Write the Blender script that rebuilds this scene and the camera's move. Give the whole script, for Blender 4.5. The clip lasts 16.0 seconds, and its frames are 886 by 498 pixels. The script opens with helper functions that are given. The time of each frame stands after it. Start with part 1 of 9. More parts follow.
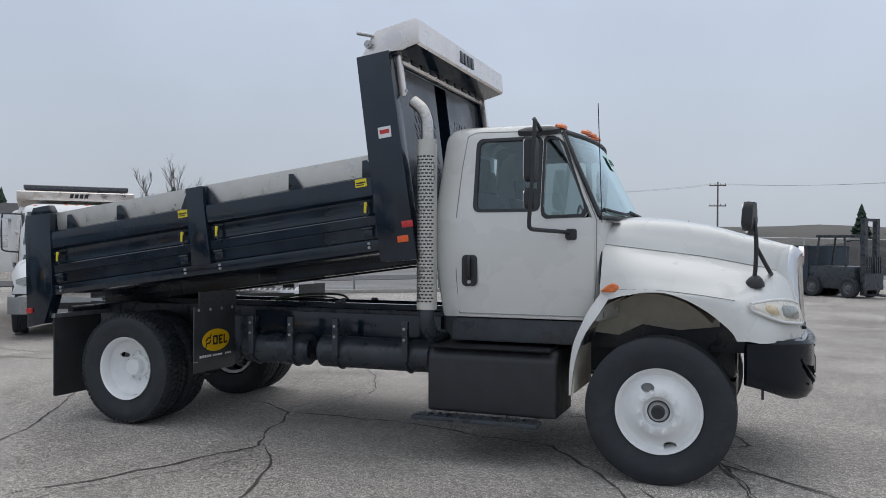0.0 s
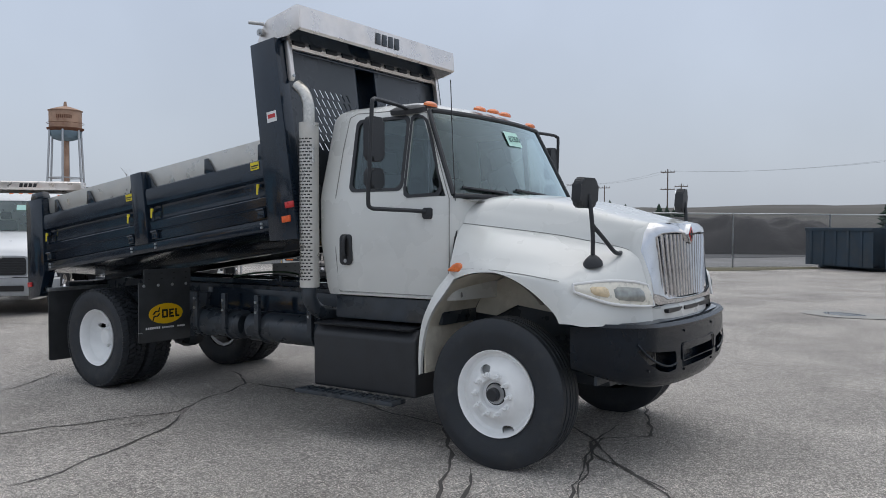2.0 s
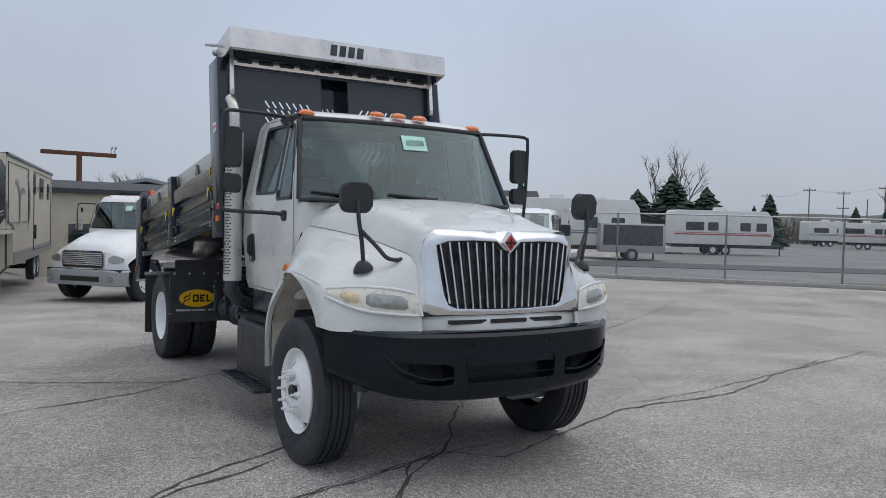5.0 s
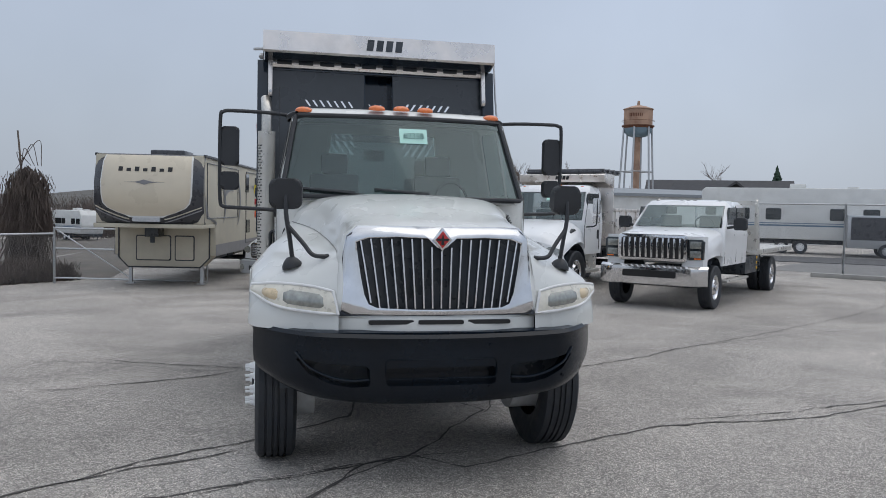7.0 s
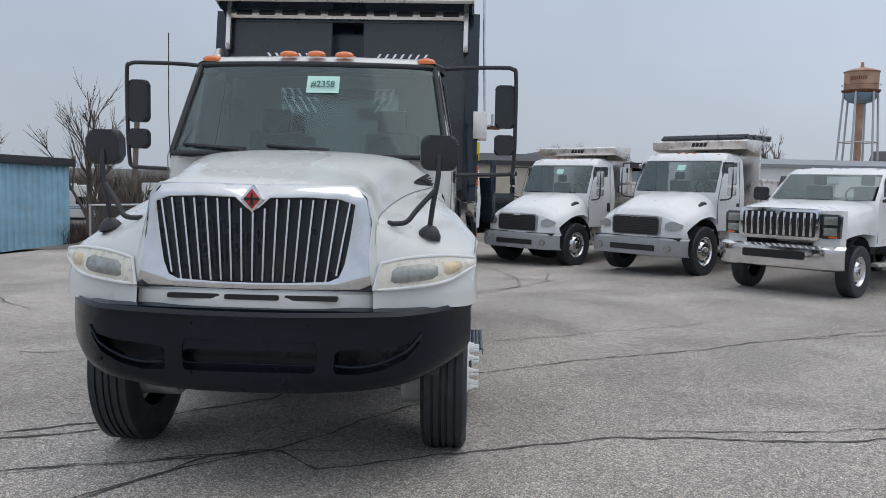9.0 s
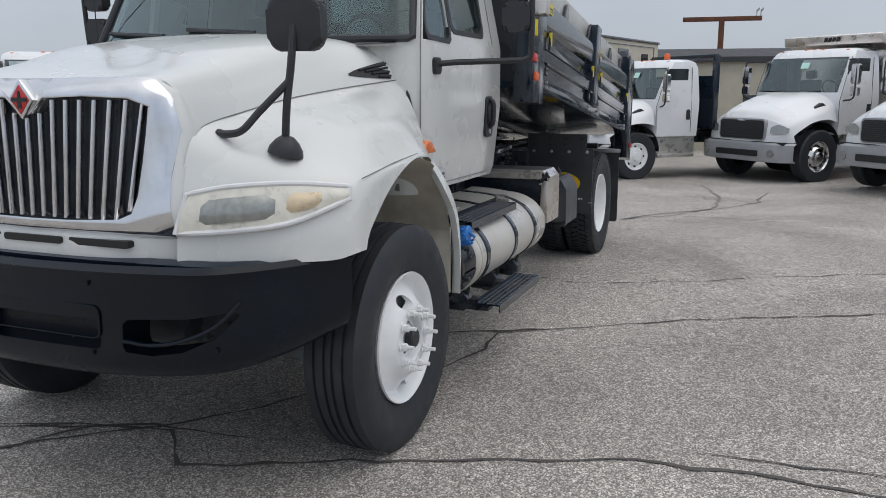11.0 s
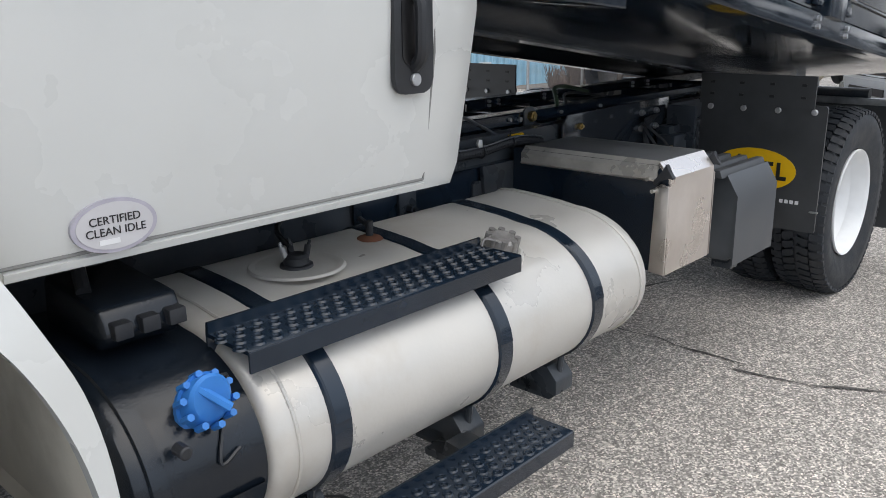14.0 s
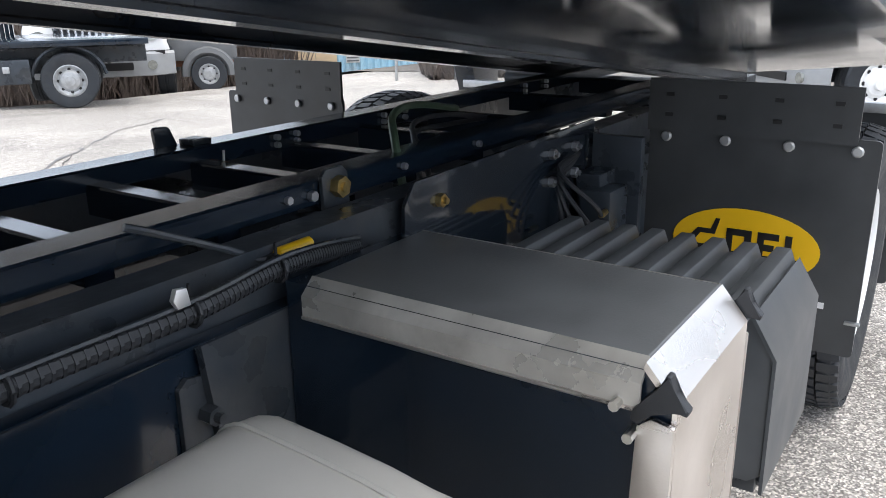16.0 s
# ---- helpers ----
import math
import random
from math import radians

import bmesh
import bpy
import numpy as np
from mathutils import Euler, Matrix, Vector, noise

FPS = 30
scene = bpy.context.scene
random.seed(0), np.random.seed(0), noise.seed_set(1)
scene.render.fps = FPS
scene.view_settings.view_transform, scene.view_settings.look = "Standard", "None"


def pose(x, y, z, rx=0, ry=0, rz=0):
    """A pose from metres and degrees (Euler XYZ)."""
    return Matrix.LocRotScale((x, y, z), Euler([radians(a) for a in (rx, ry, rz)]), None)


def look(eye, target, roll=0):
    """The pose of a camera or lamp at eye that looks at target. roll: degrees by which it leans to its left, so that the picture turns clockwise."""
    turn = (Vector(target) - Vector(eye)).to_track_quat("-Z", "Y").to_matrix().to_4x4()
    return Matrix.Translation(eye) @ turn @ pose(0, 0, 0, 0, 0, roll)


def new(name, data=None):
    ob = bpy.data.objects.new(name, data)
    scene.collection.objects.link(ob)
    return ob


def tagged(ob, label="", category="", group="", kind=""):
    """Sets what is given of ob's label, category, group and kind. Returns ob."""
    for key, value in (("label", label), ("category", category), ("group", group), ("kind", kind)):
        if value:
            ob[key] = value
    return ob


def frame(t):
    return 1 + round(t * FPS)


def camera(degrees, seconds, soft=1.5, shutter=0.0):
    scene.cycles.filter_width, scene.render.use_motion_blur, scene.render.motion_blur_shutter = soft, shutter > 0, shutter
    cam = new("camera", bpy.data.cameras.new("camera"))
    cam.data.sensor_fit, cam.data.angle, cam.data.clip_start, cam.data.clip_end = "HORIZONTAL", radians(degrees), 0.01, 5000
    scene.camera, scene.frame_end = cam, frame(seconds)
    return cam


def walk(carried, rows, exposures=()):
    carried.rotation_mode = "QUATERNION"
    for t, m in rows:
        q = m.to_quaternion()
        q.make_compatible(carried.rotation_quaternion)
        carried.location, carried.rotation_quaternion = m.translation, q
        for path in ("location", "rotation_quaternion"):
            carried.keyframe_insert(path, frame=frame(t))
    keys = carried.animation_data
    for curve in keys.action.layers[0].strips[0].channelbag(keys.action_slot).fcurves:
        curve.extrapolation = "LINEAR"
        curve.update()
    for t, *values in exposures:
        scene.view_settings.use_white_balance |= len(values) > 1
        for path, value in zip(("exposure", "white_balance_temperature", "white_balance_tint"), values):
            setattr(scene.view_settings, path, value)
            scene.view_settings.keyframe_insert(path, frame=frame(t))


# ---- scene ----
cam = camera(57.3, 16.0, 0.9)
PATH = [
    (0, (0.678, -7.2217, 1.6951), (-0.0153, -5.4425, 1.6875), 0.5),
    (0.5, (1.2348, -6.9534, 1.6913), (0.4498, -5.2124, 1.6684), 0.2),
    (1, (1.8537, -6.7242, 1.6923), (0.9779, -5.0281, 1.6541), 0.1),
    (1.5, (2.3932, -6.4272, 1.6932), (1.4182, -4.7855, 1.6426), 0.1),
    (2, (2.9471, -6.091, 1.6961), (1.8642, -4.5191, 1.6416), 0.2),
    (2.5, (3.439, -5.6966, 1.6913), (2.249, -4.2039, 1.6359), 0.4),
    (3, (3.9088, -5.2458, 1.6951), (2.6196, -3.8372, 1.6474), 0.7),
    (3.5, (4.3749, -4.7874, 1.6837), (2.9949, -3.4666, 1.6397), 0.9),
    (3.7, (4.5257, -4.5783, 1.7066), (3.1114, -3.2957, 1.6655), 1.0),
    (5.8, (6.027, -2.5737, 1.8145), (4.2841, -1.7964, 1.7324), 1.4),
    (6, (6.0528, -2.3818, 1.8355), (4.2889, -1.6531, 1.7524), 1.3),
    (6.5, (6.219, -1.7744, 1.8479), (4.3968, -1.2062, 1.761), 1.1),
    (7, (6.2046, -1.1565, 1.8403), (4.3424, -0.7401, 1.7467), 1.2),
    (7.5, (6.1894, -0.5071, 1.824), (4.3032, -0.2254, 1.7228), 1.3),
    (8, (6.0184, 0.0926, 1.8164), (4.1189, 0.2559, 1.6999), 1.4),
    (8.5, (5.7911, 0.7057, 1.7916), (3.8868, 0.7516, 1.6607), 1.3),
    (9, (5.4187, 1.2339, 1.7572), (3.5163, 1.1555, 1.5987), 1.2),
    (9.5, (5.03, 1.7734, 1.7276), (3.1439, 1.5519, 1.528), 0.9),
    (10, (4.5267, 2.1908, 1.6865), (2.6721, 1.8097, 1.4325), 0.7),
    (10.2, (4.3023, 2.3436, 1.6942), (2.4668, 1.8938, 1.4163), 0.5),
    (12.3, (1.7860, 2.8337, 1.6040), (0.1640, 1.7761, 1.1035), -0.77),
    (12.5, (1.5387, 2.8398, 1.5792), (-0.0539, 1.7393, 1.0768), -0.84),
    (13, (0.9543, 2.7731, 1.5835), (-0.5567, 1.5679, 1.0692), -1.03),
    (13.5, (0.3968, 2.5824, 1.5728), (-1.0499, 1.3097, 1.0369), -0.96),
    (14, (-0.1291, 2.4257, 1.5586), (-1.5419, 1.1261, 0.9973), -0.89),
    (14.5, (-0.6152, 2.1476, 1.5536), (-2.0521, 0.8856, 0.9684), -0.54),
    (15, (-1.0854, 1.9598, 1.5250), (-2.5542, 0.7406, 0.9283), -0.65),
    (15.5, (-1.4049, 1.7253, 1.4971), (-2.9427, 0.5891, 0.9005), -0.55),
    (16, (-1.7653, 1.4124, 1.5093), (-3.3411, 0.3466, 0.8922), -0.90),
]
walk(cam, [(t, look(eye, target, roll)) for t, eye, target, roll in PATH], [(0, 0.13, 6580, 10), (7, 0.12, 6460, 10), (10, 0.22, 6600, 10), (12.5, 0.34, 6760, 10), (13.2, 0.58, 6760, 10), (14, 0.90, 6760, 10), (14.5, 0.97, 6700, 10), (15.2, 1.15, 6680, 10), (16, 1.56, 6650, 10)])

# ---- sky, sun ----
world = bpy.data.worlds.new("overcast_sky")
scene.world = world
world.use_nodes = True
wn, wl = world.node_tree.nodes, world.node_tree.links
wn.clear()
w_out = wn.new("ShaderNodeOutputWorld")
w_bg = wn.new("ShaderNodeBackground")
w_sky = wn.new("ShaderNodeTexSky")
w_sky.sky_type, w_sky.sun_disc = "NISHITA", False
SUN_ELEV, SUN_AZ = 68.0, 95.0      # degrees; azimuth from +x towards +y
w_sky.sun_elevation, w_sky.sun_rotation = radians(SUN_ELEV), radians(90 - SUN_AZ)
w_sky.dust_density, w_sky.air_density = 4.0, 1.0
w_dim = wn.new("ShaderNodeVectorMath")
w_dim.operation = "SCALE"
w_dim.inputs["Scale"].default_value = 0.10
w_geo = wn.new("ShaderNodeTexCoord")
w_sep = wn.new("ShaderNodeSeparateXYZ")
w_ramp = wn.new("ShaderNodeValToRGB")
w_noise = wn.new("ShaderNodeTexNoise")
w_noise.inputs["Scale"].default_value = 1.6
w_noise.inputs["Detail"].default_value = 5.0
w_cl = wn.new("ShaderNodeMapRange")
w_cl.inputs["From Min"].default_value, w_cl.inputs["From Max"].default_value = 0.3, 0.7
w_cl.inputs["To Min"].default_value, w_cl.inputs["To Max"].default_value = 0.86, 1.12
w_mul = wn.new("ShaderNodeVectorMath")
w_mul.operation = "SCALE"
w_mix = wn.new("ShaderNodeMix")
w_mix.data_type = "RGBA"
w_mix.inputs["Factor"].default_value = 0.85
ramp = w_ramp.color_ramp
ramp.elements[0].position, ramp.elements[0].color = 0.0, (0.425, 0.475, 0.545, 1)
ramp.elements[1].position, ramp.elements[1].color = 1.0, (0.94, 0.985, 1.05, 1)
e = ramp.elements.new(0.3)
e.color = (0.46, 0.53, 0.65, 1)
wl.new(w_geo.outputs["Generated"], w_sep.inputs[0])
wl.new(w_sep.outputs["Z"], w_ramp.inputs["Fac"])
wl.new(w_geo.outputs["Generated"], w_noise.inputs["Vector"])
wl.new(w_noise.outputs["Fac"], w_cl.inputs["Value"])
wl.new(w_ramp.outputs["Color"], w_mul.inputs[0])
wl.new(w_cl.outputs["Result"], w_mul.inputs["Scale"])
wl.new(w_sky.outputs["Color"], w_dim.inputs[0])
wl.new(w_dim.outputs[0], w_mix.inputs[6])
wl.new(w_mul.outputs[0], w_mix.inputs[7])
wl.new(w_mix.outputs[2], w_bg.inputs["Color"])
w_bg.inputs["Strength"].default_value = 1.08
wl.new(w_bg.outputs[0], w_out.inputs["Surface"])

sun = new("sun", bpy.data.lights.new("sun", "SUN"))
sun.data.energy, sun.data.angle, sun.data.color = 0.45, radians(70), (1.0, 0.96, 0.9)
sd = Vector((math.cos(radians(SUN_AZ)) * math.cos(radians(SUN_ELEV)), math.sin(radians(SUN_AZ)) * math.cos(radians(SUN_ELEV)), math.sin(radians(SUN_ELEV))))
sun.matrix_world = look(sd * 60, (0, 0, 0))


# ---- materials ----
def mat(name, col, rough=0.5, metal=0.0, var=0.12, scale=6.0, bump=0.0, bscale=80.0, coat=0.0, rvar=0.1, dirt=None, dirt_amt=0.0, spec=0.5, rand=0.0):
    m = bpy.data.materials.new(name)
    m.use_nodes = True
    n, l = m.node_tree.nodes, m.node_tree.links
    b = n["Principled BSDF"]
    b.inputs["Metallic"].default_value = metal
    b.inputs["Coat Weight"].default_value = coat
    b.inputs["Coat Roughness"].default_value = 0.06
    b.inputs["Specular IOR Level"].default_value = spec
    tc = n.new("ShaderNodeTexCoord")
    n1 = n.new("ShaderNodeTexNoise")
    n1.inputs["Scale"].default_value, n1.inputs["Detail"].default_value = scale, 6.0
    l.new(tc.outputs["Object"], n1.inputs["Vector"])
    mr = n.new("ShaderNodeMapRange")
    mr.inputs["From Min"].default_value, mr.inputs["From Max"].default_value = 0.3, 0.7
    mr.inputs["To Min"].default_value, mr.inputs["To Max"].default_value = 1 - var, 1 + var
    l.new(n1.outputs["Fac"], mr.inputs["Value"])
    sc = n.new("ShaderNodeVectorMath")
    sc.operation = "SCALE"
    sc.inputs[0].default_value = col
    l.new(mr.outputs["Result"], sc.inputs["Scale"])
    last = sc.outputs[0]
    if rand:
        oi = n.new("ShaderNodeObjectInfo")
        m2 = n.new("ShaderNodeMapRange")
        m2.inputs["To Min"].default_value, m2.inputs["To Max"].default_value = 1 - rand, 1 + rand
        l.new(oi.outputs["Random"], m2.inputs["Value"])
        s2 = n.new("ShaderNodeVectorMath")
        s2.operation = "SCALE"
        l.new(last, s2.inputs[0])
        l.new(m2.outputs["Result"], s2.inputs["Scale"])
        last = s2.outputs[0]
    if dirt:
        n2 = n.new("ShaderNodeTexNoise")
        n2.inputs["Scale"].default_value, n2.inputs["Detail"].default_value, n2.inputs["Roughness"].default_value = scale * 0.45, 8.0, 0.65
        l.new(tc.outputs["Object"], n2.inputs["Vector"])
        r2 = n.new("ShaderNodeMapRange")
        r2.inputs["From Min"].default_value, r2.inputs["From Max"].default_value = 0.5, 0.72
        r2.inputs["To Max"].default_value = dirt_amt
        l.new(n2.outputs["Fac"], r2.inputs["Value"])
        mx = n.new("ShaderNodeMix")
        mx.data_type = "RGBA"
        l.new(r2.outputs["Result"], mx.inputs["Factor"])
        l.new(last, mx.inputs[6])
        mx.inputs[7].default_value = (*dirt, 1)
        last = mx.outputs[2]
    l.new(last, b.inputs["Base Color"])
    r1 = n.new("ShaderNodeMapRange")
    r1.inputs["From Min"].default_value, r1.inputs["From Max"].default_value = 0.3, 0.7
    r1.inputs["To Min"].default_value, r1.inputs["To Max"].default_value = max(0.02, rough * (1 - rvar * 2)), min(1, rough * (1 + rvar * 2))
    l.new(n1.outputs["Fac"], r1.inputs["Value"])
    l.new(r1.outputs["Result"], b.inputs["Roughness"])
    if bump:
        n3 = n.new("ShaderNodeTexNoise")
        n3.inputs["Scale"].default_value, n3.inputs["Detail"].default_value = bscale, 4.0
        l.new(tc.outputs["Object"], n3.inputs["Vector"])
        bp = n.new("ShaderNodeBump")
        bp.inputs["Strength"].default_value, bp.inputs["Distance"].default_value = bump, 0.01
        l.new(n3.outputs["Fac"], bp.inputs["Height"])
        l.new(bp.outputs[0], b.inputs["Normal"])
    return m


def glass(name, tint=(0.55, 0.62, 0.62), rough=0.02, gain=1.0):
    """Vehicle glass: a clear tinted sheet with a mirror-like front."""
    m = bpy.data.materials.new(name)
    m.use_nodes = True
    n, l = m.node_tree.nodes, m.node_tree.links
    n.clear()
    o = n.new("ShaderNodeOutputMaterial")
    t = n.new("ShaderNodeBsdfTransparent")
    t.inputs[0].default_value = (*tint, 1)
    g = n.new("ShaderNodeBsdfGlossy")
    g.inputs["Roughness"].default_value = rough
    g.inputs["Color"].default_value = (0.78, 0.92, 0.93, 1)
    f = n.new("ShaderNodeFresnel")
    f.inputs[0].default_value = 2.0
    mx = n.new("ShaderNodeMixShader")
    k = n.new("ShaderNodeMath")
    k.operation = "MULTIPLY_ADD"
    k.use_clamp = True
    k.inputs[1].default_value = gain
    k.inputs[2].default_value = 0.125 * (1 - gain)
    l.new(f.outputs[0], k.inputs[0])
    l.new(k.outputs[0], mx.inputs[0])
    l.new(t.outputs[0], mx.inputs[1])
    l.new(g.outputs[0], mx.inputs[2])
    l.new(mx.outputs[0], o.inputs[0])
    return m


WHITE = mat("white_truck_paint", (0.665, 0.675, 0.655), 0.28, var=0.025, scale=2.5, coat=0.6, dirt=(0.62, 0.6, 0.55), dirt_amt=0.25)
WHITE2 = mat("white_fleet_paint", (0.78, 0.785, 0.79), 0.3, var=0.03, scale=2.0, coat=0.5)
RIMW = mat("white_wheel_paint", (0.82, 0.83, 0.83), 0.4, var=0.04, scale=12, bump=0.05)
BLACK = mat("gloss_black_paint", (0.009, 0.017, 0.029), 0.16, var=0.3, scale=3, coat=0.35, rvar=0.3, spec=0.4, dirt=(0.02, 0.026, 0.036), dirt_amt=0.3)
FRAMEB = mat("chassis_black_paint", (0.034, 0.042, 0.052), 0.34, var=0.3, scale=7, rvar=0.3, dirt=(0.09, 0.085, 0.078), dirt_amt=0.5, bump=0.1, bscale=40)
PLASTIC = mat("black_plastic", (0.024, 0.026, 0.030), 0.48, var=0.2, scale=9, bump=0.12, bscale=500)
BUMPB = mat("black_bumper_paint", (0.003, 0.007, 0.013), 0.24, var=0.25, scale=4, spec=0.3, dirt=(0.015, 0.017, 0.02), dirt_amt=0.15)
RUBBER = mat("tyre_rubber", (0.020, 0.024, 0.030), 0.6, var=0.25, scale=14, bump=0.15, bscale=120, dirt=(0.06, 0.059, 0.057), dirt_amt=0.35)
FLAP = mat("mudflap_rubber", (0.05, 0.053, 0.056), 0.36, var=0.2, scale=6, dirt=(0.05, 0.048, 0.045), dirt_amt=0.3)
CHROME = mat("chrome", (0.68, 0.68, 0.69), 0.10, 1.0, var=0.06, scale=8, rvar=0.4, bump=0.03, bscale=14)
STEEL = mat("brushed_stainless", (0.80, 0.75, 0.71), 0.34, 1.0, var=0.1, scale=5, rvar=0.25, bump=0.05, bscale=200, dirt=(0.5, 0.45, 0.4), dirt_amt=0.3)
ALU = mat("aluminium", (0.60, 0.585, 0.55), 0.42, 0.7, var=0.10, scale=7, rvar=0.3, bump=0.06, bscale=60, dirt=(0.42, 0.36, 0.28), dirt_amt=0.4)
GALV = mat("galvanised_steel", (0.5, 0.51, 0.52), 0.45, 0.9, var=0.15, scale=20)
RAIL = mat("bare_bolt_steel", (0.6, 0.58, 0.54), 0.35, 1.0, var=0.15, scale=50)
AMBER = mat("amber_lens", (0.75, 0.17, 0.03), 0.25, var=0.1, scale=30, coat=0.6)
REDL = mat("red_lens", (0.55, 0.02, 0.02), 0.3, var=0.1, scale=30, coat=0.5)
ORANGE = mat("orange_reflector", (0.8, 0.13, 0.03), 0.35, var=0.1, scale=30)
YELLOW = mat("yellow_vinyl", (0.85, 0.5, 0.01), 0.38, var=0.05, scale=10, coat=0.3)
YELDEC = mat("yellow_decal", (0.75, 0.6, 0.03), 0.4, var=0.15, scale=50)
# black print; also paints gaps, slots and holes in place of their shade
DECALK = mat("black_vinyl_and_voids", (0.012, 0.012, 0.013), 0.4)
WDECAL = mat("white_vinyl", (0.75, 0.75, 0.75), 0.4, var=0.06)
BLUEC = mat("blue_plastic_cap", (0.03, 0.19, 0.55), 0.42, var=0.12, scale=15)
TANKP = mat("black_moulded_tank", (0.008, 0.012, 0.018), 0.2, var=0.2, scale=10, bump=0.08, bscale=150)
LINER = mat("fender_liner_grey", (0.66, 0.62, 0.53), 0.6, var=0.15, scale=5, dirt=(0.34, 0.28, 0.2), dirt_amt=0.6)
DASH = mat("cab_trim_grey", (0.2, 0.205, 0.2), 0.7, var=0.15, scale=12, bump=0.1, bscale=300)
SEATM = mat("seat_fabric", (0.10, 0.105, 0.11), 0.85, var=0.2, scale=25, bump=0.2, bscale=400)
HEADLINER = mat("headliner", (0.34, 0.34, 0.33), 0.85, var=0.1)
GLASS = glass("cab_glass", (0.66, 0.76, 0.74))
GLASSW = glass("windshield_glass", (0.68, 0.78, 0.75), gain=2.6)
GLASSD = glass("tinted_glass", (0.5, 0.57, 0.58))
MIRRORM = mat("mirror_glass", (0.85, 0.87, 0.88), 0.03, 1.0, var=0.01)
HLREF = mat("headlight_reflector", (0.30, 0.31, 0.29), 0.22, 0.5, var=0.25, scale=30, coat=0.5)
HLTURN = mat("turn_lamp_peach", (0.62, 0.50, 0.33), 0.3, 0.1, var=0.15, scale=30, coat=0.5)
HLLENS = mat("aged_lens", (0.76, 0.73, 0.64), 0.3, var=0.12, scale=18, coat=0.5)
HLLENS.node_tree.nodes["Principled BSDF"].inputs["Transmission Weight"].default_value = 0.1
CARD = mat("mint_paper", (0.56, 0.85, 0.75), 0.7, var=0.02)
INKD = mat("dark_ink", (0.03, 0.1, 0.1), 0.7)
REDP = mat("red_enamel", (0.5, 0.015, 0.015), 0.3, var=0.05, coat=0.5)
DRUMG = mat("drum_grey_paint", (0.50, 0.51, 0.51), 0.6, var=0.15, scale=10)
SEAMG = mat("grey_seam_sealer", (0.22, 0.22, 0.21), 0.7)
RUST = mat("rusty_steel", (0.16, 0.065, 0.035), 0.8, var=0.35, scale=6, bump=0.3, bscale=30)
BRASS = mat("zinc_yellow_bolt", (0.6, 0.45, 0.2), 0.35, 1.0, var=0.2, scale=60)


# ---- mesh helpers ----
def catmull(p, n):
    """n points along a smooth curve through p."""
    p = [Vector(q) for q in p]
    q = [2 * p[0] - p[1]] + p + [2 * p[-1] - p[-2]]
    out = []
    for i in range(n):
        u = i / (n - 1) * (len(p) - 1)
        k = min(int(u), len(p) - 2)
        f = u - k
        a, b, c, d = q[k:k + 4]
        out.append(0.5 * (2 * b + (c - a) * f + (2 * a - 5 * b + 4 * c - d) * f * f + (3 * b - a - 3 * c + d) * f ** 3))
    return out


def grid(bm, rows, close_u=False, skip=None):
    """Faces between rows of points of equal length."""
    vs = [[bm.verts.new(p) for p in r] for r in rows]
    m = len(rows[0])
    for i in range(len(rows) - 1):
        for j in range(m if close_u else m - 1):
            if skip and skip(i, j):
                continue
            bm.faces.new((vs[i][j], vs[i][(j + 1) % m], vs[i + 1][(j + 1) % m], vs[i + 1][j]))
    return vs


def net(bm, curves, n, m):
    """A smooth patch over control curves: n along each, m across."""
    a = [catmull(c, n) for c in curves]
    rows = [catmull([a[k][i] for k in range(len(a))], m) for i in range(n)]
    return grid(bm, rows)


def box(bm, x0, x1, y0, y1, z0, z1, bev=0.0):
    r = bmesh.ops.create_cube(bm, size=1, matrix=Matrix.Translation(((x0 + x1) / 2, (y0 + y1) / 2, (z0 + z1) / 2)) @ Matrix.Diagonal((abs(x1 - x0), abs(y1 - y0), abs(z1 - z0), 1)))
    if bev:
        es = list({e for v in r["verts"] for e in v.link_edges})
        bmesh.ops.bevel(bm, geom=es, offset=bev, segments=2, profile=0.6, affect="EDGES")


def prism(bm, pts, axis, d0, d1, bev=0.0, segs=2):
    """A polygon, given in the plane across axis, drawn out from d0 to d1."""
    def at(p, d):
        return {"x": (d, p[0], p[1]), "y": (p[0], d, p[1]), "z": (p[0], p[1], d)}[axis]
    a = [bm.verts.new(at(p, d0)) for p in pts]
    b = [bm.verts.new(at(p, d1)) for p in pts]
    k = len(pts)
    fs = [bm.faces.new(a), bm.faces.new(b[::-1])] + [bm.faces.new((a[i], b[i], b[(i + 1) % k], a[(i + 1) % k])) for i in range(k)]
    if bev:
        bmesh.ops.bevel(bm, geom=list({e for f in fs for e in f.edges}), offset=bev, segments=segs, profile=0.6, affect="EDGES")


def ring(c, d, r, seg, ref=None):
    d = Vector(d).normalized()
    u = d.orthogonal().normalized() if ref is None else (Vector(ref) - d * d.dot(Vector(ref))).normalized()
    w = d.cross(u)
    return [Vector(c) + r * (math.cos(2 * math.pi * i / seg) * u + math.sin(2 * math.pi * i / seg) * w) for i in range(seg)]


def cyl(bm, p0, p1, r, seg=16, r1=None, bev=0.0):
    p0, p1 = Vector(p0), Vector(p1)
    d = p1 - p0
    r1 = r if r1 is None else r1
    u = d.normalized()
    if bev:
        prof = [(p0, r - bev), (p0 + u * bev, r), (p1 - u * bev, r1), (p1, r1 - bev)]
    else:
        prof = [(p0, r), (p1, r1)]
    vs = grid(bm, [ring(c, d, q, seg) for c, q in prof], True)
    bm.faces.new(vs[0][::-1])
    bm.faces.new(vs[-1])


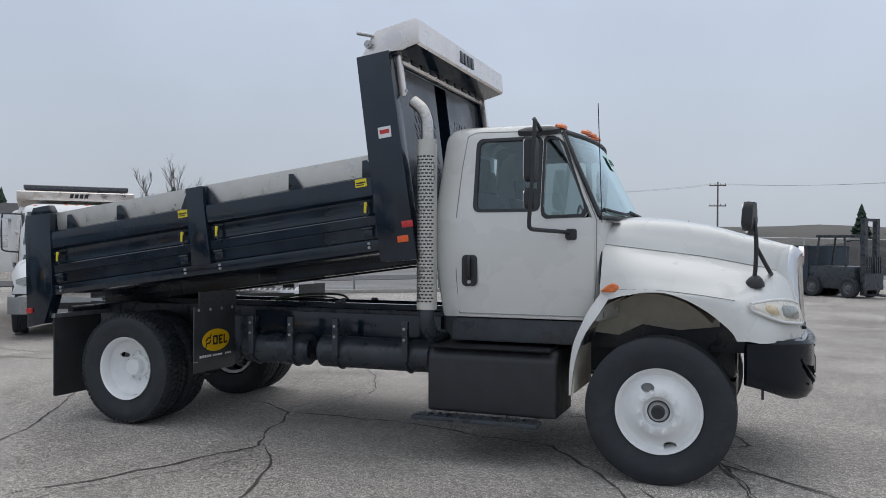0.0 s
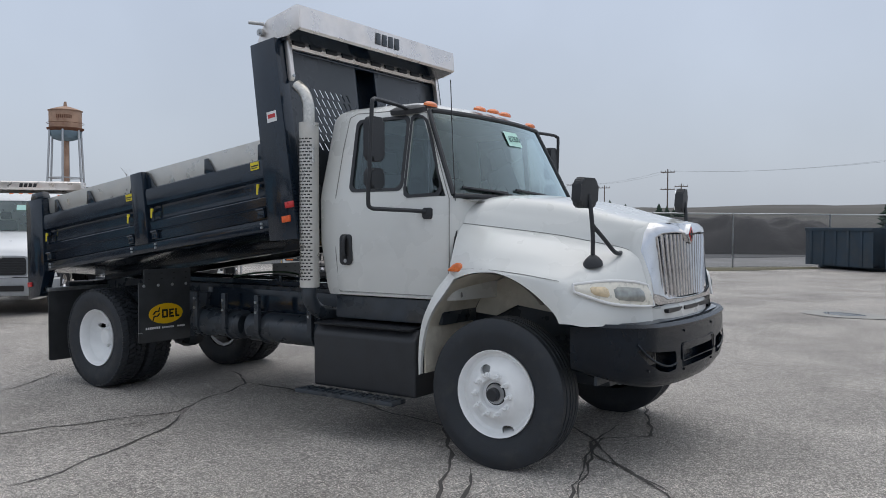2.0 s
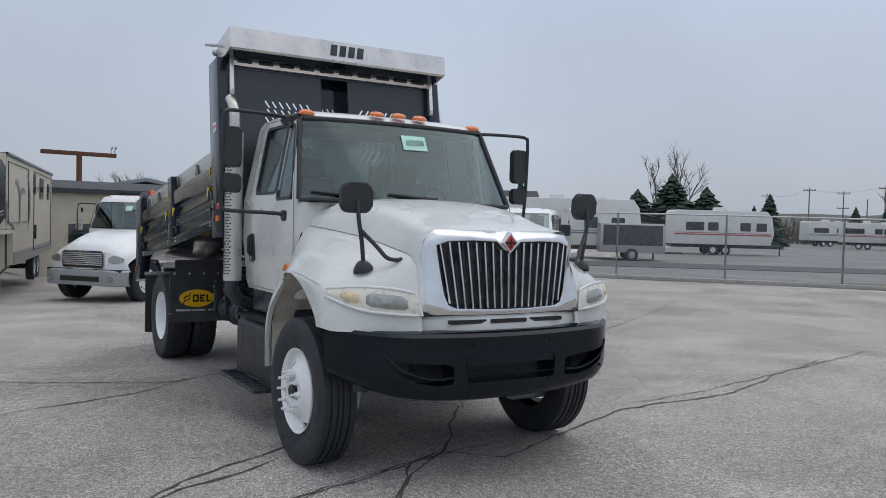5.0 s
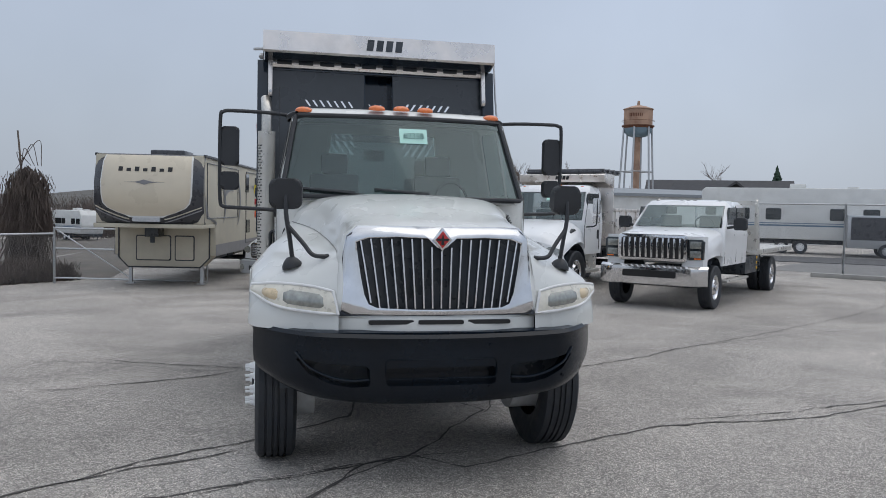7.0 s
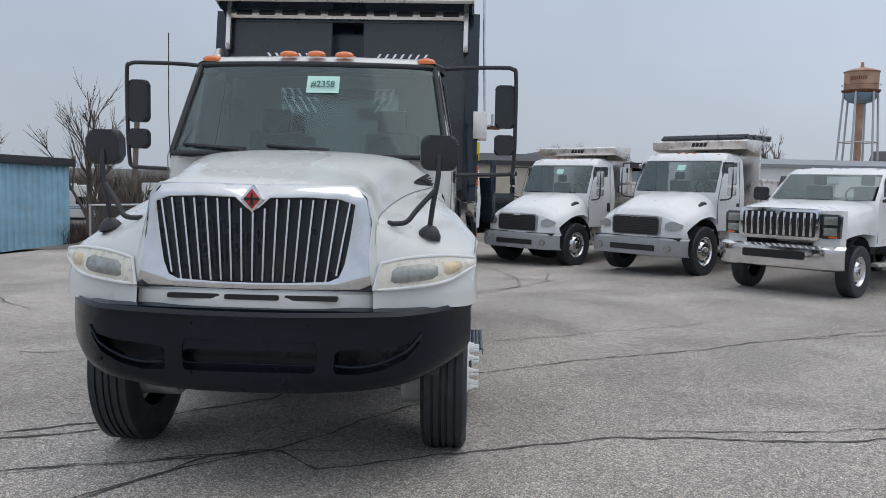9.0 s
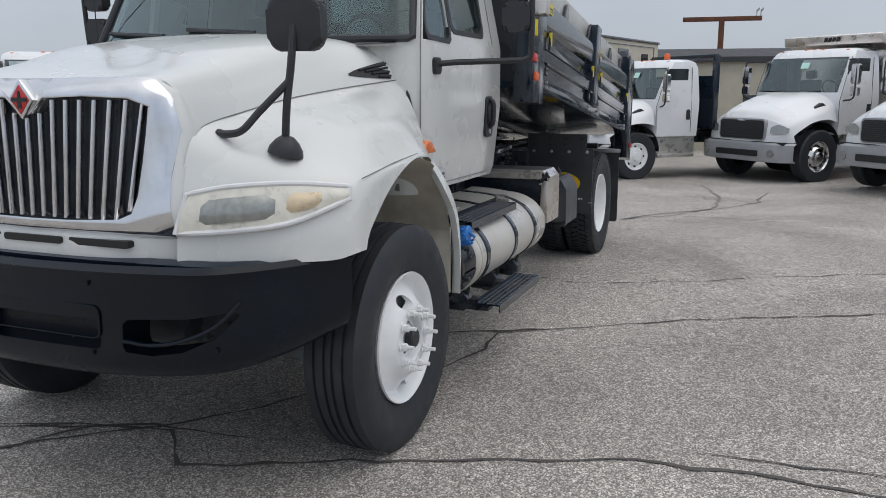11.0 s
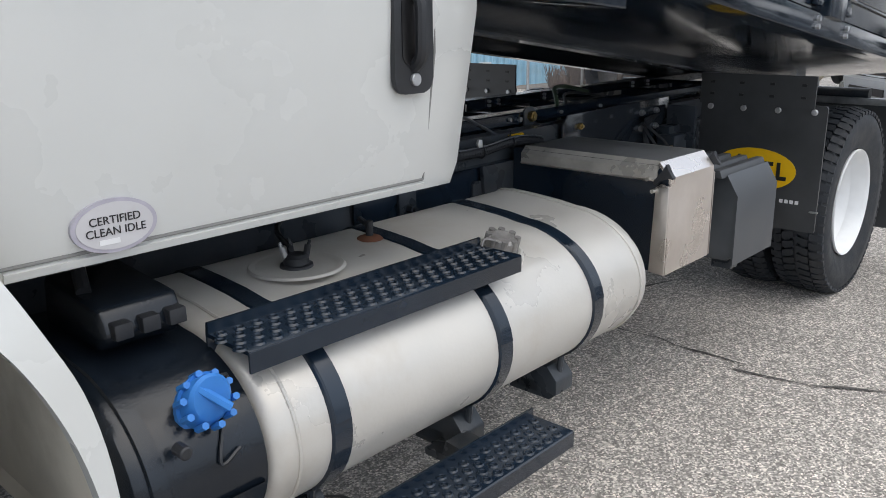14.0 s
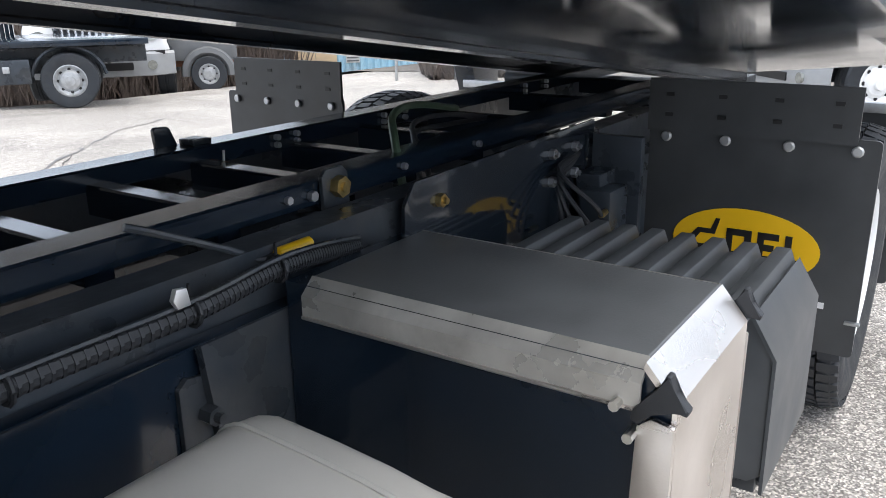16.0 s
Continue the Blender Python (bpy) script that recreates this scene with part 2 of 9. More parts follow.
def tube(bm, pts, r, seg=8, n=None, rs=None):
    pts = catmull(pts, n) if n else [Vector(p) for p in pts]
    ref = None
    rows = []
    for i, p in enumerate(pts):
        d = pts[min(i + 1, len(pts) - 1)] - pts[max(i - 1, 0)]
        if ref is None:
            ref = d.orthogonal()
        q = r if rs is None else r * rs(i / (len(pts) - 1))
        rows.append(ring(p, d, q, seg, ref))
        dn = d.normalized()
        ref = ref - dn * dn.dot(ref)
    vs = grid(bm, rows, True)
    bm.faces.new(vs[0][::-1])
    bm.faces.new(vs[-1])


def lathe(bm, prof, seg, centre, axis=(0, 1, 0), skip=None):
    """A profile of (radius, offset along the axis), turned round the axis."""
    c, a = Vector(centre), Vector(axis).normalized()
    u = Vector((0, 0, 1)) if abs(a.z) < 0.9 else Vector((1, 0, 0))
    w = a.cross(u)
    rows = [[c + a * o + r * (math.cos(2 * math.pi * i / seg) * u + math.sin(2 * math.pi * i / seg) * w) for i in range(seg)] for r, o in prof]
    return grid(bm, rows, True, skip)


K = 0.955      # the plan below is drawn at 1 : 0.955; every mesh is brought to metres here


def part(name, bm, material, parent=None, label="", angle=35, solid=0.0):
    bmesh.ops.scale(bm, vec=(K, K, K), verts=bm.verts)
    bmesh.ops.remove_doubles(bm, verts=bm.verts, dist=1e-5)
    bmesh.ops.recalc_face_normals(bm, faces=bm.faces)
    if solid:
        bmesh.ops.solidify(bm, geom=bm.faces[:], thickness=solid * K)
    me = bpy.data.meshes.new(name)
    bm.to_mesh(me)
    bm.free()
    for p in me.polygons:
        p.use_smooth = True
    me.set_sharp_from_angle(angle=radians(angle))
    me.materials.append(material)
    ob = new(name, me)
    if parent is not None:
        ob.parent = parent
    if label:
        ob["label"] = label
    return ob


def thing(name, label, category, at=(0, 0, 0), rz=0.0, ry=0.0, group="", kind=""):
    ob = new(name)
    ob.empty_display_size = 0.3
    ob.matrix_basis = pose(*(K * v for v in at), 0, ry, rz)
    return tagged(ob, label, category, group, kind)


def cut(ob, cutter_bm):
    """Takes the cutter's volume out of ob's mesh."""
    bmesh.ops.scale(cutter_bm, vec=(K, K, K), verts=cutter_bm.verts)
    bmesh.ops.recalc_face_normals(cutter_bm, faces=cutter_bm.faces)
    cm = bpy.data.meshes.new("cutter")
    cutter_bm.to_mesh(cm)
    cutter_bm.free()
    co = new("cutter", cm)
    md = ob.modifiers.new("cut", "BOOLEAN")
    md.object, md.operation, md.solver = co, "DIFFERENCE", "EXACT"
    dg = bpy.context.evaluated_depsgraph_get()
    me = bpy.data.meshes.new_from_object(ob.evaluated_get(dg))
    ob.modifiers.clear()
    ob.data = me
    bpy.data.objects.remove(co)
    return ob


def B():
    return bmesh.new()


def lerp(a, b, f):
    return a + (b - a) * f


# ---- ground ----
def ground_material():
    m = mat("worn_asphalt", (0.380, 0.352, 0.321), 0.85, var=0.10, scale=0.35, rvar=0.05)
    n, l = m.node_tree.nodes, m.node_tree.links
    b = n["Principled BSDF"]
    base = b.inputs["Base Color"].links[0].from_socket
    tc = n.new("ShaderNodeTexCoord")
    vo = n.new("ShaderNodeTexVoronoi")
    vo.inputs["Scale"].default_value = 140.0
    l.new(tc.outputs["Object"], vo.inputs["Vector"])
    sp = n.new("ShaderNodeSeparateColor")
    l.new(vo.outputs["Color"], sp.inputs[0])
    pw = n.new("ShaderNodeMath")
    pw.operation = "POWER"
    pw.inputs[1].default_value = 2.2
    l.new(sp.outputs[0], pw.inputs[0])
    mr = n.new("ShaderNodeMapRange")
    mr.inputs["To Min"].default_value, mr.inputs["To Max"].default_value = 0.48, 2.04
    l.new(pw.outputs[0], mr.inputs["Value"])
    s1 = n.new("ShaderNodeVectorMath")
    s1.operation = "SCALE"
    l.new(base, s1.inputs[0])
    l.new(mr.outputs["Result"], s1.inputs["Scale"])
    gr_ = n.new("ShaderNodeTexNoise")
    gr_.inputs["Scale"].default_value, gr_.inputs["Detail"].default_value, gr_.inputs["Roughness"].default_value = 22.0, 8.0, 0.8
    l.new(tc.outputs["Object"], gr_.inputs["Vector"])
    m3 = n.new("ShaderNodeMapRange")
    m3.inputs["From Min"].default_value, m3.inputs["From Max"].default_value = 0.35, 0.65
    m3.inputs["To Min"].default_value, m3.inputs["To Max"].default_value = 0.72, 1.28
    l.new(gr_.outputs["Fac"], m3.inputs["Value"])
    s0 = n.new("ShaderNodeVectorMath")
    s0.operation = "SCALE"
    l.new(s1.outputs[0], s0.inputs[0])
    l.new(m3.outputs["Result"], s0.inputs["Scale"])
    s1 = s0
    st = n.new("ShaderNodeTexNoise")
    st.inputs["Scale"].default_value, st.inputs["Detail"].default_value, st.inputs["Distortion"].default_value = 0.55, 9.0, 0.6
    l.new(tc.outputs["Object"], st.inputs["Vector"])
    m2 = n.new("ShaderNodeMapRange")
    m2.inputs["From Min"].default_value, m2.inputs["From Max"].default_value = 0.28, 0.62
    m2.inputs["To Min"].default_value, m2.inputs["To Max"].default_value = 0.70, 1.12
    l.new(st.outputs["Fac"], m2.inputs["Value"])
    s2 = n.new("ShaderNodeVectorMath")
    s2.operation = "SCALE"
    l.new(s1.outputs[0], s2.inputs[0])
    l.new(m2.outputs["Result"], s2.inputs["Scale"])
    l.new(s2.outputs[0], b.inputs["Base Color"])
    bp = n.new("ShaderNodeBump")
    bp.inputs["Strength"].default_value, bp.inputs["Distance"].default_value = 0.55, 0.006
    l.new(vo.outputs["Distance"], bp.inputs["Height"])
    l.new(bp.outputs[0], b.inputs["Normal"])
    return m


ASPHALT = ground_material()
def gz(x, y):
    """Height of the yard, shaped to fit the camera's view: it falls gently away behind the trucks."""
    f = min(1, max(0, (9 - y) / 8))
    g = min(1, max(0, (-x - 5) / 6))
    h = min(1, max(0, (x + 11) / 4)) * min(1, max(0, (y + 12) / 4))
    side = -0.010 - 0.025 * min(1, max(0, 0.5 - y / 2))
    return side * h - 0.024 * min(40, max(0, -x - 7)) * f * f * (3 - 2 * f) - (0.032 * min(16, max(0, -y - 5)) + 0.15 * min(5, max(0, -y - 13))) * g * g * (3 - 2 * g)


bm = B()
gx = [-900, -400, -200, -100, -70, -55] + [-47 + 2 * i for i in range(21)] + [-6, -5, 0, 10, 30, 100, 300, 900]
gy = [-900, -300, -100, -50, -30, -24, -21, -18, -15, -12, -10, -8, -6.5, -5, -3, -1, 0] + [1 + i for i in range(9)] + [12, 20, 40, 80, 200, 500, 900]
grid(bm, [[Vector((x, y, gz(x, y))) for y in gy] for x in gx])
ground = tagged(part("ground", bm, ASPHALT), "weathered grey asphalt yard with cracks and stains", "asphalt ground", kind="structure")

CRACKM = mat("crack_filler_dark", (0.085, 0.078, 0.072), 0.9, var=0.3, scale=12, bump=0.3, bscale=60)
DAMP = mat("damp_asphalt", (0.12, 0.115, 0.11), 0.6, var=0.25, scale=9, bump=0.3, bscale=62)


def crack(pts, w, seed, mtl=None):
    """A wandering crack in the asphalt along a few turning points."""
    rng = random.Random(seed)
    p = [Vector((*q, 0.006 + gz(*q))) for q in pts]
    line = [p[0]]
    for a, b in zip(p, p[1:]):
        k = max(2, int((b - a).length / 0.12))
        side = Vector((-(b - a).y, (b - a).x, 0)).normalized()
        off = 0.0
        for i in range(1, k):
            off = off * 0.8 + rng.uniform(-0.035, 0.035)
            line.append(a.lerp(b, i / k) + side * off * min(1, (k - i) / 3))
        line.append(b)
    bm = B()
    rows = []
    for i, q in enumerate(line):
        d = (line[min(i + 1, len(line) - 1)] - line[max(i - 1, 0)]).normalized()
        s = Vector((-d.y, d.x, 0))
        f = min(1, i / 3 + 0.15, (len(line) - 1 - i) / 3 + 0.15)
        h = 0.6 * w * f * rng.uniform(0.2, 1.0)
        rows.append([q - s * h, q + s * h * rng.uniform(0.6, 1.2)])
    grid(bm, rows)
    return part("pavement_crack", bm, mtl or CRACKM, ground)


# ---- main dump truck ----
truck = thing("dump_truck", "white conventional-cab dump truck with raised black dump body", "dump truck", (0, 0, 0.045), ry=-0.35)

# wheels
TREAD_F = [(0.30, -0.105), (0.40, -0.138), (0.47, -0.137), (0.503, -0.118), (0.511, -0.112), (0.512, -0.074), (0.50, -0.071), (0.50, -0.061), (0.513, -0.058), (0.514, -0.026), (0.502, -0.023), (0.502, -0.013), (0.515, -0.010)]


def tyre(bm, c, s, lugs, R=1.06, seg=72):
    prof = [(r * R, o * R) for r, o in TREAD_F]
    prof = prof + [(r, -o) for r, o in prof[::-1]]
    lathe(bm, prof, seg, c, (0, s, 0))
    if lugs:
        for i in range(60):
            a = 2 * math.pi * i / 60
            for side in (-1, 1):
                for (o0, o1, r0, r1, da) in ((0.072, 0.135, 0.485, 0.522, 0.0), (0.006, 0.066, 0.495, 0.523, 0.05)):
                    a0 = a + da + (0.052 if side > 0 else 0)
                    ps = []
                    for rr in (r0, r1):
                        for oo, sk in ((o0, 0.0), (o1, 0.025)):
                            for aa in (a0 + sk, a0 + sk + 0.072):
                                rad = rr - (0.018 if oo > 0.1 and rr == r1 else 0)
                                ps.append(bm.verts.new((c[0] + rad * R * math.sin(aa), c[1] + side * oo * R, c[2] + rad * R * math.cos(aa))))
                    for f in ((0, 1, 3, 2), (4, 5, 7, 6), (0, 1, 5, 4), (2, 3, 7, 6), (0, 2, 6, 4), (1, 3, 7, 5)):
                        bm.faces.new([ps[k] for k in f])


def wheel_holes(ob, c, s, r, y, n, rad, ph, depth=0.12):
    for i in range(n):
        a = ph + 2 * math.pi * i / n
        q = Vector((c[0] + r * math.sin(a), c[1] + s * y, c[2] + r * math.cos(a)))
        k = B()
        cyl(k, q - Vector((0, s * depth, 0)), q + Vector((0, s * depth, 0)), rad, 20)
        bmesh.ops.scale(k, vec=(1.25, 1, 0.85), space=Matrix.Translation(-q) @ Matrix.Identity(4), verts=k.verts)
        cut(ob, k)


def front_wheel(s):
    c = (0.012, s * 1.10, 0.497 if s > 0 else 0.483)
    w = part("front_wheel", (lambda b: (tyre(b, c, s, False, 1.10), b)[1])(B()), RUBBER, truck, "black ribbed tyre on a white steel wheel")
    b = B()
    prof = [(0.268, 0.02), (0.292, 0.10), (0.303, 0.118), (0.312, 0.122), (0.315, 0.113), (0.306, 0.10)]
    lathe(b, [(r * 1.045, o * 1.1) for r, o in prof + [(0.30, 0.0), (0.262, 0.0), (0.268, 0.02)]], 64, c, (0, s, 0))
    part("rim", b, RIMW, w, "white painted steel rim")
    b = B()
    lathe(b, [(0.298, 0.082), (0.272, 0.076), (0.246, 0.088), (0.205, 0.126), (0.186, 0.150), (0.172, 0.158), (0.118, 0.158), (0.112, 0.152), (0.106, 0.118), (0.085, 0.115), (0.085, 0.105), (0.13, 0.105), (0.18, 0.116), (0.23, 0.08), (0.272, 0.062), (0.298, 0.07), (0.298, 0.082)], 64, c, (0, s, 0))
    disc = part("wheel_disc", b, RIMW, w, "white convex wheel disc")
    wheel_holes(disc, c, s, 0.236, 0.09, 2, 0.042, -0.36 if s < 0 else 0.16)
    b = B()
    lathe(b, [(0.0, 0.178), (0.040, 0.178), (0.049, 0.170), (0.052, 0.125), (0.085, 0.115)], 32, c, (0, s, 0))
    part("hub", b, PLASTIC, w, "dark oil-filled hub cap")
    b = B()
    lathe(b, [(0.052, 0.138), (0.066, 0.138), (0.073, 0.128), (0.076, 0.115)], 32, c, (0, s, 0))
    part("hub_ring", b, GALV, w)
    for i in range(10):
        a = 2 * math.pi * (i + 0.5) / 10
        q = Vector((c[0] + 0.146 * math.sin(a), c[1] + s * 0.157, c[2] + 0.146 * math.cos(a)))
        b = B()
        cyl(b, q, q + Vector((0, s * 0.012, 0)), 0.026, 16)
        cyl(b, q, q + Vector((0, s * 0.036, 0)), 0.019, 6)
        cyl(b, q, q + Vector((0, s * 0.072, 0)), 0.0105, 8)
        part("wheel_nut", b, RIMW, w)
    b = B()
    cyl(b, (0.012, s * 0.80, 0.49), (0.012, s * 1.165, 0.49), 0.255, 32)
    part("brake_drum", b, DRUMG, w, "grey brake drum behind the wheel")


def rear_wheels(s):
    for y, outer in ((1.045, True), (0.715, False)):
        c = (-5.18, s * y, 0.507)
        w = part("rear_wheel", (lambda b: (tyre(b, c, s, True), b)[1])(B()), RUBBER, truck, "black lug-tread drive tyre on a white wheel")
        b = B()
        lathe(b, [(0.265, -0.10), (0.275, 0.0), (0.292, 0.10), (0.303, 0.122), (0.312, 0.128), (0.315, 0.118), (0.30, 0.09), (0.30, -0.11), (0.265, -0.10)], 64, c, (0, s, 0))
        part("rim", b, RIMW, w, "white painted steel rim")
        if outer:
            b = B()
            lathe(b, [(0.275, 0.03), (0.25, -0.02), (0.20, -0.055), (0.16, -0.085), (0.12, -0.09), (0.12, -0.105), (0.16, -0.10), (0.20, -0.07), (0.25, -0.035), (0.275, 0.01), (0.275, 0.03)], 64, c, (0, s, 0))
            disc = part("wheel_disc", b, RIMW, w, "white dished wheel disc")
            wheel_holes(disc, c, s, 0.205, -0.06, 2, 0.033, 2.2 if s < 0 else 1.9)
            b = B()
            lathe(b, [(0.0, 0.02), (0.075, 0.02), (0.085, 0.01), (0.09, -0.06), (0.12, -0.07), (0.12, -0.1)], 32, c, (0, s, 0))
            part("axle_hub", b, RIMW, w)
            for i in range(10):
                a = 2 * math.pi * i / 10
                q = Vector((c[0] + 0.142 * math.sin(a), c[1] - s * 0.09, c[2] + 0.142 * math.cos(a)))
                b = B()
                cyl(b, q, q + Vector((0, s * 0.03, 0)), 0.018, 6)
                part("wheel_nut", b, RIMW, w)


for s in (-1, 1):
    front_wheel(s)
    rear_wheels(s)

# chassis
b = B()
for s in (-1, 1):
    prism(b, [(s * 0.35, 0.86), (s * 0.43, 0.86), (s * 0.43, 1.11), (s * 0.35, 1.11), (s * 0.35, 1.10), (s * 0.42, 1.10), (s * 0.42, 0.87), (s * 0.35, 0.87)], "x", -6.35, 0.95)
part("frame_rail", b, FRAMEB, truck, "black steel chassis frame rails")
for x in (-6.3, -4.4, -3.2, -1.9, -0.9, 0.4):
    b = B()
    box(b, x - 0.06, x + 0.06, -0.42, 0.42, 0.88, 1.06, 0.01)
    part("crossmember", b, FRAMEB, truck)
for s in (-1, 1):
    b = B()
    prism(b, [(s * 0.22, 1.113), (s * 0.31, 1.113), (s * 0.31, 1.16), (s * 0.305, 1.165), (s * 0.225, 1.165), (s * 0.22, 1.16)], "x", -6.3, -2.0)
    part("subframe_rail", b, BLACK, truck, "gloss black hoist subframe rail")
for x in (-5.6, -4.9, -4.3, -3.9, -3.55, -3.22, -2.92, -2.62, -2.3):
    b = B()
    prism(b, [(x - 0.03, 1.06), (x + 0.03, 1.06), (x + 0.03, 1.125), (x + 0.024, 1.13), (x - 0.024, 1.13), (x - 0.03, 1.125)], "y", -0.22, 0.22)
    part("subframe_crossmember", b, BLACK, truck)
b = B()
cyl(b, (0, -0.9, 0.50), (0, 0.9, 0.50), 0.055, 14)
box(b, -0.05, 0.05, -0.75, 0.75, 0.43, 0.52, 0.015)
part("front_axle", b, FRAMEB, truck)
b = B()
cyl(b, (-5.18, -0.7, 0.507), (-5.18, 0.7, 0.507), 0.10, 18)
lathe(b, [(0.0, -0.22), (0.12, -0.2), (0.2, -0.1), (0.22, 0), (0.2, 0.1), (0.12, 0.16), (0, 0.2)], 24, (-5.08, 0, 0.5), (1, 0, 0))
part("rear_axle", b, FRAMEB, truck)
b = B()
tube(b, [(-4.95, 0, 0.55), (-3.2, 0, 0.75), (-1.5, 0, 0.8)], 0.06, 12)
part("drive_shaft", b, FRAMEB, truck)
b = B()
box(b, -1.9, -0.9, -0.28, 0.28, 0.62, 1.05, 0.05)
box(b, -0.9, 0.55, -0.34, 0.34, 0.62, 1.45, 0.06)
prism(b, [(-0.34, 0.45), (0.34, 0.45), (0.4, 0.62), (-0.4, 0.62)], "x", -0.5, 0.55, 0.02)
part("engine_block", b, FRAMEB, truck)
for s in (-1, 1):
    b = B()
    for k in range(7):
        f = k * 0.07
        prism(b, [(-5.85 + f, 0.66 - k * 0.012 + 0.0), (-4.4 - f, 0.66 - k * 0.012), (-4.4 - f, 0.669 - k * 0.012), (-5.85 + f, 0.669 - k * 0.012)], "y", s * 0.36, s * 0.44)
    tube(b, [(-5.85, s * 0.4, 0.67), (-5.9, s * 0.4, 0.8), (-5.9, s * 0.4, 0.9)], 0.02, 8)
    part("leaf_spring", b, FRAMEB, truck)

# cab shell
ZL = [1.14, 1.20, 1.60, 1.97, 2.035, 2.64, 2.685, 2.735, 2.77, 2.785]


def cab_half(z):
    return float(np.interp(z, [1.14, 1.2, 1.6, 1.97, 2.64, 2.685, 2.735, 2.77, 2.785], [1.05, 1.07, 1.097, 1.092, 0.970, 0.958, 0.925, 0.86, 0.70]))


def cab_rear(z):
    return float(np.interp(z, [1.14, 1.6, 2.0, 2.5, 2.685, 2.735, 2.77, 2.785], [-1.80, -1.86, -1.87, -1.84, -1.80, -1.77, -1.70, -1.5]))


def cab_front(z):
    return float(np.interp(z, [1.14, 1.97, 2.685, 2.735, 2.77, 2.785], [-0.47, -0.47, -0.80, -0.84, -0.92, -1.05]))


def cab_bulge(z):
    return float(np.interp(z, [1.14, 1.97, 2.685, 2.785], [0.10, 0.16, 0.12, 0.10]))


def cab_ring(z):
    h, xr, xf, bu = cab_half(z), cab_rear(z), cab_front(z), cab_bulge(z)
    half = [(xr - 0.02, 0.0), (xr - 0.02, 0.55 * h), (xr - 0.01, 0.88 * h), (xr - 0.012, 0.975 * h), (xr + 0.02, h)]
    fx = xf - 0.04
    half += [(-1.52 if z < 2.7 else xr + 0.2, h), (-0.97, h), (-0.925, h), (fx - 0.01, h), (fx + 0.03, 0.97 * h)]
    half += [(xf + bu * (1 - t * t) , t * h) for t in (0.93, 0.8, 0.6, 0.3, 0.0)]
    if z > 2.7:
        half[6], half[7] = (min(-0.97, fx - 0.06), h), (min(-0.925, fx - 0.03), h)
    right = [Vector((x, -y, z)) for x, y in half]
    left = [Vector((x, y, z)) for x, y in half[1:-1]][::-1]
    return right + left


rings = [cab_ring(z) for z in ZL]
NH = 15
NR = len(rings[0])


def cab_skip(i, j):
    """Leaves the window openings free."""
    jj = j if j < NH - 1 else NR - 1 - j
    if i == 4 and jj == 5:
        return True
    if i in (3, 4) and jj == 7:
        return True
    if i in (3, 4, 5) and jj in (9, 10, 11, 12, 13):
        return True
    if i == 4 and jj == 0:
        return True
    return False


b = B()
vs = grid(b, rings, True, cab_skip)
b.faces.new(vs[-1])
cab = part("cab", b, WHITE, truck, "white steel day cab", angle=50, solid=0.03)

b = B()
box(b, -1.70, -0.45, -0.98, 0.98, 1.16, 1.21, 0.01)
part("cab_floor", b, DASH, truck)
b = B()
grid(b, [[Vector((x, y, 2.725 - 0.05 * (abs(y) / 0.9) ** 2)) for y in np.linspace(-0.86, 0.86, 9)] for x in (-1.62, -1.2, -0.88)])
part("headliner", b, HEADLINER, truck)


def side_pt(x, z, s, out=0.0):
    return Vector((x, s * (cab_half(z) + out), z))


def rrect(x0, x1, z0, z1, r, k=5, skew=0.0):
    pts = []
    for cx, cz, a0 in ((x1 - r, z1 - r, 0), (x0 + r, z1 - r, 90), (x0 + r, z0 + r, 180), (x1 - r, z0 + r, 270)):
        for i in range(k + 1):
            a = radians(a0 + 90 * i / k)
            pts.append((cx + r * math.cos(a), cz + r * math.sin(a)))
    return pts


def side_window(s, pts, name, label):
    """Glass, with a rounded rubber seal, laid on the sloping cab side."""
    cx, cz = sum(p[0] for p in pts) / len(pts), sum(p[1] for p in pts) / len(pts)
    g = B()
    ring_ = [side_pt(x, z, s, -0.012) for x, z in pts]
    g.faces.new([g.verts.new(p) for p in ring_])
    w = part(name, g, GLASSD, truck, label)
    w.visible_shadow = False
    g = B()
    outer = [side_pt(cx + (x - cx) * 1.0 + 0.012 * np.sign(x - cx), cz + (z - cz) + 0.012 * np.sign(z - cz), s, 0.004) for x, z in pts]
    inner = [side_pt(cx + (x - cx) * 0.93, cz + (z - cz) * 0.95, s, 0.004) for x, z in pts]
    innerb = [side_pt(cx + (x - cx) * 0.93, cz + (z - cz) * 0.95, s, -0.014) for x, z in pts]
    outb = [side_pt(cx + (x - cx) * 1.0 + 0.012 * np.sign(x - cx), cz + (z - cz) + 0.012 * np.sign(z - cz), s, -0.02) for x, z in pts]
    vv = grid(g, [outb, outer, inner, innerb], True)
    part("window_seal", g, PLASTIC, w, "black rubber window seal")
    return w


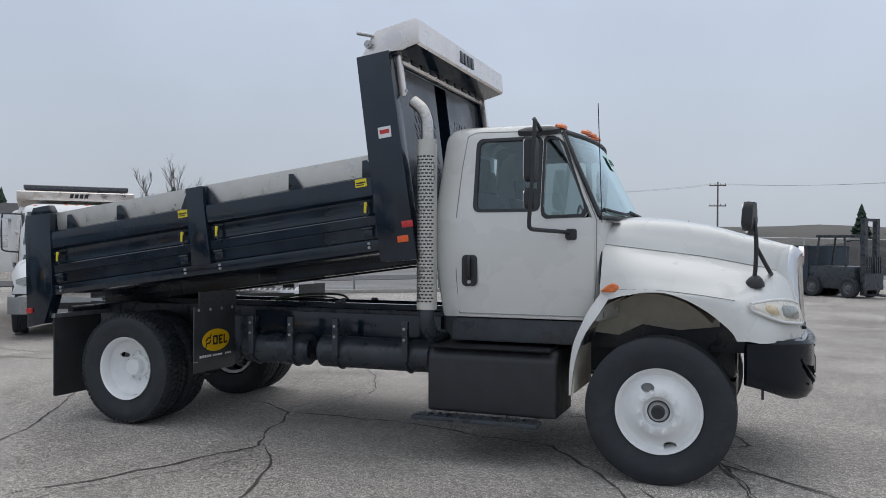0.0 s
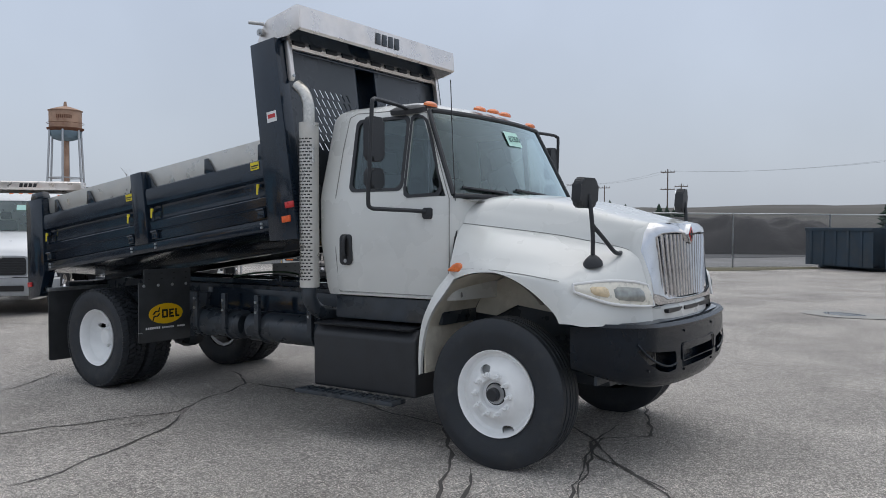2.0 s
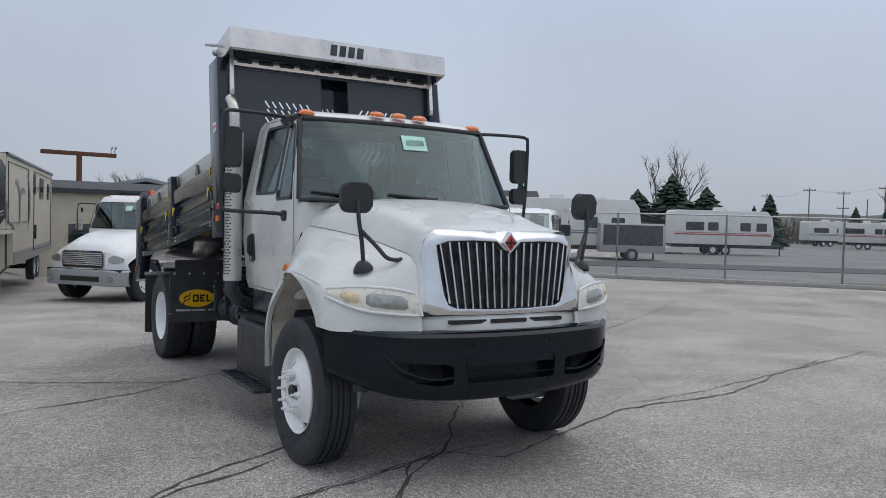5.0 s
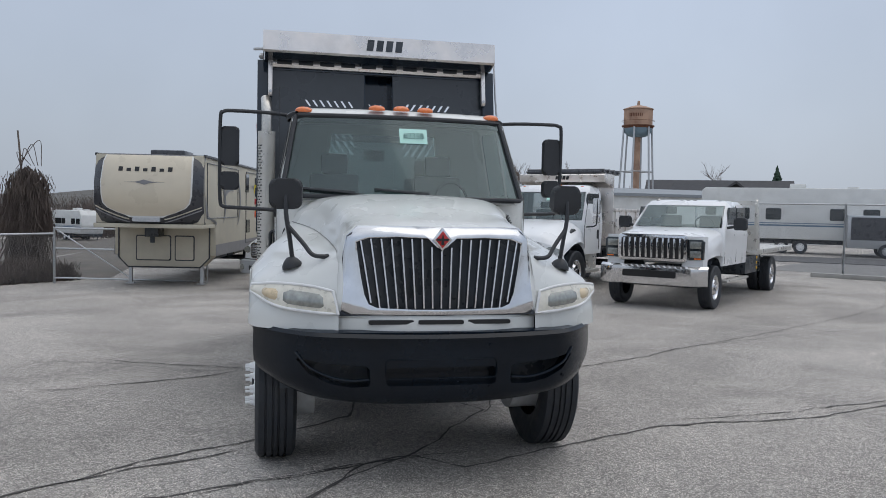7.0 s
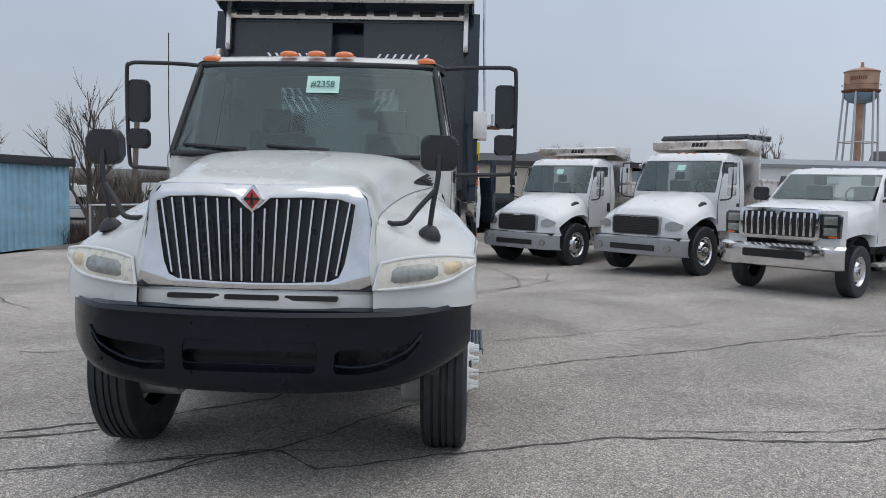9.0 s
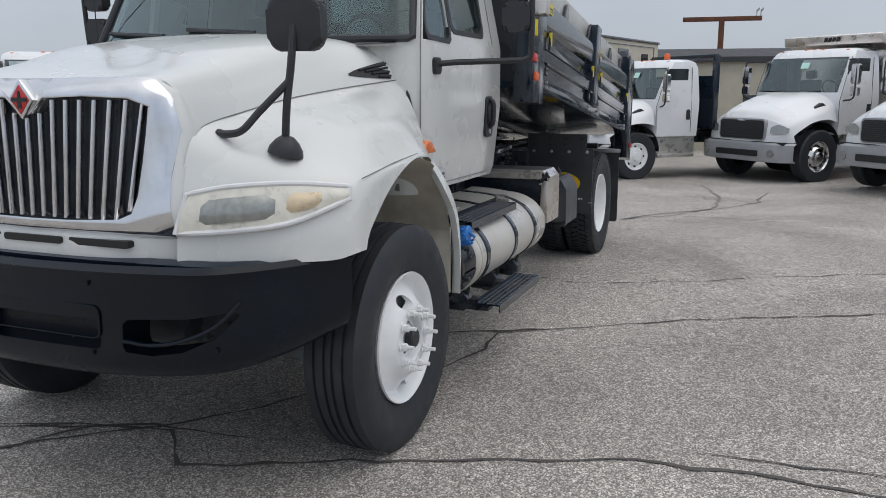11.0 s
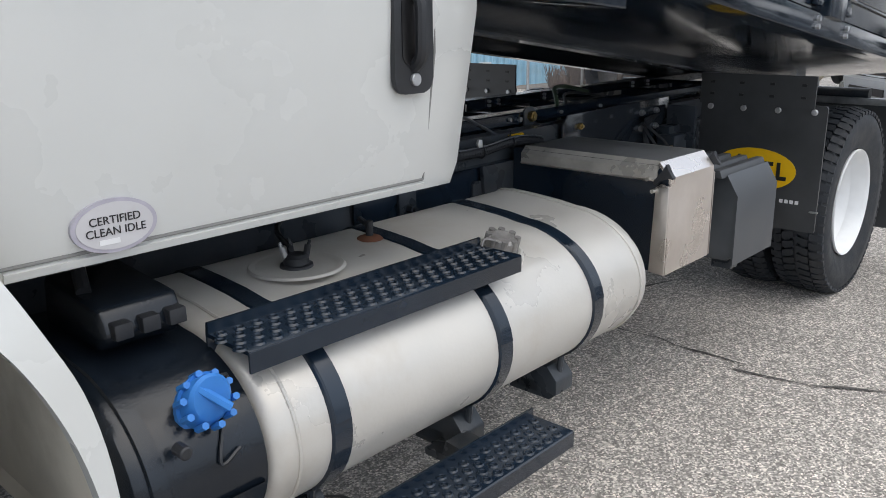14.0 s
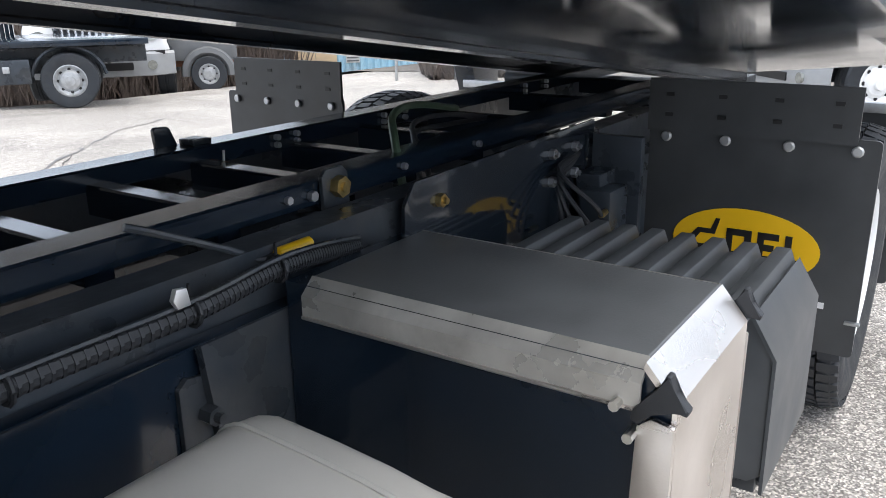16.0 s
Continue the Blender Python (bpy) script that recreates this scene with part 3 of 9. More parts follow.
VENT = [(-0.60, 1.985), (-0.575, 2.03), (-0.585, 2.08), (-0.78, 2.58), (-0.815, 2.63), (-0.86, 2.645), (-0.91, 2.645), (-0.935, 2.62), (-0.935, 2.05), (-0.925, 2.0), (-0.89, 1.975)]
for s in (-1, 1):
    side_window(s, rrect(-1.525, -0.965, 2.035, 2.645, 0.06), "door_window", "dark tinted door window")
    side_window(s, VENT, "vent_window", "tinted triangular vent window")
    # door with seams
    d = B()
    def ds(pts, w=0.004):
        tube(d, [side_pt(x, z, s, 0.001) for x, z in pts], w, 6)
    ds([(-1.66, 1.17), (-1.68, 1.5), (-1.68, 2.0), (-1.655, 2.4), (-1.62, 2.68), (-1.55, 2.715), (-0.88, 2.70)])
    ds([(-1.66, 1.17), (-0.56, 1.17), (-0.505, 1.30), (-0.49, 1.45), (-0.485, 1.95)])
    ds([(-0.485, 1.95), (-0.55, 2.1), (-0.79, 2.66), (-0.88, 2.70)])
    door = part("door_seam", d, SEAMG, truck, "grey door shut line")
    d = B()
    grid(d, [[side_pt(x, z, s, 0.008 + 0.002) for x in (-1.66, -1.2, -0.6)] for z in (1.145, 1.152, 1.16)])
    part("door_sill_trim", d, WHITE, door, solid=0.02)
    # handle: recess cup and grab bar
    hx = -1.592 if s > 0 else -1.557
    d = B()
    hp = rrect(hx - 0.068, hx + 0.067, 1.402, 1.665, 0.035)
    prism(d, hp, "y", s * 1.09, s * 1.106, 0.005)
    hd = part("door_handle", d, PLASTIC, truck, "black recessed door handle")
    d = B()
    prism(d, rrect(hx - 0.043, hx + 0.042, 1.472, 1.642, 0.025), "y", s * 1.104, s * 1.1085, 0.002)
    part("handle_recess", d, DECALK, hd)
    d = B()
    tube(d, [(hx, s * 1.104, 1.647), (hx, s * 1.131, 1.622), (hx, s * 1.133, 1.552), (hx, s * 1.129, 1.492), (hx, s * 1.104, 1.467)], 0.017, 10, 14)
    part("grab_bar", d, PLASTIC, hd)
    d = B()
    cyl(d, (hx, s * 1.10, 1.437), (hx, s * 1.115, 1.437), 0.016, 18, bev=0.002)
    part("door_lock", d, GALV, hd, "round steel door lock")

# windshield
b = B()
rows = []
for f in np.linspace(0, 1, 9):
    z = lerp(1.972, 2.682, f)
    h, xf, bu = cab_half(z), cab_front(z), cab_bulge(z)
    rows.append([Vector((xf + bu * (1 - t * t) + 0.004 - (0.02 if abs(t) > 0.96 else 0), t * h, z)) for t in np.linspace(-0.965, 0.965, 25)])
grid(b, rows)
ws = part("windshield", b, GLASSW, truck, "greenish curved windshield")
ws.visible_shadow = False
b = B()
def wsp(t, z, o=0.008):
    return Vector((cab_front(z) + cab_bulge(z) * (1 - t * t) + o - (0.012 if abs(t) > 0.96 else 0), t * cab_half(z), z))
tube(b, [wsp(-0.968, z) for z in np.linspace(1.98, 2.68, 8)] + [wsp(t, 2.69) for t in np.linspace(-0.95, 0.95, 15)] + [wsp(0.968, z) for z in np.linspace(2.68, 1.98, 8)] + [wsp(t, 1.972) for t in np.linspace(0.95, -0.968, 15)], 0.021, 8)
part("windshield_seal", b, PLASTIC, ws, "black rubber windshield seal")
b = B()
grid(b, [[wsp(t, z, -0.003) for t in np.linspace(-0.96, 0.96, 15)] for z in (2.62, 2.68)])
part("shade_band", b, GLASSD, ws)
# rear window
b = B()
box(b, -1.875, -1.87, -0.56, 0.56, 2.03, 2.66)
rw = part("rear_window", b, GLASSD, truck, "tinted rear cab window")
rw.visible_shadow = False

# stock card behind the windshield
def card_pt(u, v):
    t, z = lerp(-0.06, 0.19, u), lerp(2.455, 2.59, v)
    return wsp((t + 0.02) / cab_half(z), z, 0.016)
b = B()
grid(b, [[card_pt(u, v) for u in (0, 0.5, 1)] for v in (0, 1)])
card = part("stock_card", b, CARD, ws, "mint green stock number card")


def text(name, body, size, m, material, parent=None, label="", ext=0.001, xs=1.0):
    cu = bpy.data.curves.new(name, "FONT")
    cu.body, cu.size, cu.extrude, cu.align_x, cu.align_y = body, size, ext, "CENTER", "CENTER"
    tmp = bpy.data.objects.new(name, cu)
    scene.collection.objects.link(tmp)
    dg = bpy.context.evaluated_depsgraph_get()
    me = bpy.data.meshes.new_from_object(tmp.evaluated_get(dg))
    bpy.data.objects.remove(tmp)
    me.transform(Matrix.Diagonal((K, K, K, 1)) @ m @ Matrix.Diagonal((xs, 1, 1, 1)))
    me.materials.clear()
    me.materials.append(material)
    ob = new(name, me)
    if parent is not None:
        ob.parent = parent
    if label:
        ob["label"] = label
    return ob


c0 = (card_pt(0, 0.5) + card_pt(1, 0.5)) / 2
tilt = math.degrees(math.atan2(card_pt(0.5, 0).x - card_pt(0.5, 1).x, 0.125))
text("card_number", "#2358", 0.085, pose(c0.x + 0.012, c0.y, c0.z, 90 - tilt, 0, 90), INKD, card, xs=0.85)

# wipers, aerial
for y0, y1 in ((-0.30, -0.88), (0.32, -0.22)):
    b = B()
    tube(b, [wsp(y0 / 1.07, 1.985, 0.03), wsp(lerp(y0, y1, 0.5) / 1.07, 2.015, 0.035), wsp(y1 / 1.07, 2.035, 0.025)], 0.009, 6)
    tube(b, [wsp(lerp(y0, y1, 0.25) / 1.07, 2.012, 0.025), wsp(lerp(y0, y1, 1.12) / 1.07, 2.042, 0.02)], 0.012, 6)
    part("wiper", b, PLASTIC, truck, "black windshield wiper")
b = B()
tube(b, [(-0.45, -1.06, 1.93), (-0.46, -1.075, 2.3), (-0.48, -1.08, 2.88)], 0.004, 6)
part("aerial", b, PLASTIC, truck, "thin black whip aerial")

# roof marker lamps
for y, z in ((-0.86, 2.735), (-0.22, 2.765), (0.0, 2.768), (0.22, 2.765), (0.86, 2.735)):
    x = -0.80 + (0.10 * (1 - (y / 0.9) ** 2))
    b = B()
    lathe(b, [(0.075, 0), (0.072, 0.02), (0.055, 0.036), (0.025, 0.044), (0.0, 0.046)], 20, (0, 0, 0), (0, 0, 1))
    bmesh.ops.transform(b, matrix=pose(x - 0.04, y, z - 0.005, 0, 14, 0) @ Matrix.Diagonal((0.7, 1.0, 0.9, 1)), verts=b.verts)
    part("marker_lamp", b, AMBER, truck, "amber cab marker lamp")

# interior
b = B()
rows = []
for x, z in ((-0.36, 1.93), (-0.5, 1.97), (-0.62, 1.965), (-0.74, 1.93), (-0.80, 1.84), (-0.80, 1.45)):
    rows.append([Vector((x + 0.05 * (1 - t * t), t * 0.98, z)) for t in np.linspace(-1, 1, 9)])
grid(b, rows)
part("dashboard", b, DASH, truck)
b = B()
lathe(b, [(0.215 + 0.014 * math.cos(a), 0.014 * math.sin(a)) for a in np.linspace(0, 2 * math.pi, 9)], 28, (-0.95, 0.52, 1.93), (-0.75, 0, 0.66))
tube(b, [(-0.95, 0.52 - 0.21, 1.93), (-0.93, 0.52, 1.915), (-0.95, 0.52 + 0.21, 1.93)], 0.016, 6)
tube(b, [(-0.93, 0.52, 1.915), (-0.72, 0.52, 1.75)], 0.03, 8)
part("steering_wheel", b, PLASTIC, truck)
for s in (-1, 1):
    b = B()
    box(b, -1.55, -1.08, s * 0.52 - 0.25, s * 0.52 + 0.25, 1.42, 1.58, 0.05)
    prism(b, [(-1.52, 1.55), (-1.40, 1.55), (-1.55, 2.22), (-1.64, 2.22)], "y", s * 0.52 - 0.24, s * 0.52 + 0.24, 0.04)
    prism(b, [(-1.60, 2.22), (-1.52, 2.22), (-1.55, 2.42), (-1.62, 2.42)], "y", s * 0.52 - 0.13, s * 0.52 + 0.13, 0.03)
    box(b, -1.5, -1.12, s * 0.52 - 0.18, s * 0.52 + 0.18, 1.2, 1.44, 0.02)
    part("cab_seat", b, SEATM, truck, "dark fabric cab seat")

# hood and fenders: control curves from the cowl to the bumper line
def hood_curves(s):
    c0 = [(-0.60, 0, 2.0), (-0.15, 0, 2.0), (0.28, 0, 1.935), (0.62, 0, 1.845), (0.84, 0, 1.785), (0.97, 0, 1.745)]
    c1 = [(-0.52, s * 0.42, 1.995), (-0.12, s * 0.42, 1.985), (0.30, s * 0.41, 1.925), (0.62, s * 0.40, 1.84), (0.84, s * 0.39, 1.785), (0.965, s * 0.39, 1.75)]
    c2 = [(-0.46, s * 0.76, 1.955), (-0.1, s * 0.68, 1.94), (0.30, s * 0.62, 1.885), (0.62, s * 0.59, 1.805), (0.82, s * 0.585, 1.77), (0.945, s * 0.58, 1.75)]
    c3 = [(-0.45, s * 0.92, 1.86), (-0.1, s * 0.78, 1.82), (0.30, s * 0.71, 1.765), (0.62, s * 0.665, 1.70), (0.80, s * 0.655, 1.69), (0.90, s * 0.65, 1.685)]
    c4 = [(-0.45, s * 0.97, 1.755), (-0.1, s * 0.83, 1.71), (0.30, s * 0.76, 1.66), (0.62, s * 0.71, 1.60), (0.78, s * 0.70, 1.57), (0.87, s * 0.70, 1.54)]
    return [c0, c1, c2, c3, c4]


def fender_curves(s):
    c4 = [(-0.45, s * 0.97, 1.755), (-0.1, s * 0.83, 1.71), (0.30, s * 0.76, 1.66), (0.62, s * 0.71, 1.60), (0.87, s * 0.70, 1.54), (0.965, s * 0.70, 1.38), (1.01, s * 0.70, 1.2), (1.03, s * 0.70, 1.035)]
    c5 = [(-0.45, s * 1.02, 1.66), (-0.1, s * 0.96, 1.665), (0.30, s * 0.92, 1.61), (0.60, s * 0.88, 1.545), (0.80, s * 0.87, 1.46), (0.89, s * 0.88, 1.33), (0.935, s * 0.89, 1.18), (0.95, s * 0.89, 1.035)]
    c6 = [(-0.45, s * 1.06, 1.56), (-0.1, s * 1.06, 1.58), (0.28, s * 1.05, 1.53), (0.55, s * 1.02, 1.47), (0.73, s * 1.01, 1.40), (0.805, s * 1.03, 1.29), (0.845, s * 1.045, 1.16), (0.855, s * 1.05, 1.035)]
    c7 = [(-0.45, s * 1.09, 1.47), (-0.1, s * 1.13, 1.475), (0.25, s * 1.13, 1.44), (0.48, s * 1.12, 1.405), (0.63, s * 1.12, 1.355), (0.70, s * 1.13, 1.27), (0.735, s * 1.145, 1.16), (0.745, s * 1.15, 1.035)]
    c8 = [(-0.45, s * 1.115, 1.385), (-0.1, s * 1.175, 1.405), (0.22, s * 1.18, 1.385), (0.42, s * 1.18, 1.36), (0.555, s * 1.18, 1.31), (0.62, s * 1.185, 1.22), (0.65, s * 1.19, 1.13), (0.66, s * 1.195, 1.05)]
    c9 = [(-0.45, s * 1.12, 1.30), (-0.22, s * 1.18, 1.365), (0.0, s * 1.19, 1.395), (0.18, s * 1.195, 1.355), (0.34, s * 1.195, 1.275), (0.46, s * 1.195, 1.185), (0.54, s * 1.195, 1.11), (0.575, s * 1.198, 1.05)]
    def flare(p):
        a = min(1, max(0, (abs(p[1]) - 0.84) / 0.36))
        a = a * a * (3 - 2 * a)
        w = min(1, max(0.25, (p[0] + 0.62) / 0.5))
        return (p[0], p[1] + s * 0.105 * a * w, p[2])
    return [c4] + [[flare(p) for p in c] for c in (c5, c6, c7, c8, c9)]


b = B()
for s in (-1, 1):
    net(b, hood_curves(s), 30, 24)
hood = part("hood", b, WHITE, truck, "white sloping fibreglass hood", angle=60)
for s in (-1, 1):
    b = B()
    net(b, fender_curves(s), 40, 30)
    fd = part("fender", b, WHITE, truck, "white flared front fender", angle=60)
    # tail of the fender behind the wheel
    b = B()
    out_ = catmull([(-0.44, s * 1.155, 1.372), (-0.525, s * 1.215, 1.235), (-0.586, s * 1.25, 1.10), (-0.636, s * 1.258, 0.968), (-0.665, s * 1.258, 0.79), (-0.672, s * 1.252, 0.563)], 22)
    inn_ = catmull([(-0.37, s * 1.19, 1.335), (-0.445, s * 1.235, 1.205), (-0.538, s * 1.262, 1.061), (-0.60, s * 1.266, 0.91), (-0.636, s * 1.264, 0.743), (-0.655, s * 1.254, 0.568)], 22)
    deep = [p + Vector((0.0, -s * 0.035, 0)) for p in inn_]
    deep0 = [p + Vector((0.0, -s * 0.05, 0)) for p in out_]
    grid(b, [deep0, out_, inn_, deep])
    part("fender_tail", b, WHITE, fd)
    # seam over the wheel
    b = B()
    tube(b, [(-0.44, s * 1.15, 1.392), (-0.1, s * 1.272, 1.412), (0.22, s * 1.284, 1.39), (0.42, s * 1.284, 1.365), (0.56, s * 1.28, 1.345)], 0.0025, 6, 16)
    part("panel_seam", b, SEAMG, fd)
    b = B()
    tube(b, [p + Vector((0, s * 0.002, 0.003)) for p in catmull(hood_curves(s)[4], 18)], 0.0025, 6)
    part("hood_seam", b, SEAMG, fd)
    # black tube painted in for the shade of the open hood gap
    b = B()
    tube(b, [(-0.462, s * 1.085, 1.44), (-0.462, s * 1.045, 1.62), (-0.464, s * 1.0, 1.76), (-0.466, s * 0.955, 1.86), (-0.47, s * 0.84, 1.945)], 0.010, 6, 20)
    part("hood_rear_gap", b, DECALK, fd, "dark gap between hood and cab")
    # inner wheel arch
    b = B()
    rows = []
    for a in np.linspace(-18, 140, 24):
        r = 0.655 + (0.10 if a < 20 else 0)
        x, z = -0.03 - 0.66 * math.cos(radians(180 - a)) * 1.0, 0.74 + 0.655 * math.sin(radians(a))
        rows.append([Vector((-0.06 - 0.60 * math.cos(radians(a)), s * y, 0.78 + 0.60 * math.sin(radians(a)))) for y in ((1.20 if a < 62 else 1.24), 1.0, 0.76, 0.52)])
    grid(b, rows)
    part("wheel_arch_liner", b, LINER, truck, "grey stained plastic wheel arch liner")
    b = B()
    prism(b, [(-0.62, 1.0), (-0.50, 1.22), (-0.2, 1.36), (0.2, 1.36), (0.42, 1.2), (0.42, 1.08), (0.1, 1.04), (-0.2, 1.08), (-0.4, 0.98)], "y", s * 0.50, s * 0.515)
    part("arch_inner_panel", b, LINER, truck, "stained beige inner arch panel")
    b = B()
    box(b, -0.655, -0.64, s * 0.50, s * 1.20, 0.57, 0.95, 0.004)
    part("splash_panel", b, LINER, truck)
    # side turn lamp
    b = B()
    prism(b, [(-0.437, 1.382), (-0.425, 1.398), (-0.385, 1.434), (-0.345, 1.452), (-0.308, 1.444), (-0.283, 1.415), (-0.276, 1.388), (-0.285, 1.380)], "y", s * 1.10, s * 1.205, 0.012, 3)
    part("side_lamp", b, AMBER, truck, "amber side turn lamp on the fender")
    # headlight
    hb = [(0.655, 1.275, 1.325), (0.80, 1.105, 1.345), (0.92, 0.89, 1.335), (0.985, 0.735, 1.305)]
    lb = [(0.665, 1.28, 1.275), (0.845, 1.115, 1.195), (0.95, 0.91, 1.165), (1.02, 0.70, 1.15)]
    top = catmull([(x + 0.012, s * (y + 0.004), z) for x, y, z in hb], 18)
    low = catmull([(x + 0.016, s * (y + 0.004), z) for x, y, z in lb], 18)
    b = B()
    rows = []
    for f in np.linspace(0, 1, 7):
        bulge = 0.012 * math.sin(math.pi * f)
        rows.append([p.lerp(q, f) + Vector((bulge, s * bulge * 0.6, 0)) for p, q in zip(top, low)])
    grid(b, rows)
    hl = part("headlight", b, HLLENS, truck, "yellowed headlight lens")
    b = B()
    tube(b, top + low[::-1] + top[:1], 0.011, 8)
    part("headlight_bezel", b, WDECAL, hl, "pale headlight surround")
    for f0, f1, g0, g1, mt, nm in ((0.42, 0.86, 0.24, 0.80, HLREF, "main_beam"), (0.16, 0.36, 0.25, 0.75, HLREF, "turn_lamp")):
        b = B()
        rr = []
        for g in np.linspace(g0, g1, 6):
            k = []
            for f in np.linspace(f0, f1, 8):
                i = f * 17
                i0 = min(int(i), 16)
                p = top[i0].lerp(top[i0 + 1], i - i0)
                q = low[i0].lerp(low[i0 + 1], i - i0)
                u = (g - g0) / (g1 - g0) - 0.5
                v = (f - f0) / (f1 - f0) - 0.5
                bulge = 0.022 * (1 - 2 * u * u - 2 * v * v)
                k.append(p.lerp(q, g) + Vector((bulge + 0.004, s * bulge * 0.6, 0)))
            rr.append(k)
        grid(b, rr)
        part(nm, b, HLREF if nm == "main_beam" else HLTURN, hl, "hazy lamp bowl")

# grille shell
def nose_x(y, z):
    return 1.055 + 0.02 * (1.7 - z) / 0.5 - 0.10 * (abs(y) / 0.7) ** 3


GR_TOP, GR_BOT = 1.672, 1.195


def gr_outline(grow, n=10):
    """The grille opening with rounded lower corners and the notch at the badge, right half then left."""
    r = []
    pts = [(0.0, GR_TOP - 0.075), (0.035, GR_TOP - 0.06), (0.10, GR_TOP), (0.3, GR_TOP + 0.008), (0.50, GR_TOP), (0.585, GR_TOP - 0.03), (0.575, 1.55), (0.555, 1.42), (0.53, 1.29), (0.50, 1.22), (0.44, 1.195), (0.2, 1.185), (0.0, 1.183)]
    for y, z in pts:
        cy, cz = y, z - 1.43
        k = 1 + grow
        r.append((y * k + (0.0), 1.43 + cz * (1 + grow * 1.0)))
    return r + [(-y, z) for y, z in r[-2:0:-1]]


def shell_ring(grow, dx):
    return [Vector((nose_x(y, z) + dx, y, z)) for y, z in gr_outline(grow)]


outer_pts = [(0.0, 1.752, 0.976), (0.08, 1.752, 0.976), (0.2, 1.754, 0.975), (0.4, 1.756, 0.97), (0.585, 1.755, 0.947), (0.662, 1.69, 0.905), (0.706, 1.545, 0.872), (0.708, 1.46, 0.922), (0.708, 1.38, 0.966), (0.712, 1.25, 1.004), (0.712, 1.135, 1.016), (0.35, 1.125, 1.035), (0.0, 1.122, 1.05)]
outer_v = [Vector((x, y, z)) for y, z, x in outer_pts] + [Vector((x, -y, z)) for y, z, x in outer_pts[-2:0:-1]]
back_v = [p + Vector((-0.03, 0, 0)) for p in outer_v]
mid_v = [a.lerp(c, 0.5) + Vector((0.022, 0, 0)) for a, c in zip(outer_v, shell_ring(0.03, 0.0))]
skirt_w = [0, 0, 0, 0, 0.1, 0.45, 0.55, 0.55, 0.5, 0.35, 0.1, 0, 0]
skirt_w = skirt_w + skirt_w[-2:0:-1]
edge_v = [a.lerp(c, k) + Vector((0.006 * k, 0, 0)) for a, c, k in zip(outer_v, mid_v, skirt_w)]
b = B()
grid(b, [back_v, outer_v, edge_v], True)
part("grille_skirt", b, WHITE, truck, "white hood edge round the grille", angle=60)
b = B()
grid(b, [[p + Vector((-0.012, 0, 0)) for p in edge_v], [p + Vector((0.004, 0, 0)) for p in edge_v], mid_v, shell_ring(0.03, 0.008), shell_ring(0.0, 0.006), shell_ring(-0.01, -0.06)], True)
gr = part("grille_shell", b, CHROME, truck, "chrome grille surround", angle=60)
b = B()
prism(b, [(y * 1.02, z) for y, z in gr_outline(0.02)], "x", 0.95, 0.975)
part("grille_mesh", b, FRAMEB, gr, "dark radiator behind the grille")
for i in range(17):
    f = (i - 8) / 8.6
    zt = GR_TOP - 0.006 if abs(f) > 0.12 else GR_TOP - 0.06
    yt, yb = f * 0.60, f * 0.52
    zb = 1.192 if abs(f) < 0.9 else 1.23
    b = B()
    w = 0.0105
    rows = []
    for z, y in ((zb, yb), ((zb + zt) / 2, (yt + yb) / 2), (zt, yt)):
        x = nose_x(y, z)
        rows.append([Vector((x - 0.05, y - w * 0.7, z)), Vector((x - 0.012, y - w, z)), Vector((x + 0.0, y - w * 0.5, z)), Vector((x + 0.0, y + w * 0.5, z)), Vector((x - 0.012, y + w, z)), Vector((x - 0.05, y + w * 0.7, z))])
    grid(b, rows)
    part("grille_bar", b, CHROME, gr)
b = B()
for k, mt in ((1.0, None),):
    prism(b, [(0, 1.585), (0.068, 1.665), (0, 1.748), (-0.068, 1.665)], "x", 1.035, 1.078, 0.006)
em = part("badge", b, CHROME, gr, "chrome and red diamond badge")
b = B()
prism(b, [(0, 1.607), (0.05, 1.665), (0, 1.726), (-0.05, 1.665)], "x", 1.07, 1.082, 0.002)
part("badge_field", b, REDP, em, "red enamel diamond")
b = B()
box(b, 1.08, 1.086, -0.042, 0.042, 1.658, 1.674)
prism(b, [(-0.012, 1.63), (0.012, 1.63), (0.004, 1.70), (-0.004, 1.70)], "x", 1.08, 1.085)
part("badge_bar", b, DECALK, em)

# white valance under the grille with three slots
b = B()
rows = []
for z, o in ((1.135, -0.012), (1.12, 0.004), (1.05, 0.012), (1.018, 0.006), (1.005, -0.05)):
    rows.append([Vector((nose_x(y, 1.2) + o - 0.005, y, z)) for y in np.linspace(-0.71, 0.71, 21)])
grid(b, rows)
va = part("valance", b, WHITE, truck, "white lower valance with slots")
for y0, y1 in ((-0.50, -0.19), (-0.16, 0.16), (0.19, 0.50)):
    b = B()
    prism(b, rrect(y0, y1, 1.083, 1.113, 0.012), "x", nose_x((y0 + y1) / 2, 1.2) - 0.03, nose_x((y0 + y1) / 2, 1.2) + 0.011)
    part("valance_slot", b, DECALK, va, "dark cooling slot")

# front bumper
def bump_x(y):
    a = abs(y)
    return 1.155 - 0.05 * (a / 0.8) ** 2 - (0.0 if a < 0.8 else 0.385 * ((a - 0.8) / 0.47) ** 2.0)


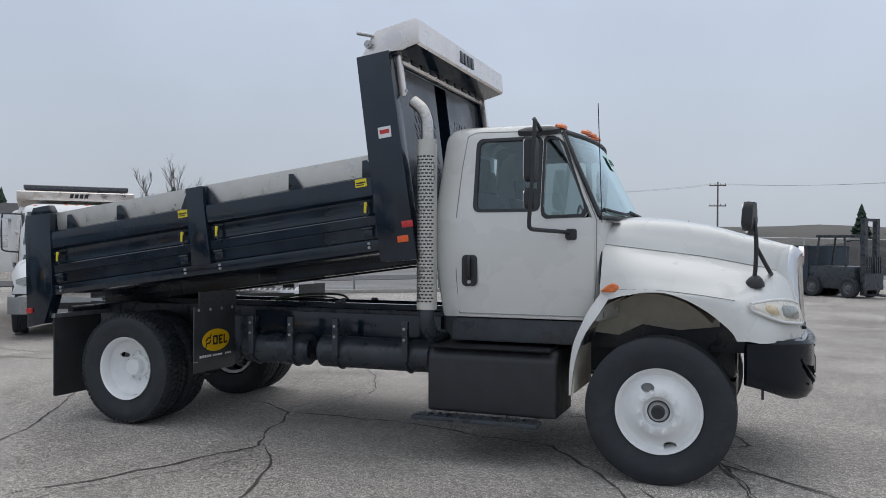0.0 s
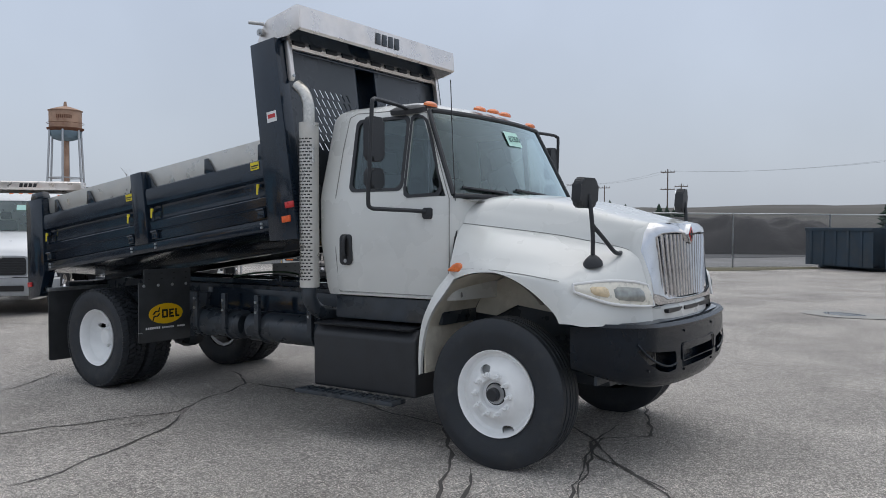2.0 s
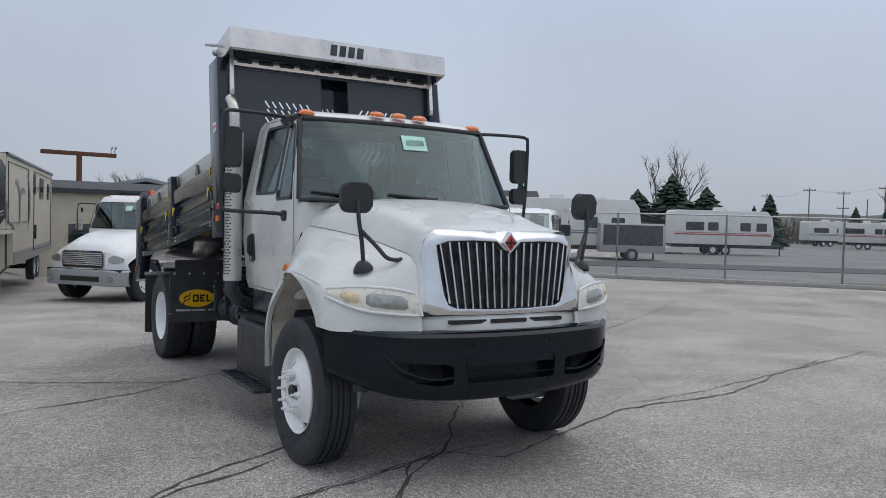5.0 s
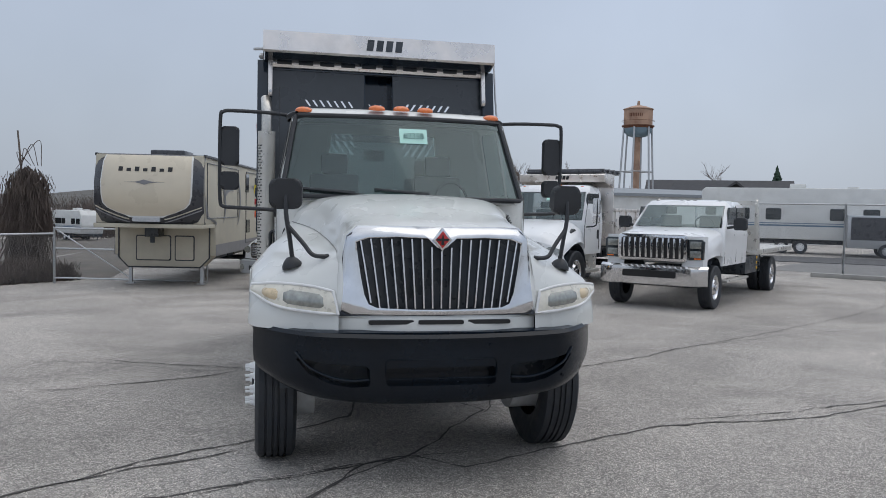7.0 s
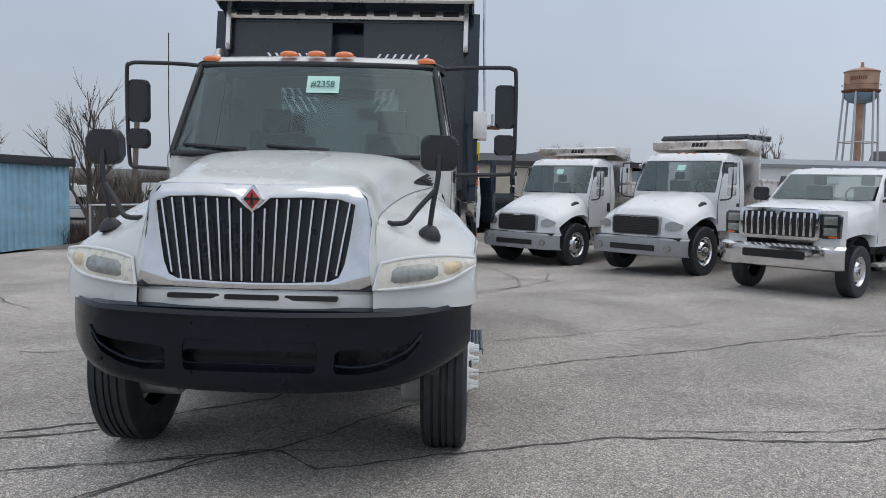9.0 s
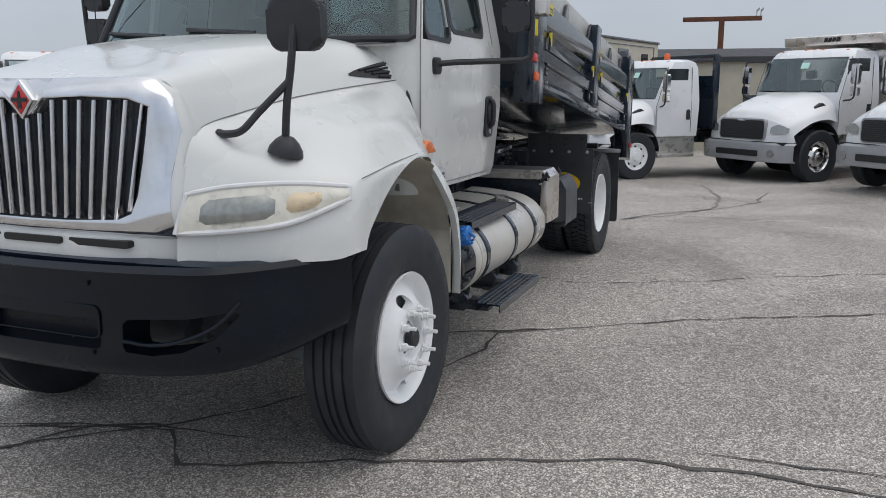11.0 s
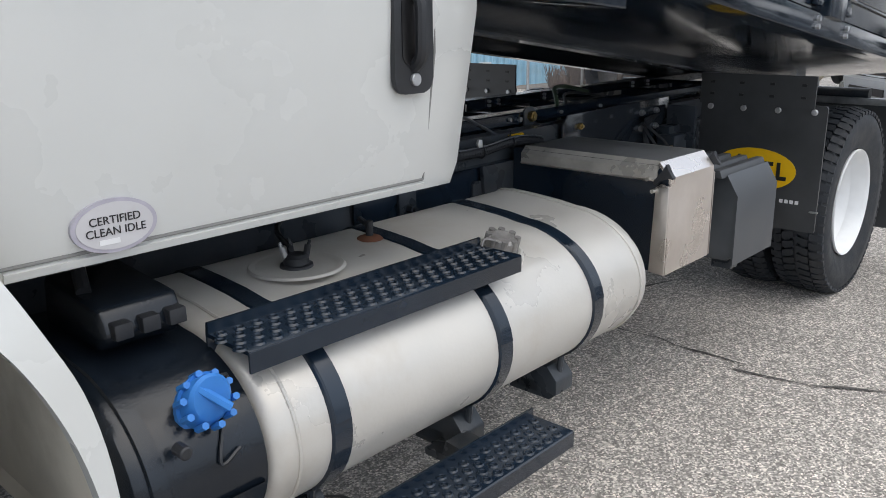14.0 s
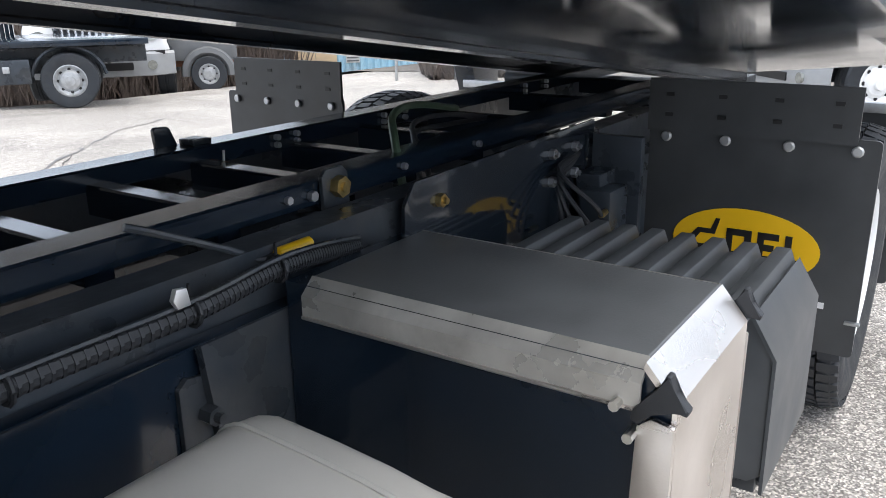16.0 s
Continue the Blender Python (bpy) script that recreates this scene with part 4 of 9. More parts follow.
ys = [t * 1.27 for t in np.sign(np.linspace(-1, 1, 57)) * (1 - (1 - np.abs(np.linspace(-1, 1, 57))) ** 1.6)]
b = B()
prof = [(1.005, -0.10), (1.02, -0.02), (0.995, 0.005), (0.965, -0.008), (0.90, -0.004), (0.68, -0.004), (0.60, -0.014), (0.548, -0.05), (0.527, -0.11), (0.527, -0.16), (0.95, -0.16)]
rows = []
for z, o in prof:
    row = []
    for y in ys:
        x = bump_x(y)
        f = abs(y) / 1.27
        zz = z + (0.19 * f ** 3 if z < 0.69 else 0.035 * f ** 2)
        sh = 1 + (o * 0.5 * max(0, (abs(y) - 0.9) / 0.37))
        row.append(Vector((x + o * (1 - 0.85 * max(0, (abs(y) - 0.95) / 0.32)), y * sh, zz)))
    rows.append(row)
rows.append(rows[0])
vv = grid(b, rows)
b.verts.ensure_lookup_table()
for col in (0, -1):
    b.faces.new([r[col] for r in vv[:-1]] if col else [r[col] for r in vv[:-1]][::-1])
bp_ = part("front_bumper", b, BUMPB, truck, "black painted steel front bumper", angle=40)
side_open = [(0.50, 0.725), (0.62, 0.718), (0.76, 0.745), (0.90, 0.81), (0.98, 0.90), (0.965, 0.915), (0.80, 0.885), (0.52, 0.862), (0.495, 0.84), (0.49, 0.75)]
for pts in (rrect(-0.385, 0.385, 0.725, 0.85, 0.03), side_open, [(-y, z) for y, z in side_open]):
    k = B()
    prism(k, pts, "x", 1.03 if abs(pts[0][0]) < 0.45 else 0.88, 1.5)
    cut(bp_, k)
for s in (-1, 1):
    # rolled lip along the lower edge of the side opening
    b = B()
    tube(b, [(bump_x(y) + 0.001, s * y, z) for y, z in ((0.50, 0.722), (0.62, 0.715), (0.76, 0.742), (0.90, 0.807), (0.985, 0.90))], 0.009, 6, 20)
    part("opening_lip", b, BUMPB, bp_)
    for y, z in ((0.34, 0.945), (0.34, 0.655), (0.9, 0.71)):
        b = B()
        cyl(b, (bump_x(y) - 0.03, s * y, z), (bump_x(y) + 0.002, s * y, z), 0.009, 12)
        part("bumper_bolt", b, BUMPB, bp_)
b = B()
tube(b, [(bump_x(y) + 0.002, y, z) for y, z in rrect(-0.388, 0.388, 0.722, 0.853, 0.032)] + [(bump_x(0.388) + 0.002, 0.388, 0.821)], 0.005, 6)
part("opening_rim", b, BUMPB, bp_)
# added plate, no truck part: keeps light from showing through the openings
b = B()
box(b, 0.74, 0.76, -1.08, 1.08, 0.60, 1.0)
part("bumper_backing", b, FRAMEB, bp_, "added dark plate that closes the view through the bumper openings")
# black strip stands in for the dark gap under the valance
b = B()
grid(b, [[Vector((bump_x(y) - d, y * (1 - 0.02 * d), z)) for y in np.linspace(-1.22, 1.22, 33)] for d, z in ((0.07, 0.99), (0.055, 1.03), (0.10, 1.045))])
part("bumper_filler", b, BLACK, bp_, "gloss black strip drawn over the dark gap above the bumper")

# mirrors on the doors
for s in (-1, 1):
    b = B()
    tube(b, [(-0.98, s * 0.95, 2.70), (-0.95, s * 1.15, 2.715), (-0.90, s * 1.465, 2.715), (-0.875, s * 1.55, 2.70), (-0.87, s * 1.575, 2.64), (-0.89, s * 1.58, 2.2), (-0.91, s * 1.575, 1.93), (-0.905, s * 1.55, 1.875), (-0.87, s * 1.465, 1.865), (-0.75, s * 1.20, 1.855), (-0.70, s * 1.09, 1.845)], 0.0165, 8, 60)
    mr_ = part("door_mirror", b, PLASTIC, truck, "black tubular mirror bracket")
    b = B()
    lathe(b, [(0.13, -0.02), (0.125, 0.02), (0.09, 0.035), (0, 0.04)], 24, (0, 0, 0), (0, 0, 1))
    bmesh.ops.transform(b, matrix=pose(-1.0, s * 0.94, 2.70, -s * 20, 0, 0) @ Matrix.Diagonal((1.45, 0.55, 1, 1)), verts=b.verts)
    part("mirror_foot", b, PLASTIC, mr_)
    b = B()
    prism(b, rrect(-0.735, -0.645, 1.79, 1.88, 0.02), "y", s * 1.06, s * 1.115, 0.008)
    part("mirror_mount", b, PLASTIC, mr_)
    for z0, z1, nm in ((2.235, 2.575, "flat_mirror"), (2.02, 2.18, "convex_mirror")):
        b = B()
        prism(b, rrect(s * 1.415 if s > 0 else -1.575, s * 1.575 if s > 0 else -1.415, z0, z1, 0.035), "x", -0.955, -0.875, 0.02, 3)
        h = part(nm, b, PLASTIC, mr_, "black mirror head")
        b = B()
        prism(b, rrect((1.43 if s > 0 else -1.56), (1.56 if s > 0 else -1.43), z0 + 0.015, z1 - 0.015, 0.03), "x", -0.962, -0.956)
        part("mirror_glass", b, MIRRORM, mr_)
# hood vent on the left
vent_a, vent_b = catmull(hood_curves(1)[3][:3], 21), catmull(hood_curves(1)[4][:3], 21)
vent_n = Vector((0.28, 0.85, 0.45)).normalized()


def vent_pt(i, f, out):
    return vent_a[i].lerp(vent_b[i], f) + vent_n * out


b = B()
grid(b, [[vent_pt(i, lerp(0.42 - 0.40 * (1 - i / 8) ** 0.7, 0.50 + 0.45 * (1 - i / 8) ** 0.8, k / 4), 0.006) for i in range(1, 9)] for k in range(5)])
hv = part("hood_vent", b, DECALK, truck, "black louvred hood vent")
for q_ in range(4):
    b = B()
    n_ = 7 - q_
    tube(b, [vent_pt(i, 0.18 + 0.2 * q_ + (0.05 - 0.03 * q_) * (i - 1) * 0.6, 0.012) for i in range(1, max(3, n_))], 0.006, 6)
    part("vent_louvre", b, PLASTIC, hv)
# hood mirrors
for s in (-1, 1):
    b = B()
    lathe(b, [(0.075, -0.01), (0.07, 0.015), (0.05, 0.045), (0.028, 0.065), (0, 0.07)], 22, (0.69, s * 1.0, 1.455), (0.1, s * 0.25, 1))
    hm = part("hood_mirror", b, PLASTIC, truck, "black tripod hood mirror")
    b = B()
    tube(b, [(0.69, s * 1.0, 1.50), (0.70, s * 1.02, 1.65), (0.70, s * 1.045, 1.80), (0.69, s * 1.05, 1.90), (0.68, s * 1.05, 1.955)], 0.0165, 8, 24)
    tube(b, [(0.70, s * 1.035, 1.74), (0.76, s * 0.93, 1.62), (0.80, s * 0.87, 1.545), (0.81, s * 0.80, 1.53), (0.80, s * 0.755, 1.535)], 0.016, 8, 24)
    part("mirror_arm", b, PLASTIC, hm)
    b = B()
    prism(b, rrect(-0.115, 0.115, -0.108, 0.108, 0.055), "x", -0.045, 0.03, 0.028, 4)
    bmesh.ops.transform(b, matrix=pose(0.66, s * 1.05, 1.965, 0, 4, s * 8), verts=b.verts)
    part("mirror_head", b, PLASTIC, hm)
    b = B()
    prism(b, rrect(-0.095, 0.095, -0.09, 0.09, 0.045), "x", -0.05, -0.046)
    bmesh.ops.transform(b, matrix=pose(0.66, s * 1.05, 1.965, 0, 4, s * 8), verts=b.verts)
    part("mirror_glass", b, MIRRORM, hm)

# exhaust stack
SX, SY, SR = -1.915, -1.175, 0.086
b = B()
lathe(b, [(SR - 0.006, 1.20), (SR, 1.20), (SR, 2.64), (SR - 0.006, 2.64), (SR - 0.006, 1.20)], 40, (SX, SY, 0), (0, 0, 1))
st = part("exhaust_shield", b, ALU, truck, "perforated stainless exhaust heat shield")
for r_ in range(44):
    for k in range(6):
        b = B()
        a = radians(196 + (k + 0.5 * (r_ % 2)) * 23)
        o = Vector((math.cos(a), math.sin(a), 0))
        q = Vector((SX, SY, 1.27 + r_ * 0.0285)) + o * (SR + 0.0012)
        t_ = Vector((-o.y, o.x, 0)) * 0.0125
        u = Vector((0, 0, 0.0062))
        b.faces.new([b.verts.new(p) for p in (q - t_ - u, q + t_ - u, q + t_ + u, q - t_ + u)])
        part("slot", b, DECALK, st)
b = B()
tube(b, [(SX, SY, 2.4), (SX, SY, 2.72), (SX - 0.01, SY, 2.82), (SX - 0.05, SY - 0.005, 2.91), (SX - 0.13, SY - 0.01, 2.98)], 0.052, 20, 24)
tb_ = part("tail_pipe", b, RAIL, st, "dull steel curved exhaust tail pipe")
b = B()
tube(b, [(SX, SY, 1.22), (SX, SY, 1.10), (SX, SY + 0.12, 0.98), (SX, SY + 0.4, 0.92)], 0.065, 16, 20)
part("exhaust_elbow", b, FRAMEB, st)

# right side: battery and treatment box, step, air tanks
b = B()
prism(b, [(-1.12, 0.33), (-1.12, 0.80), (-1.05, 0.88), (-0.55, 0.90), (-0.55, 0.33)], "x", -1.93, -0.80, 0.03, 3)
bb_ = part("battery_box", b, PLASTIC, truck, "black moulded under-cab box")
b = B()
prism(b, [(-1.13, 0.87), (-0.6, 0.905), (-0.6, 0.925), (-1.15, 0.89)], "x", -1.90, -0.85, 0.008)
part("box_lid", b, PLASTIC, bb_)
b = B()
box(b, -2.02, -0.93, -1.26, -1.08, 0.275, 0.31, 0.006)
for k in range(14):
    box(b, -1.98 + k * 0.075, -1.95 + k * 0.075, -1.25, -1.09, 0.31, 0.316)
part("cab_step", b, FRAMEB, bb_, "black metal cab step")
b = B()
box(b, -1.75, -0.6, -1.02, -0.5, 0.93, 1.13, 0.02)
part("cab_mount", b, FRAMEB, truck)
b = B()
box(b, -1.75, -0.6, 0.3, 0.52, 1.0, 1.13, 0.02)
part("cab_mount", b, FRAMEB, truck)
for x0, x1 in ((-3.25, -2.05), (-4.1, -3.35)):
    b = B()
    cyl(b, (x0, -0.62, 0.72), (x1, -0.62, 0.72), 0.15, 28, bev=0.03)
    at_ = part("air_tank", b, FRAMEB, truck, "black air reservoir under the frame")
    for x in (lerp(x0, x1, 0.2), lerp(x0, x1, 0.8)):
        b = B()
        tube(b, [(x, -0.62 + 0.158 * math.cos(a), 0.72 + 0.158 * math.sin(a)) for a in np.linspace(0, 2 * math.pi, 22)], 0.012, 6)
        box(b, x - 0.03, x + 0.03, -0.80, -0.76, 0.68, 1.05, 0.006)
        part("tank_strap", b, FRAMEB, at_)
        b = B()
        cyl(b, (x, -0.79, 0.98), (x, -0.815, 0.98), 0.014, 6)
        cyl(b, (x, -0.79, 0.88), (x, -0.815, 0.88), 0.014, 6)
        part("strap_bolt", b, GALV, at_)
b = B()
prism(b, [(-4.1, 0.60), (-2.05, 0.60), (-2.05, 1.08), (-4.1, 1.08)], "y", -0.50, -0.44, 0.005)
part("side_plate", b, BLACK, truck, "gloss black plate along the frame")


# ---- dump body, raised about its rear hinge ----
# black front wall paint, its grey reflected sheen put into the base colour
BULKM = mat("black_paint_lifted_for_sheen", (0.035, 0.04, 0.046), 0.28, var=0.25, scale=2.5, rvar=0.3, coat=0.3)
TILT = radians(7.3)
CT, ST = math.cos(TILT), math.sin(TILT)
WIDE = 1.04
BM_ = Matrix(((CT, 0, -ST, -6.05), (0, WIDE, 0, 0), (ST, 0, CT, 1.222), (0, 0, 0, 1)))


def body_part(name, bm, material, parent, label="", **kw):
    """Meshes of the body are drawn level and tipped with it."""
    if name == "cab_shield" or parent.name == "cab_shield":
        bmesh.ops.scale(bm, vec=(1, 1 / WIDE, 1), verts=bm.verts)
    bmesh.ops.transform(bm, matrix=BM_, verts=bm.verts)
    return part(name, bm, material, parent, label, **kw)


b = B()
prism(b, [(-1.18, 0.0), (-0.42, -0.075), (0.42, -0.075), (1.18, 0.0), (1.18, 0.03), (-1.18, 0.03)], "x", -0.05, 4.05)
body = body_part("dump_body", b, BLACK, truck, "gloss black steel dump body, tipped up")
for s in (-1, 1):
    b = B()
    prism(b, [(s * 0.36, -0.14), (s * 0.46, -0.14), (s * 0.46, -0.128), (s * 0.42, -0.12), (s * 0.42, -0.002), (s * 0.40, -0.002), (s * 0.40, -0.12), (s * 0.36, -0.128)], "x", -0.1, 4.0)
    body_part("long_sill", b, BLACK, body, "black body sill beam")
for s in (-1, 1):
    # lower rail
    b = B()
    prism(b, [(s * 1.13, -0.02), (s * 1.21, 0.0), (s * 1.215, 0.095), (s * 1.195, 0.10), (s * 1.13, 0.10)], "x", 0.0, 4.06, 0.004)
    body_part("bottom_rail", b, BLACK, body, "black bottom side rail")
    # two fold-down side panels with pressed ribs
    for u0, u1 in ((0.05, 1.80), (2.02, 3.76)):
        b = B()
        pr = [(1.175, 0.105), (1.19, 0.11), (1.195, 0.21), (1.205, 0.225), (1.21, 0.30), (1.20, 0.315), (1.18, 0.33), (1.175, 0.44), (1.18, 0.455), (1.215, 0.48), (1.22, 0.60), (1.215, 0.64), (1.19, 0.655), (1.15, 0.655), (1.15, 0.105)]
        prism(b, [(s * y, w) for y, w in pr], "x", u0, u1)
        pn = body_part("side_panel", b, BLACK, body, "black ribbed fold-down side panel", angle=25)
        b = B()
        box(b, u0 + 0.03, u1 - 0.03, s * 1.205 - 0.006, s * 1.205 + 0.006, 0.205, 0.213)
        box(b, u0 + 0.03, u1 - 0.03, s * 1.198 - 0.006, s * 1.198 + 0.006, 0.318, 0.324)
        body_part("panel_rib", b, BLACK, pn)
        for u in (u0 + 0.09, u1 - 0.09):
            b = B()
            box(b, u - 0.045, u + 0.045, s * 1.195, s * 1.22, 0.125, 0.20, 0.006)
            tube(b, [(u - 0.05, s * 1.222, 0.20), (u + 0.05, s * 1.222, 0.20)], 0.012, 8)
            body_part("panel_hinge", b, BLACK, pn)
            b = B()
            for dz in (0.05, 0.015):
                cyl(b, (u, s * 1.205, dz + 0.02), (u, s * 1.228, dz + 0.02), 0.013, 6)
            body_part("hinge_bolt", b, GALV, pn)
            b = B()
            box(b, u - 0.04, u + 0.04, s * 1.19, s * 1.225, 0.40, 0.43, 0.004)
            cyl(b, (u + 0.02, s * 1.232, 0.44), (u + 0.02, s * 1.232, 0.30), 0.009, 8)
            body_part("panel_latch", b, BLACK, pn)
            b = B()
            cyl(b, (u + 0.02, s * 1.234, 0.43), (u + 0.005, s * 1.234, 0.335), 0.014, 10, bev=0.003)
            body_part("latch_grip", b, YELDEC, pn, "yellow latch grip")
    # middle stake
    b = B()
    prism(b, [(1.80, 0.09), (2.02, 0.09), (2.005, 0.83), (1.815, 0.83)], "y", s * 1.15, s * 1.235, 0.008)
    sk = body_part("side_stake", b, BLACK, body, "black middle side stake")
    for (ua, ub, uc) in ((1.80, 1.70, 1.79), (2.02, 2.14, 2.03)):
        b = B()
        prism(b, [(ua, 0.83), (ub, 0.655), (ua, 0.655)], "y", s * 1.165, s * 1.18)
        body_part("stake_gusset", b, BLACK, sk)
    for u in (0.30, 0.95, 2.95, 3.70):
        b = B()
        prism(b, [(u - 0.05, 0.655), (u + 0.10, 0.655), (u + 0.012, 0.80), (u - 0.03, 0.80)], "y", s * 1.155, s * 1.175, 0.003)
        body_part("board_bracket", b, BLACK, body, "black triangular side board bracket")
    # pale side boards
    b = B()
    box(b, 0.10, 3.80, s * 1.10, s * 1.15, 0.60, 0.845, 0.004)
    body_part("side_board", b, ALU if s < 0 else ALU, body, "pale aluminium side board")
    # front corner post
    b = B()
    prism(b, [(3.76, -0.10), (4.10, -0.12), (4.06, 1.69), (3.75, 1.69)], "y", s * 1.10, s * 1.225, 0.008)
    fp = body_part("front_post", b, BLACK, body, "black front corner post")
    b = B()
    box(b, 3.88, 4.0, s * 1.226, s * 1.229, 0.95, 1.045)
    st_ = body_part("post_sticker", b, WDECAL, fp, "white sticker with red lettering bars")
    b = B()
    box(b, 3.895, 3.985, s * 1.2292, s * 1.2305, 0.985, 1.02)
    body_part("sticker_bar", b, REDP, fp)
    # lamps on the post
    for u, w, nm, mt in ((4.0, 0.07, "side_marker", ORANGE), (4.055, 0.19, "side_reflector", REDL)):
        b = B()
        box(b, u - 0.05, u + 0.05, s * 1.224, s * 1.24, w - 0.028, w + 0.028, 0.004)
        body_part(nm, b, mt, fp, "orange side marker lamp")
    for u, w in ((3.66, 0.60), (1.75, 0.60)):
        b = B()
        box(b, u - 0.055, u + 0.055, s * 1.2235, s * 1.2255, w - 0.035, w + 0.035)
        dec = body_part("warning_decal", b, YELDEC, body, "small yellow warning decal")
        b = B()
        box(b, u - 0.045, u + 0.045, s * 1.2256, s * 1.2262, w - 0.005, w + 0.008)
        box(b, u - 0.045, u + 0.03, s * 1.2256, s * 1.2262, w - 0.022, w - 0.013)
        body_part("decal_bar", b, DECALK, dec)
    # rear corner post, upright behind the tipped side
    b = B()
    prism(b, [(-0.36, -0.30), (-0.12, -0.28), (0.03, 0.0), (0.08, 0.66), (0.10, 0.84), (-0.23, 0.86), (-0.25, 0.80)], "y", s * 1.10, s * 1.23, 0.008)
    rp = body_part("rear_post", b, BLACK, body, "black rear corner post")
    b = B()
    box(b, -0.33, -0.25, s * 1.2305, s * 1.245, -0.155, -0.10, 0.004)
    body_part("rear_marker", b, REDL, rp, "red rear marker lamp")
    b = B()
    prism(b, [(-0.20, 0.86), (0.10, 0.845), (0.06, 0.93), (-0.16, 0.93)], "y", s * 1.12, s * 1.20, 0.01)
    body_part("post_cap", b, BLACK, rp)
b = B()
box(b, -0.16, -0.10, -1.1, 1.1, 0.0, 0.80, 0.006)
for k in range(4):
    box(b, -0.20, -0.16, -1.1, 1.1, 0.1 + k * 0.2, 0.17 + k * 0.2, 0.01)
body_part("tailgate", b, BLACK, body, "black ribbed tailgate")
b = B()
cyl(b, (-0.10, -0.9, -0.16), (-0.10, 0.9, -0.16), 0.04, 16)
body_part("hinge_shaft", b, FRAMEB, body)

# front wall: two panels with slanted slots either side of a central channel
def slot_positions(s):
    out_ = []
    for r_ in range(7):
        for k in range(7):
            out_.append((s * (0.27 + k * 0.072 + (0.0 if r_ % 2 else 0.02)), 1.30 - r_ * 0.085))
    return out_


for s in (-1, 1):
    b = B()
    ys_ = sorted((s * 0.155, s * 1.11))
    box(b, 4.012, 4.02, ys_[0], ys_[1], 0.02, 1.69)
    fw = body_part("front_wall_panel", b, BULKM, body, "black slotted front wall panel")
    k = B()
    for y, w in slot_positions(s):
        prism(k, [(y + s * 0.032, w + 0.034), (y + s * 0.010, w + 0.034), (y - s * 0.032, w - 0.034), (y - s * 0.010, w - 0.034)], "x", 3.9, 4.1)
    bmesh.ops.transform(k, matrix=BM_, verts=k.verts)
    cut(fw, k)
    b = B()
    box(b, 4.021, 4.05, s * 0.62 - 0.04, s * 0.62 + 0.04, -0.1, 0.6, 0.005)
    body_part("wall_stiffener", b, BLACK, fw)
b = B()
prism(b, [(-0.155, 4.02), (-0.155, 3.82), (-0.10, 3.80), (0.10, 3.80), (0.155, 3.82), (0.155, 4.02), (0.145, 4.02), (0.145, 3.83), (-0.145, 3.83), (-0.145, 4.02)], "z", 0.02, 1.69)
for v in b.verts:
    v.co = Vector((v.co.y, v.co.x, v.co.z))
dg_ = body_part("hoist_channel", b, BLACK, body, "black recessed channel of the front wall")
# solid bright steel pieces stand in for light showing through slots
b = B()
for r_ in range(3):
    for k in range(3):
        y, w = -0.06 + k * 0.06, 1.30 - r_ * 0.085
        prism(b, [(y - 0.024, w + 0.028), (y - 0.010, w + 0.028), (y + 0.024, w - 0.028), (y + 0.010, w - 0.028)], "x", 3.831, 3.834)
body_part("channel_slot", b, STEEL, dg_)
b = B()
box(b, 3.98, 4.03, -1.1, 1.1, 1.60, 1.69, 0.005)
body_part("top_beam", b, BLACK, body)

# stainless cab shield with tarp housing
SHP = [(3.78, 1.69), (3.84, 1.80), (3.93, 1.885), (4.30, 1.925), (4.335, 1.915), (4.325, 1.72), (4.30, 1.705), (4.16, 1.68), (4.08, 1.69)]
b = B()
prism(b, [(3.93, 1.895), (4.30, 1.930), (4.335, 1.918), (4.327, 1.718), (4.305, 1.70), (4.30, 1.71), (4.315, 1.725), (4.323, 1.908), (4.30, 1.918), (3.93, 1.883)], "y", -1.205, 1.205)
shd = body_part("cab_shield", b, STEEL, body, "brushed stainless cab shield")
b = B()
prism(b, [(3.80, 1.70), (3.84, 1.80), (3.93, 1.885), (3.93, 1.875), (3.85, 1.795), (3.81, 1.70)], "y", -1.2, 1.2)
body_part("shield_back", b, STEEL, shd)
for s in (-1, 1):
    b = B()
    prism(b, SHP, "y", s * 1.205, s * 1.218, 0.002)
    body_part("shield_end", b, STEEL, shd, "stainless end plate")
    b = B()
    prism(b, [(4.07, 1.71), (4.12, 1.72), (4.125, 1.33), (4.11, 1.30), (4.085, 1.30), (4.07, 1.33)], "y", s * 1.12, s * 1.165, 0.01)
    body_part("shield_bracket", b, STEEL, shd, "stainless hanger bracket")
    b = B()
    cyl(b, (4.115, s * 1.142, 1.345), (4.135, s * 1.142, 1.345), 0.014, 10)
    body_part("bracket_bolt", b, GALV, shd)
b = B()
prism(b, [(4.02, 1.66), (4.30, 1.70), (4.30, 1.706), (4.02, 1.668)], "y", -1.2, 1.2)
body_part("shield_floor", b, BLACK, shd)
b = B()
prism(b, [(4.04, 1.62), (4.07, 1.62), (4.085, 1.66), (4.075, 1.69), (4.04, 1.69)], "y", -1.14, 1.14, 0.004)
body_part("light_channel", b, STEEL, shd, "stainless lamp channel")
for k in range(10):
    y = -1.0 + k * 0.222
    b = B()
    box(b, 4.07, 4.10, y - 0.075, y + 0.075, 1.648, 1.676, 0.004)
    body_part("channel_cutout", b, DECALK, shd, "dark lamp cutout")
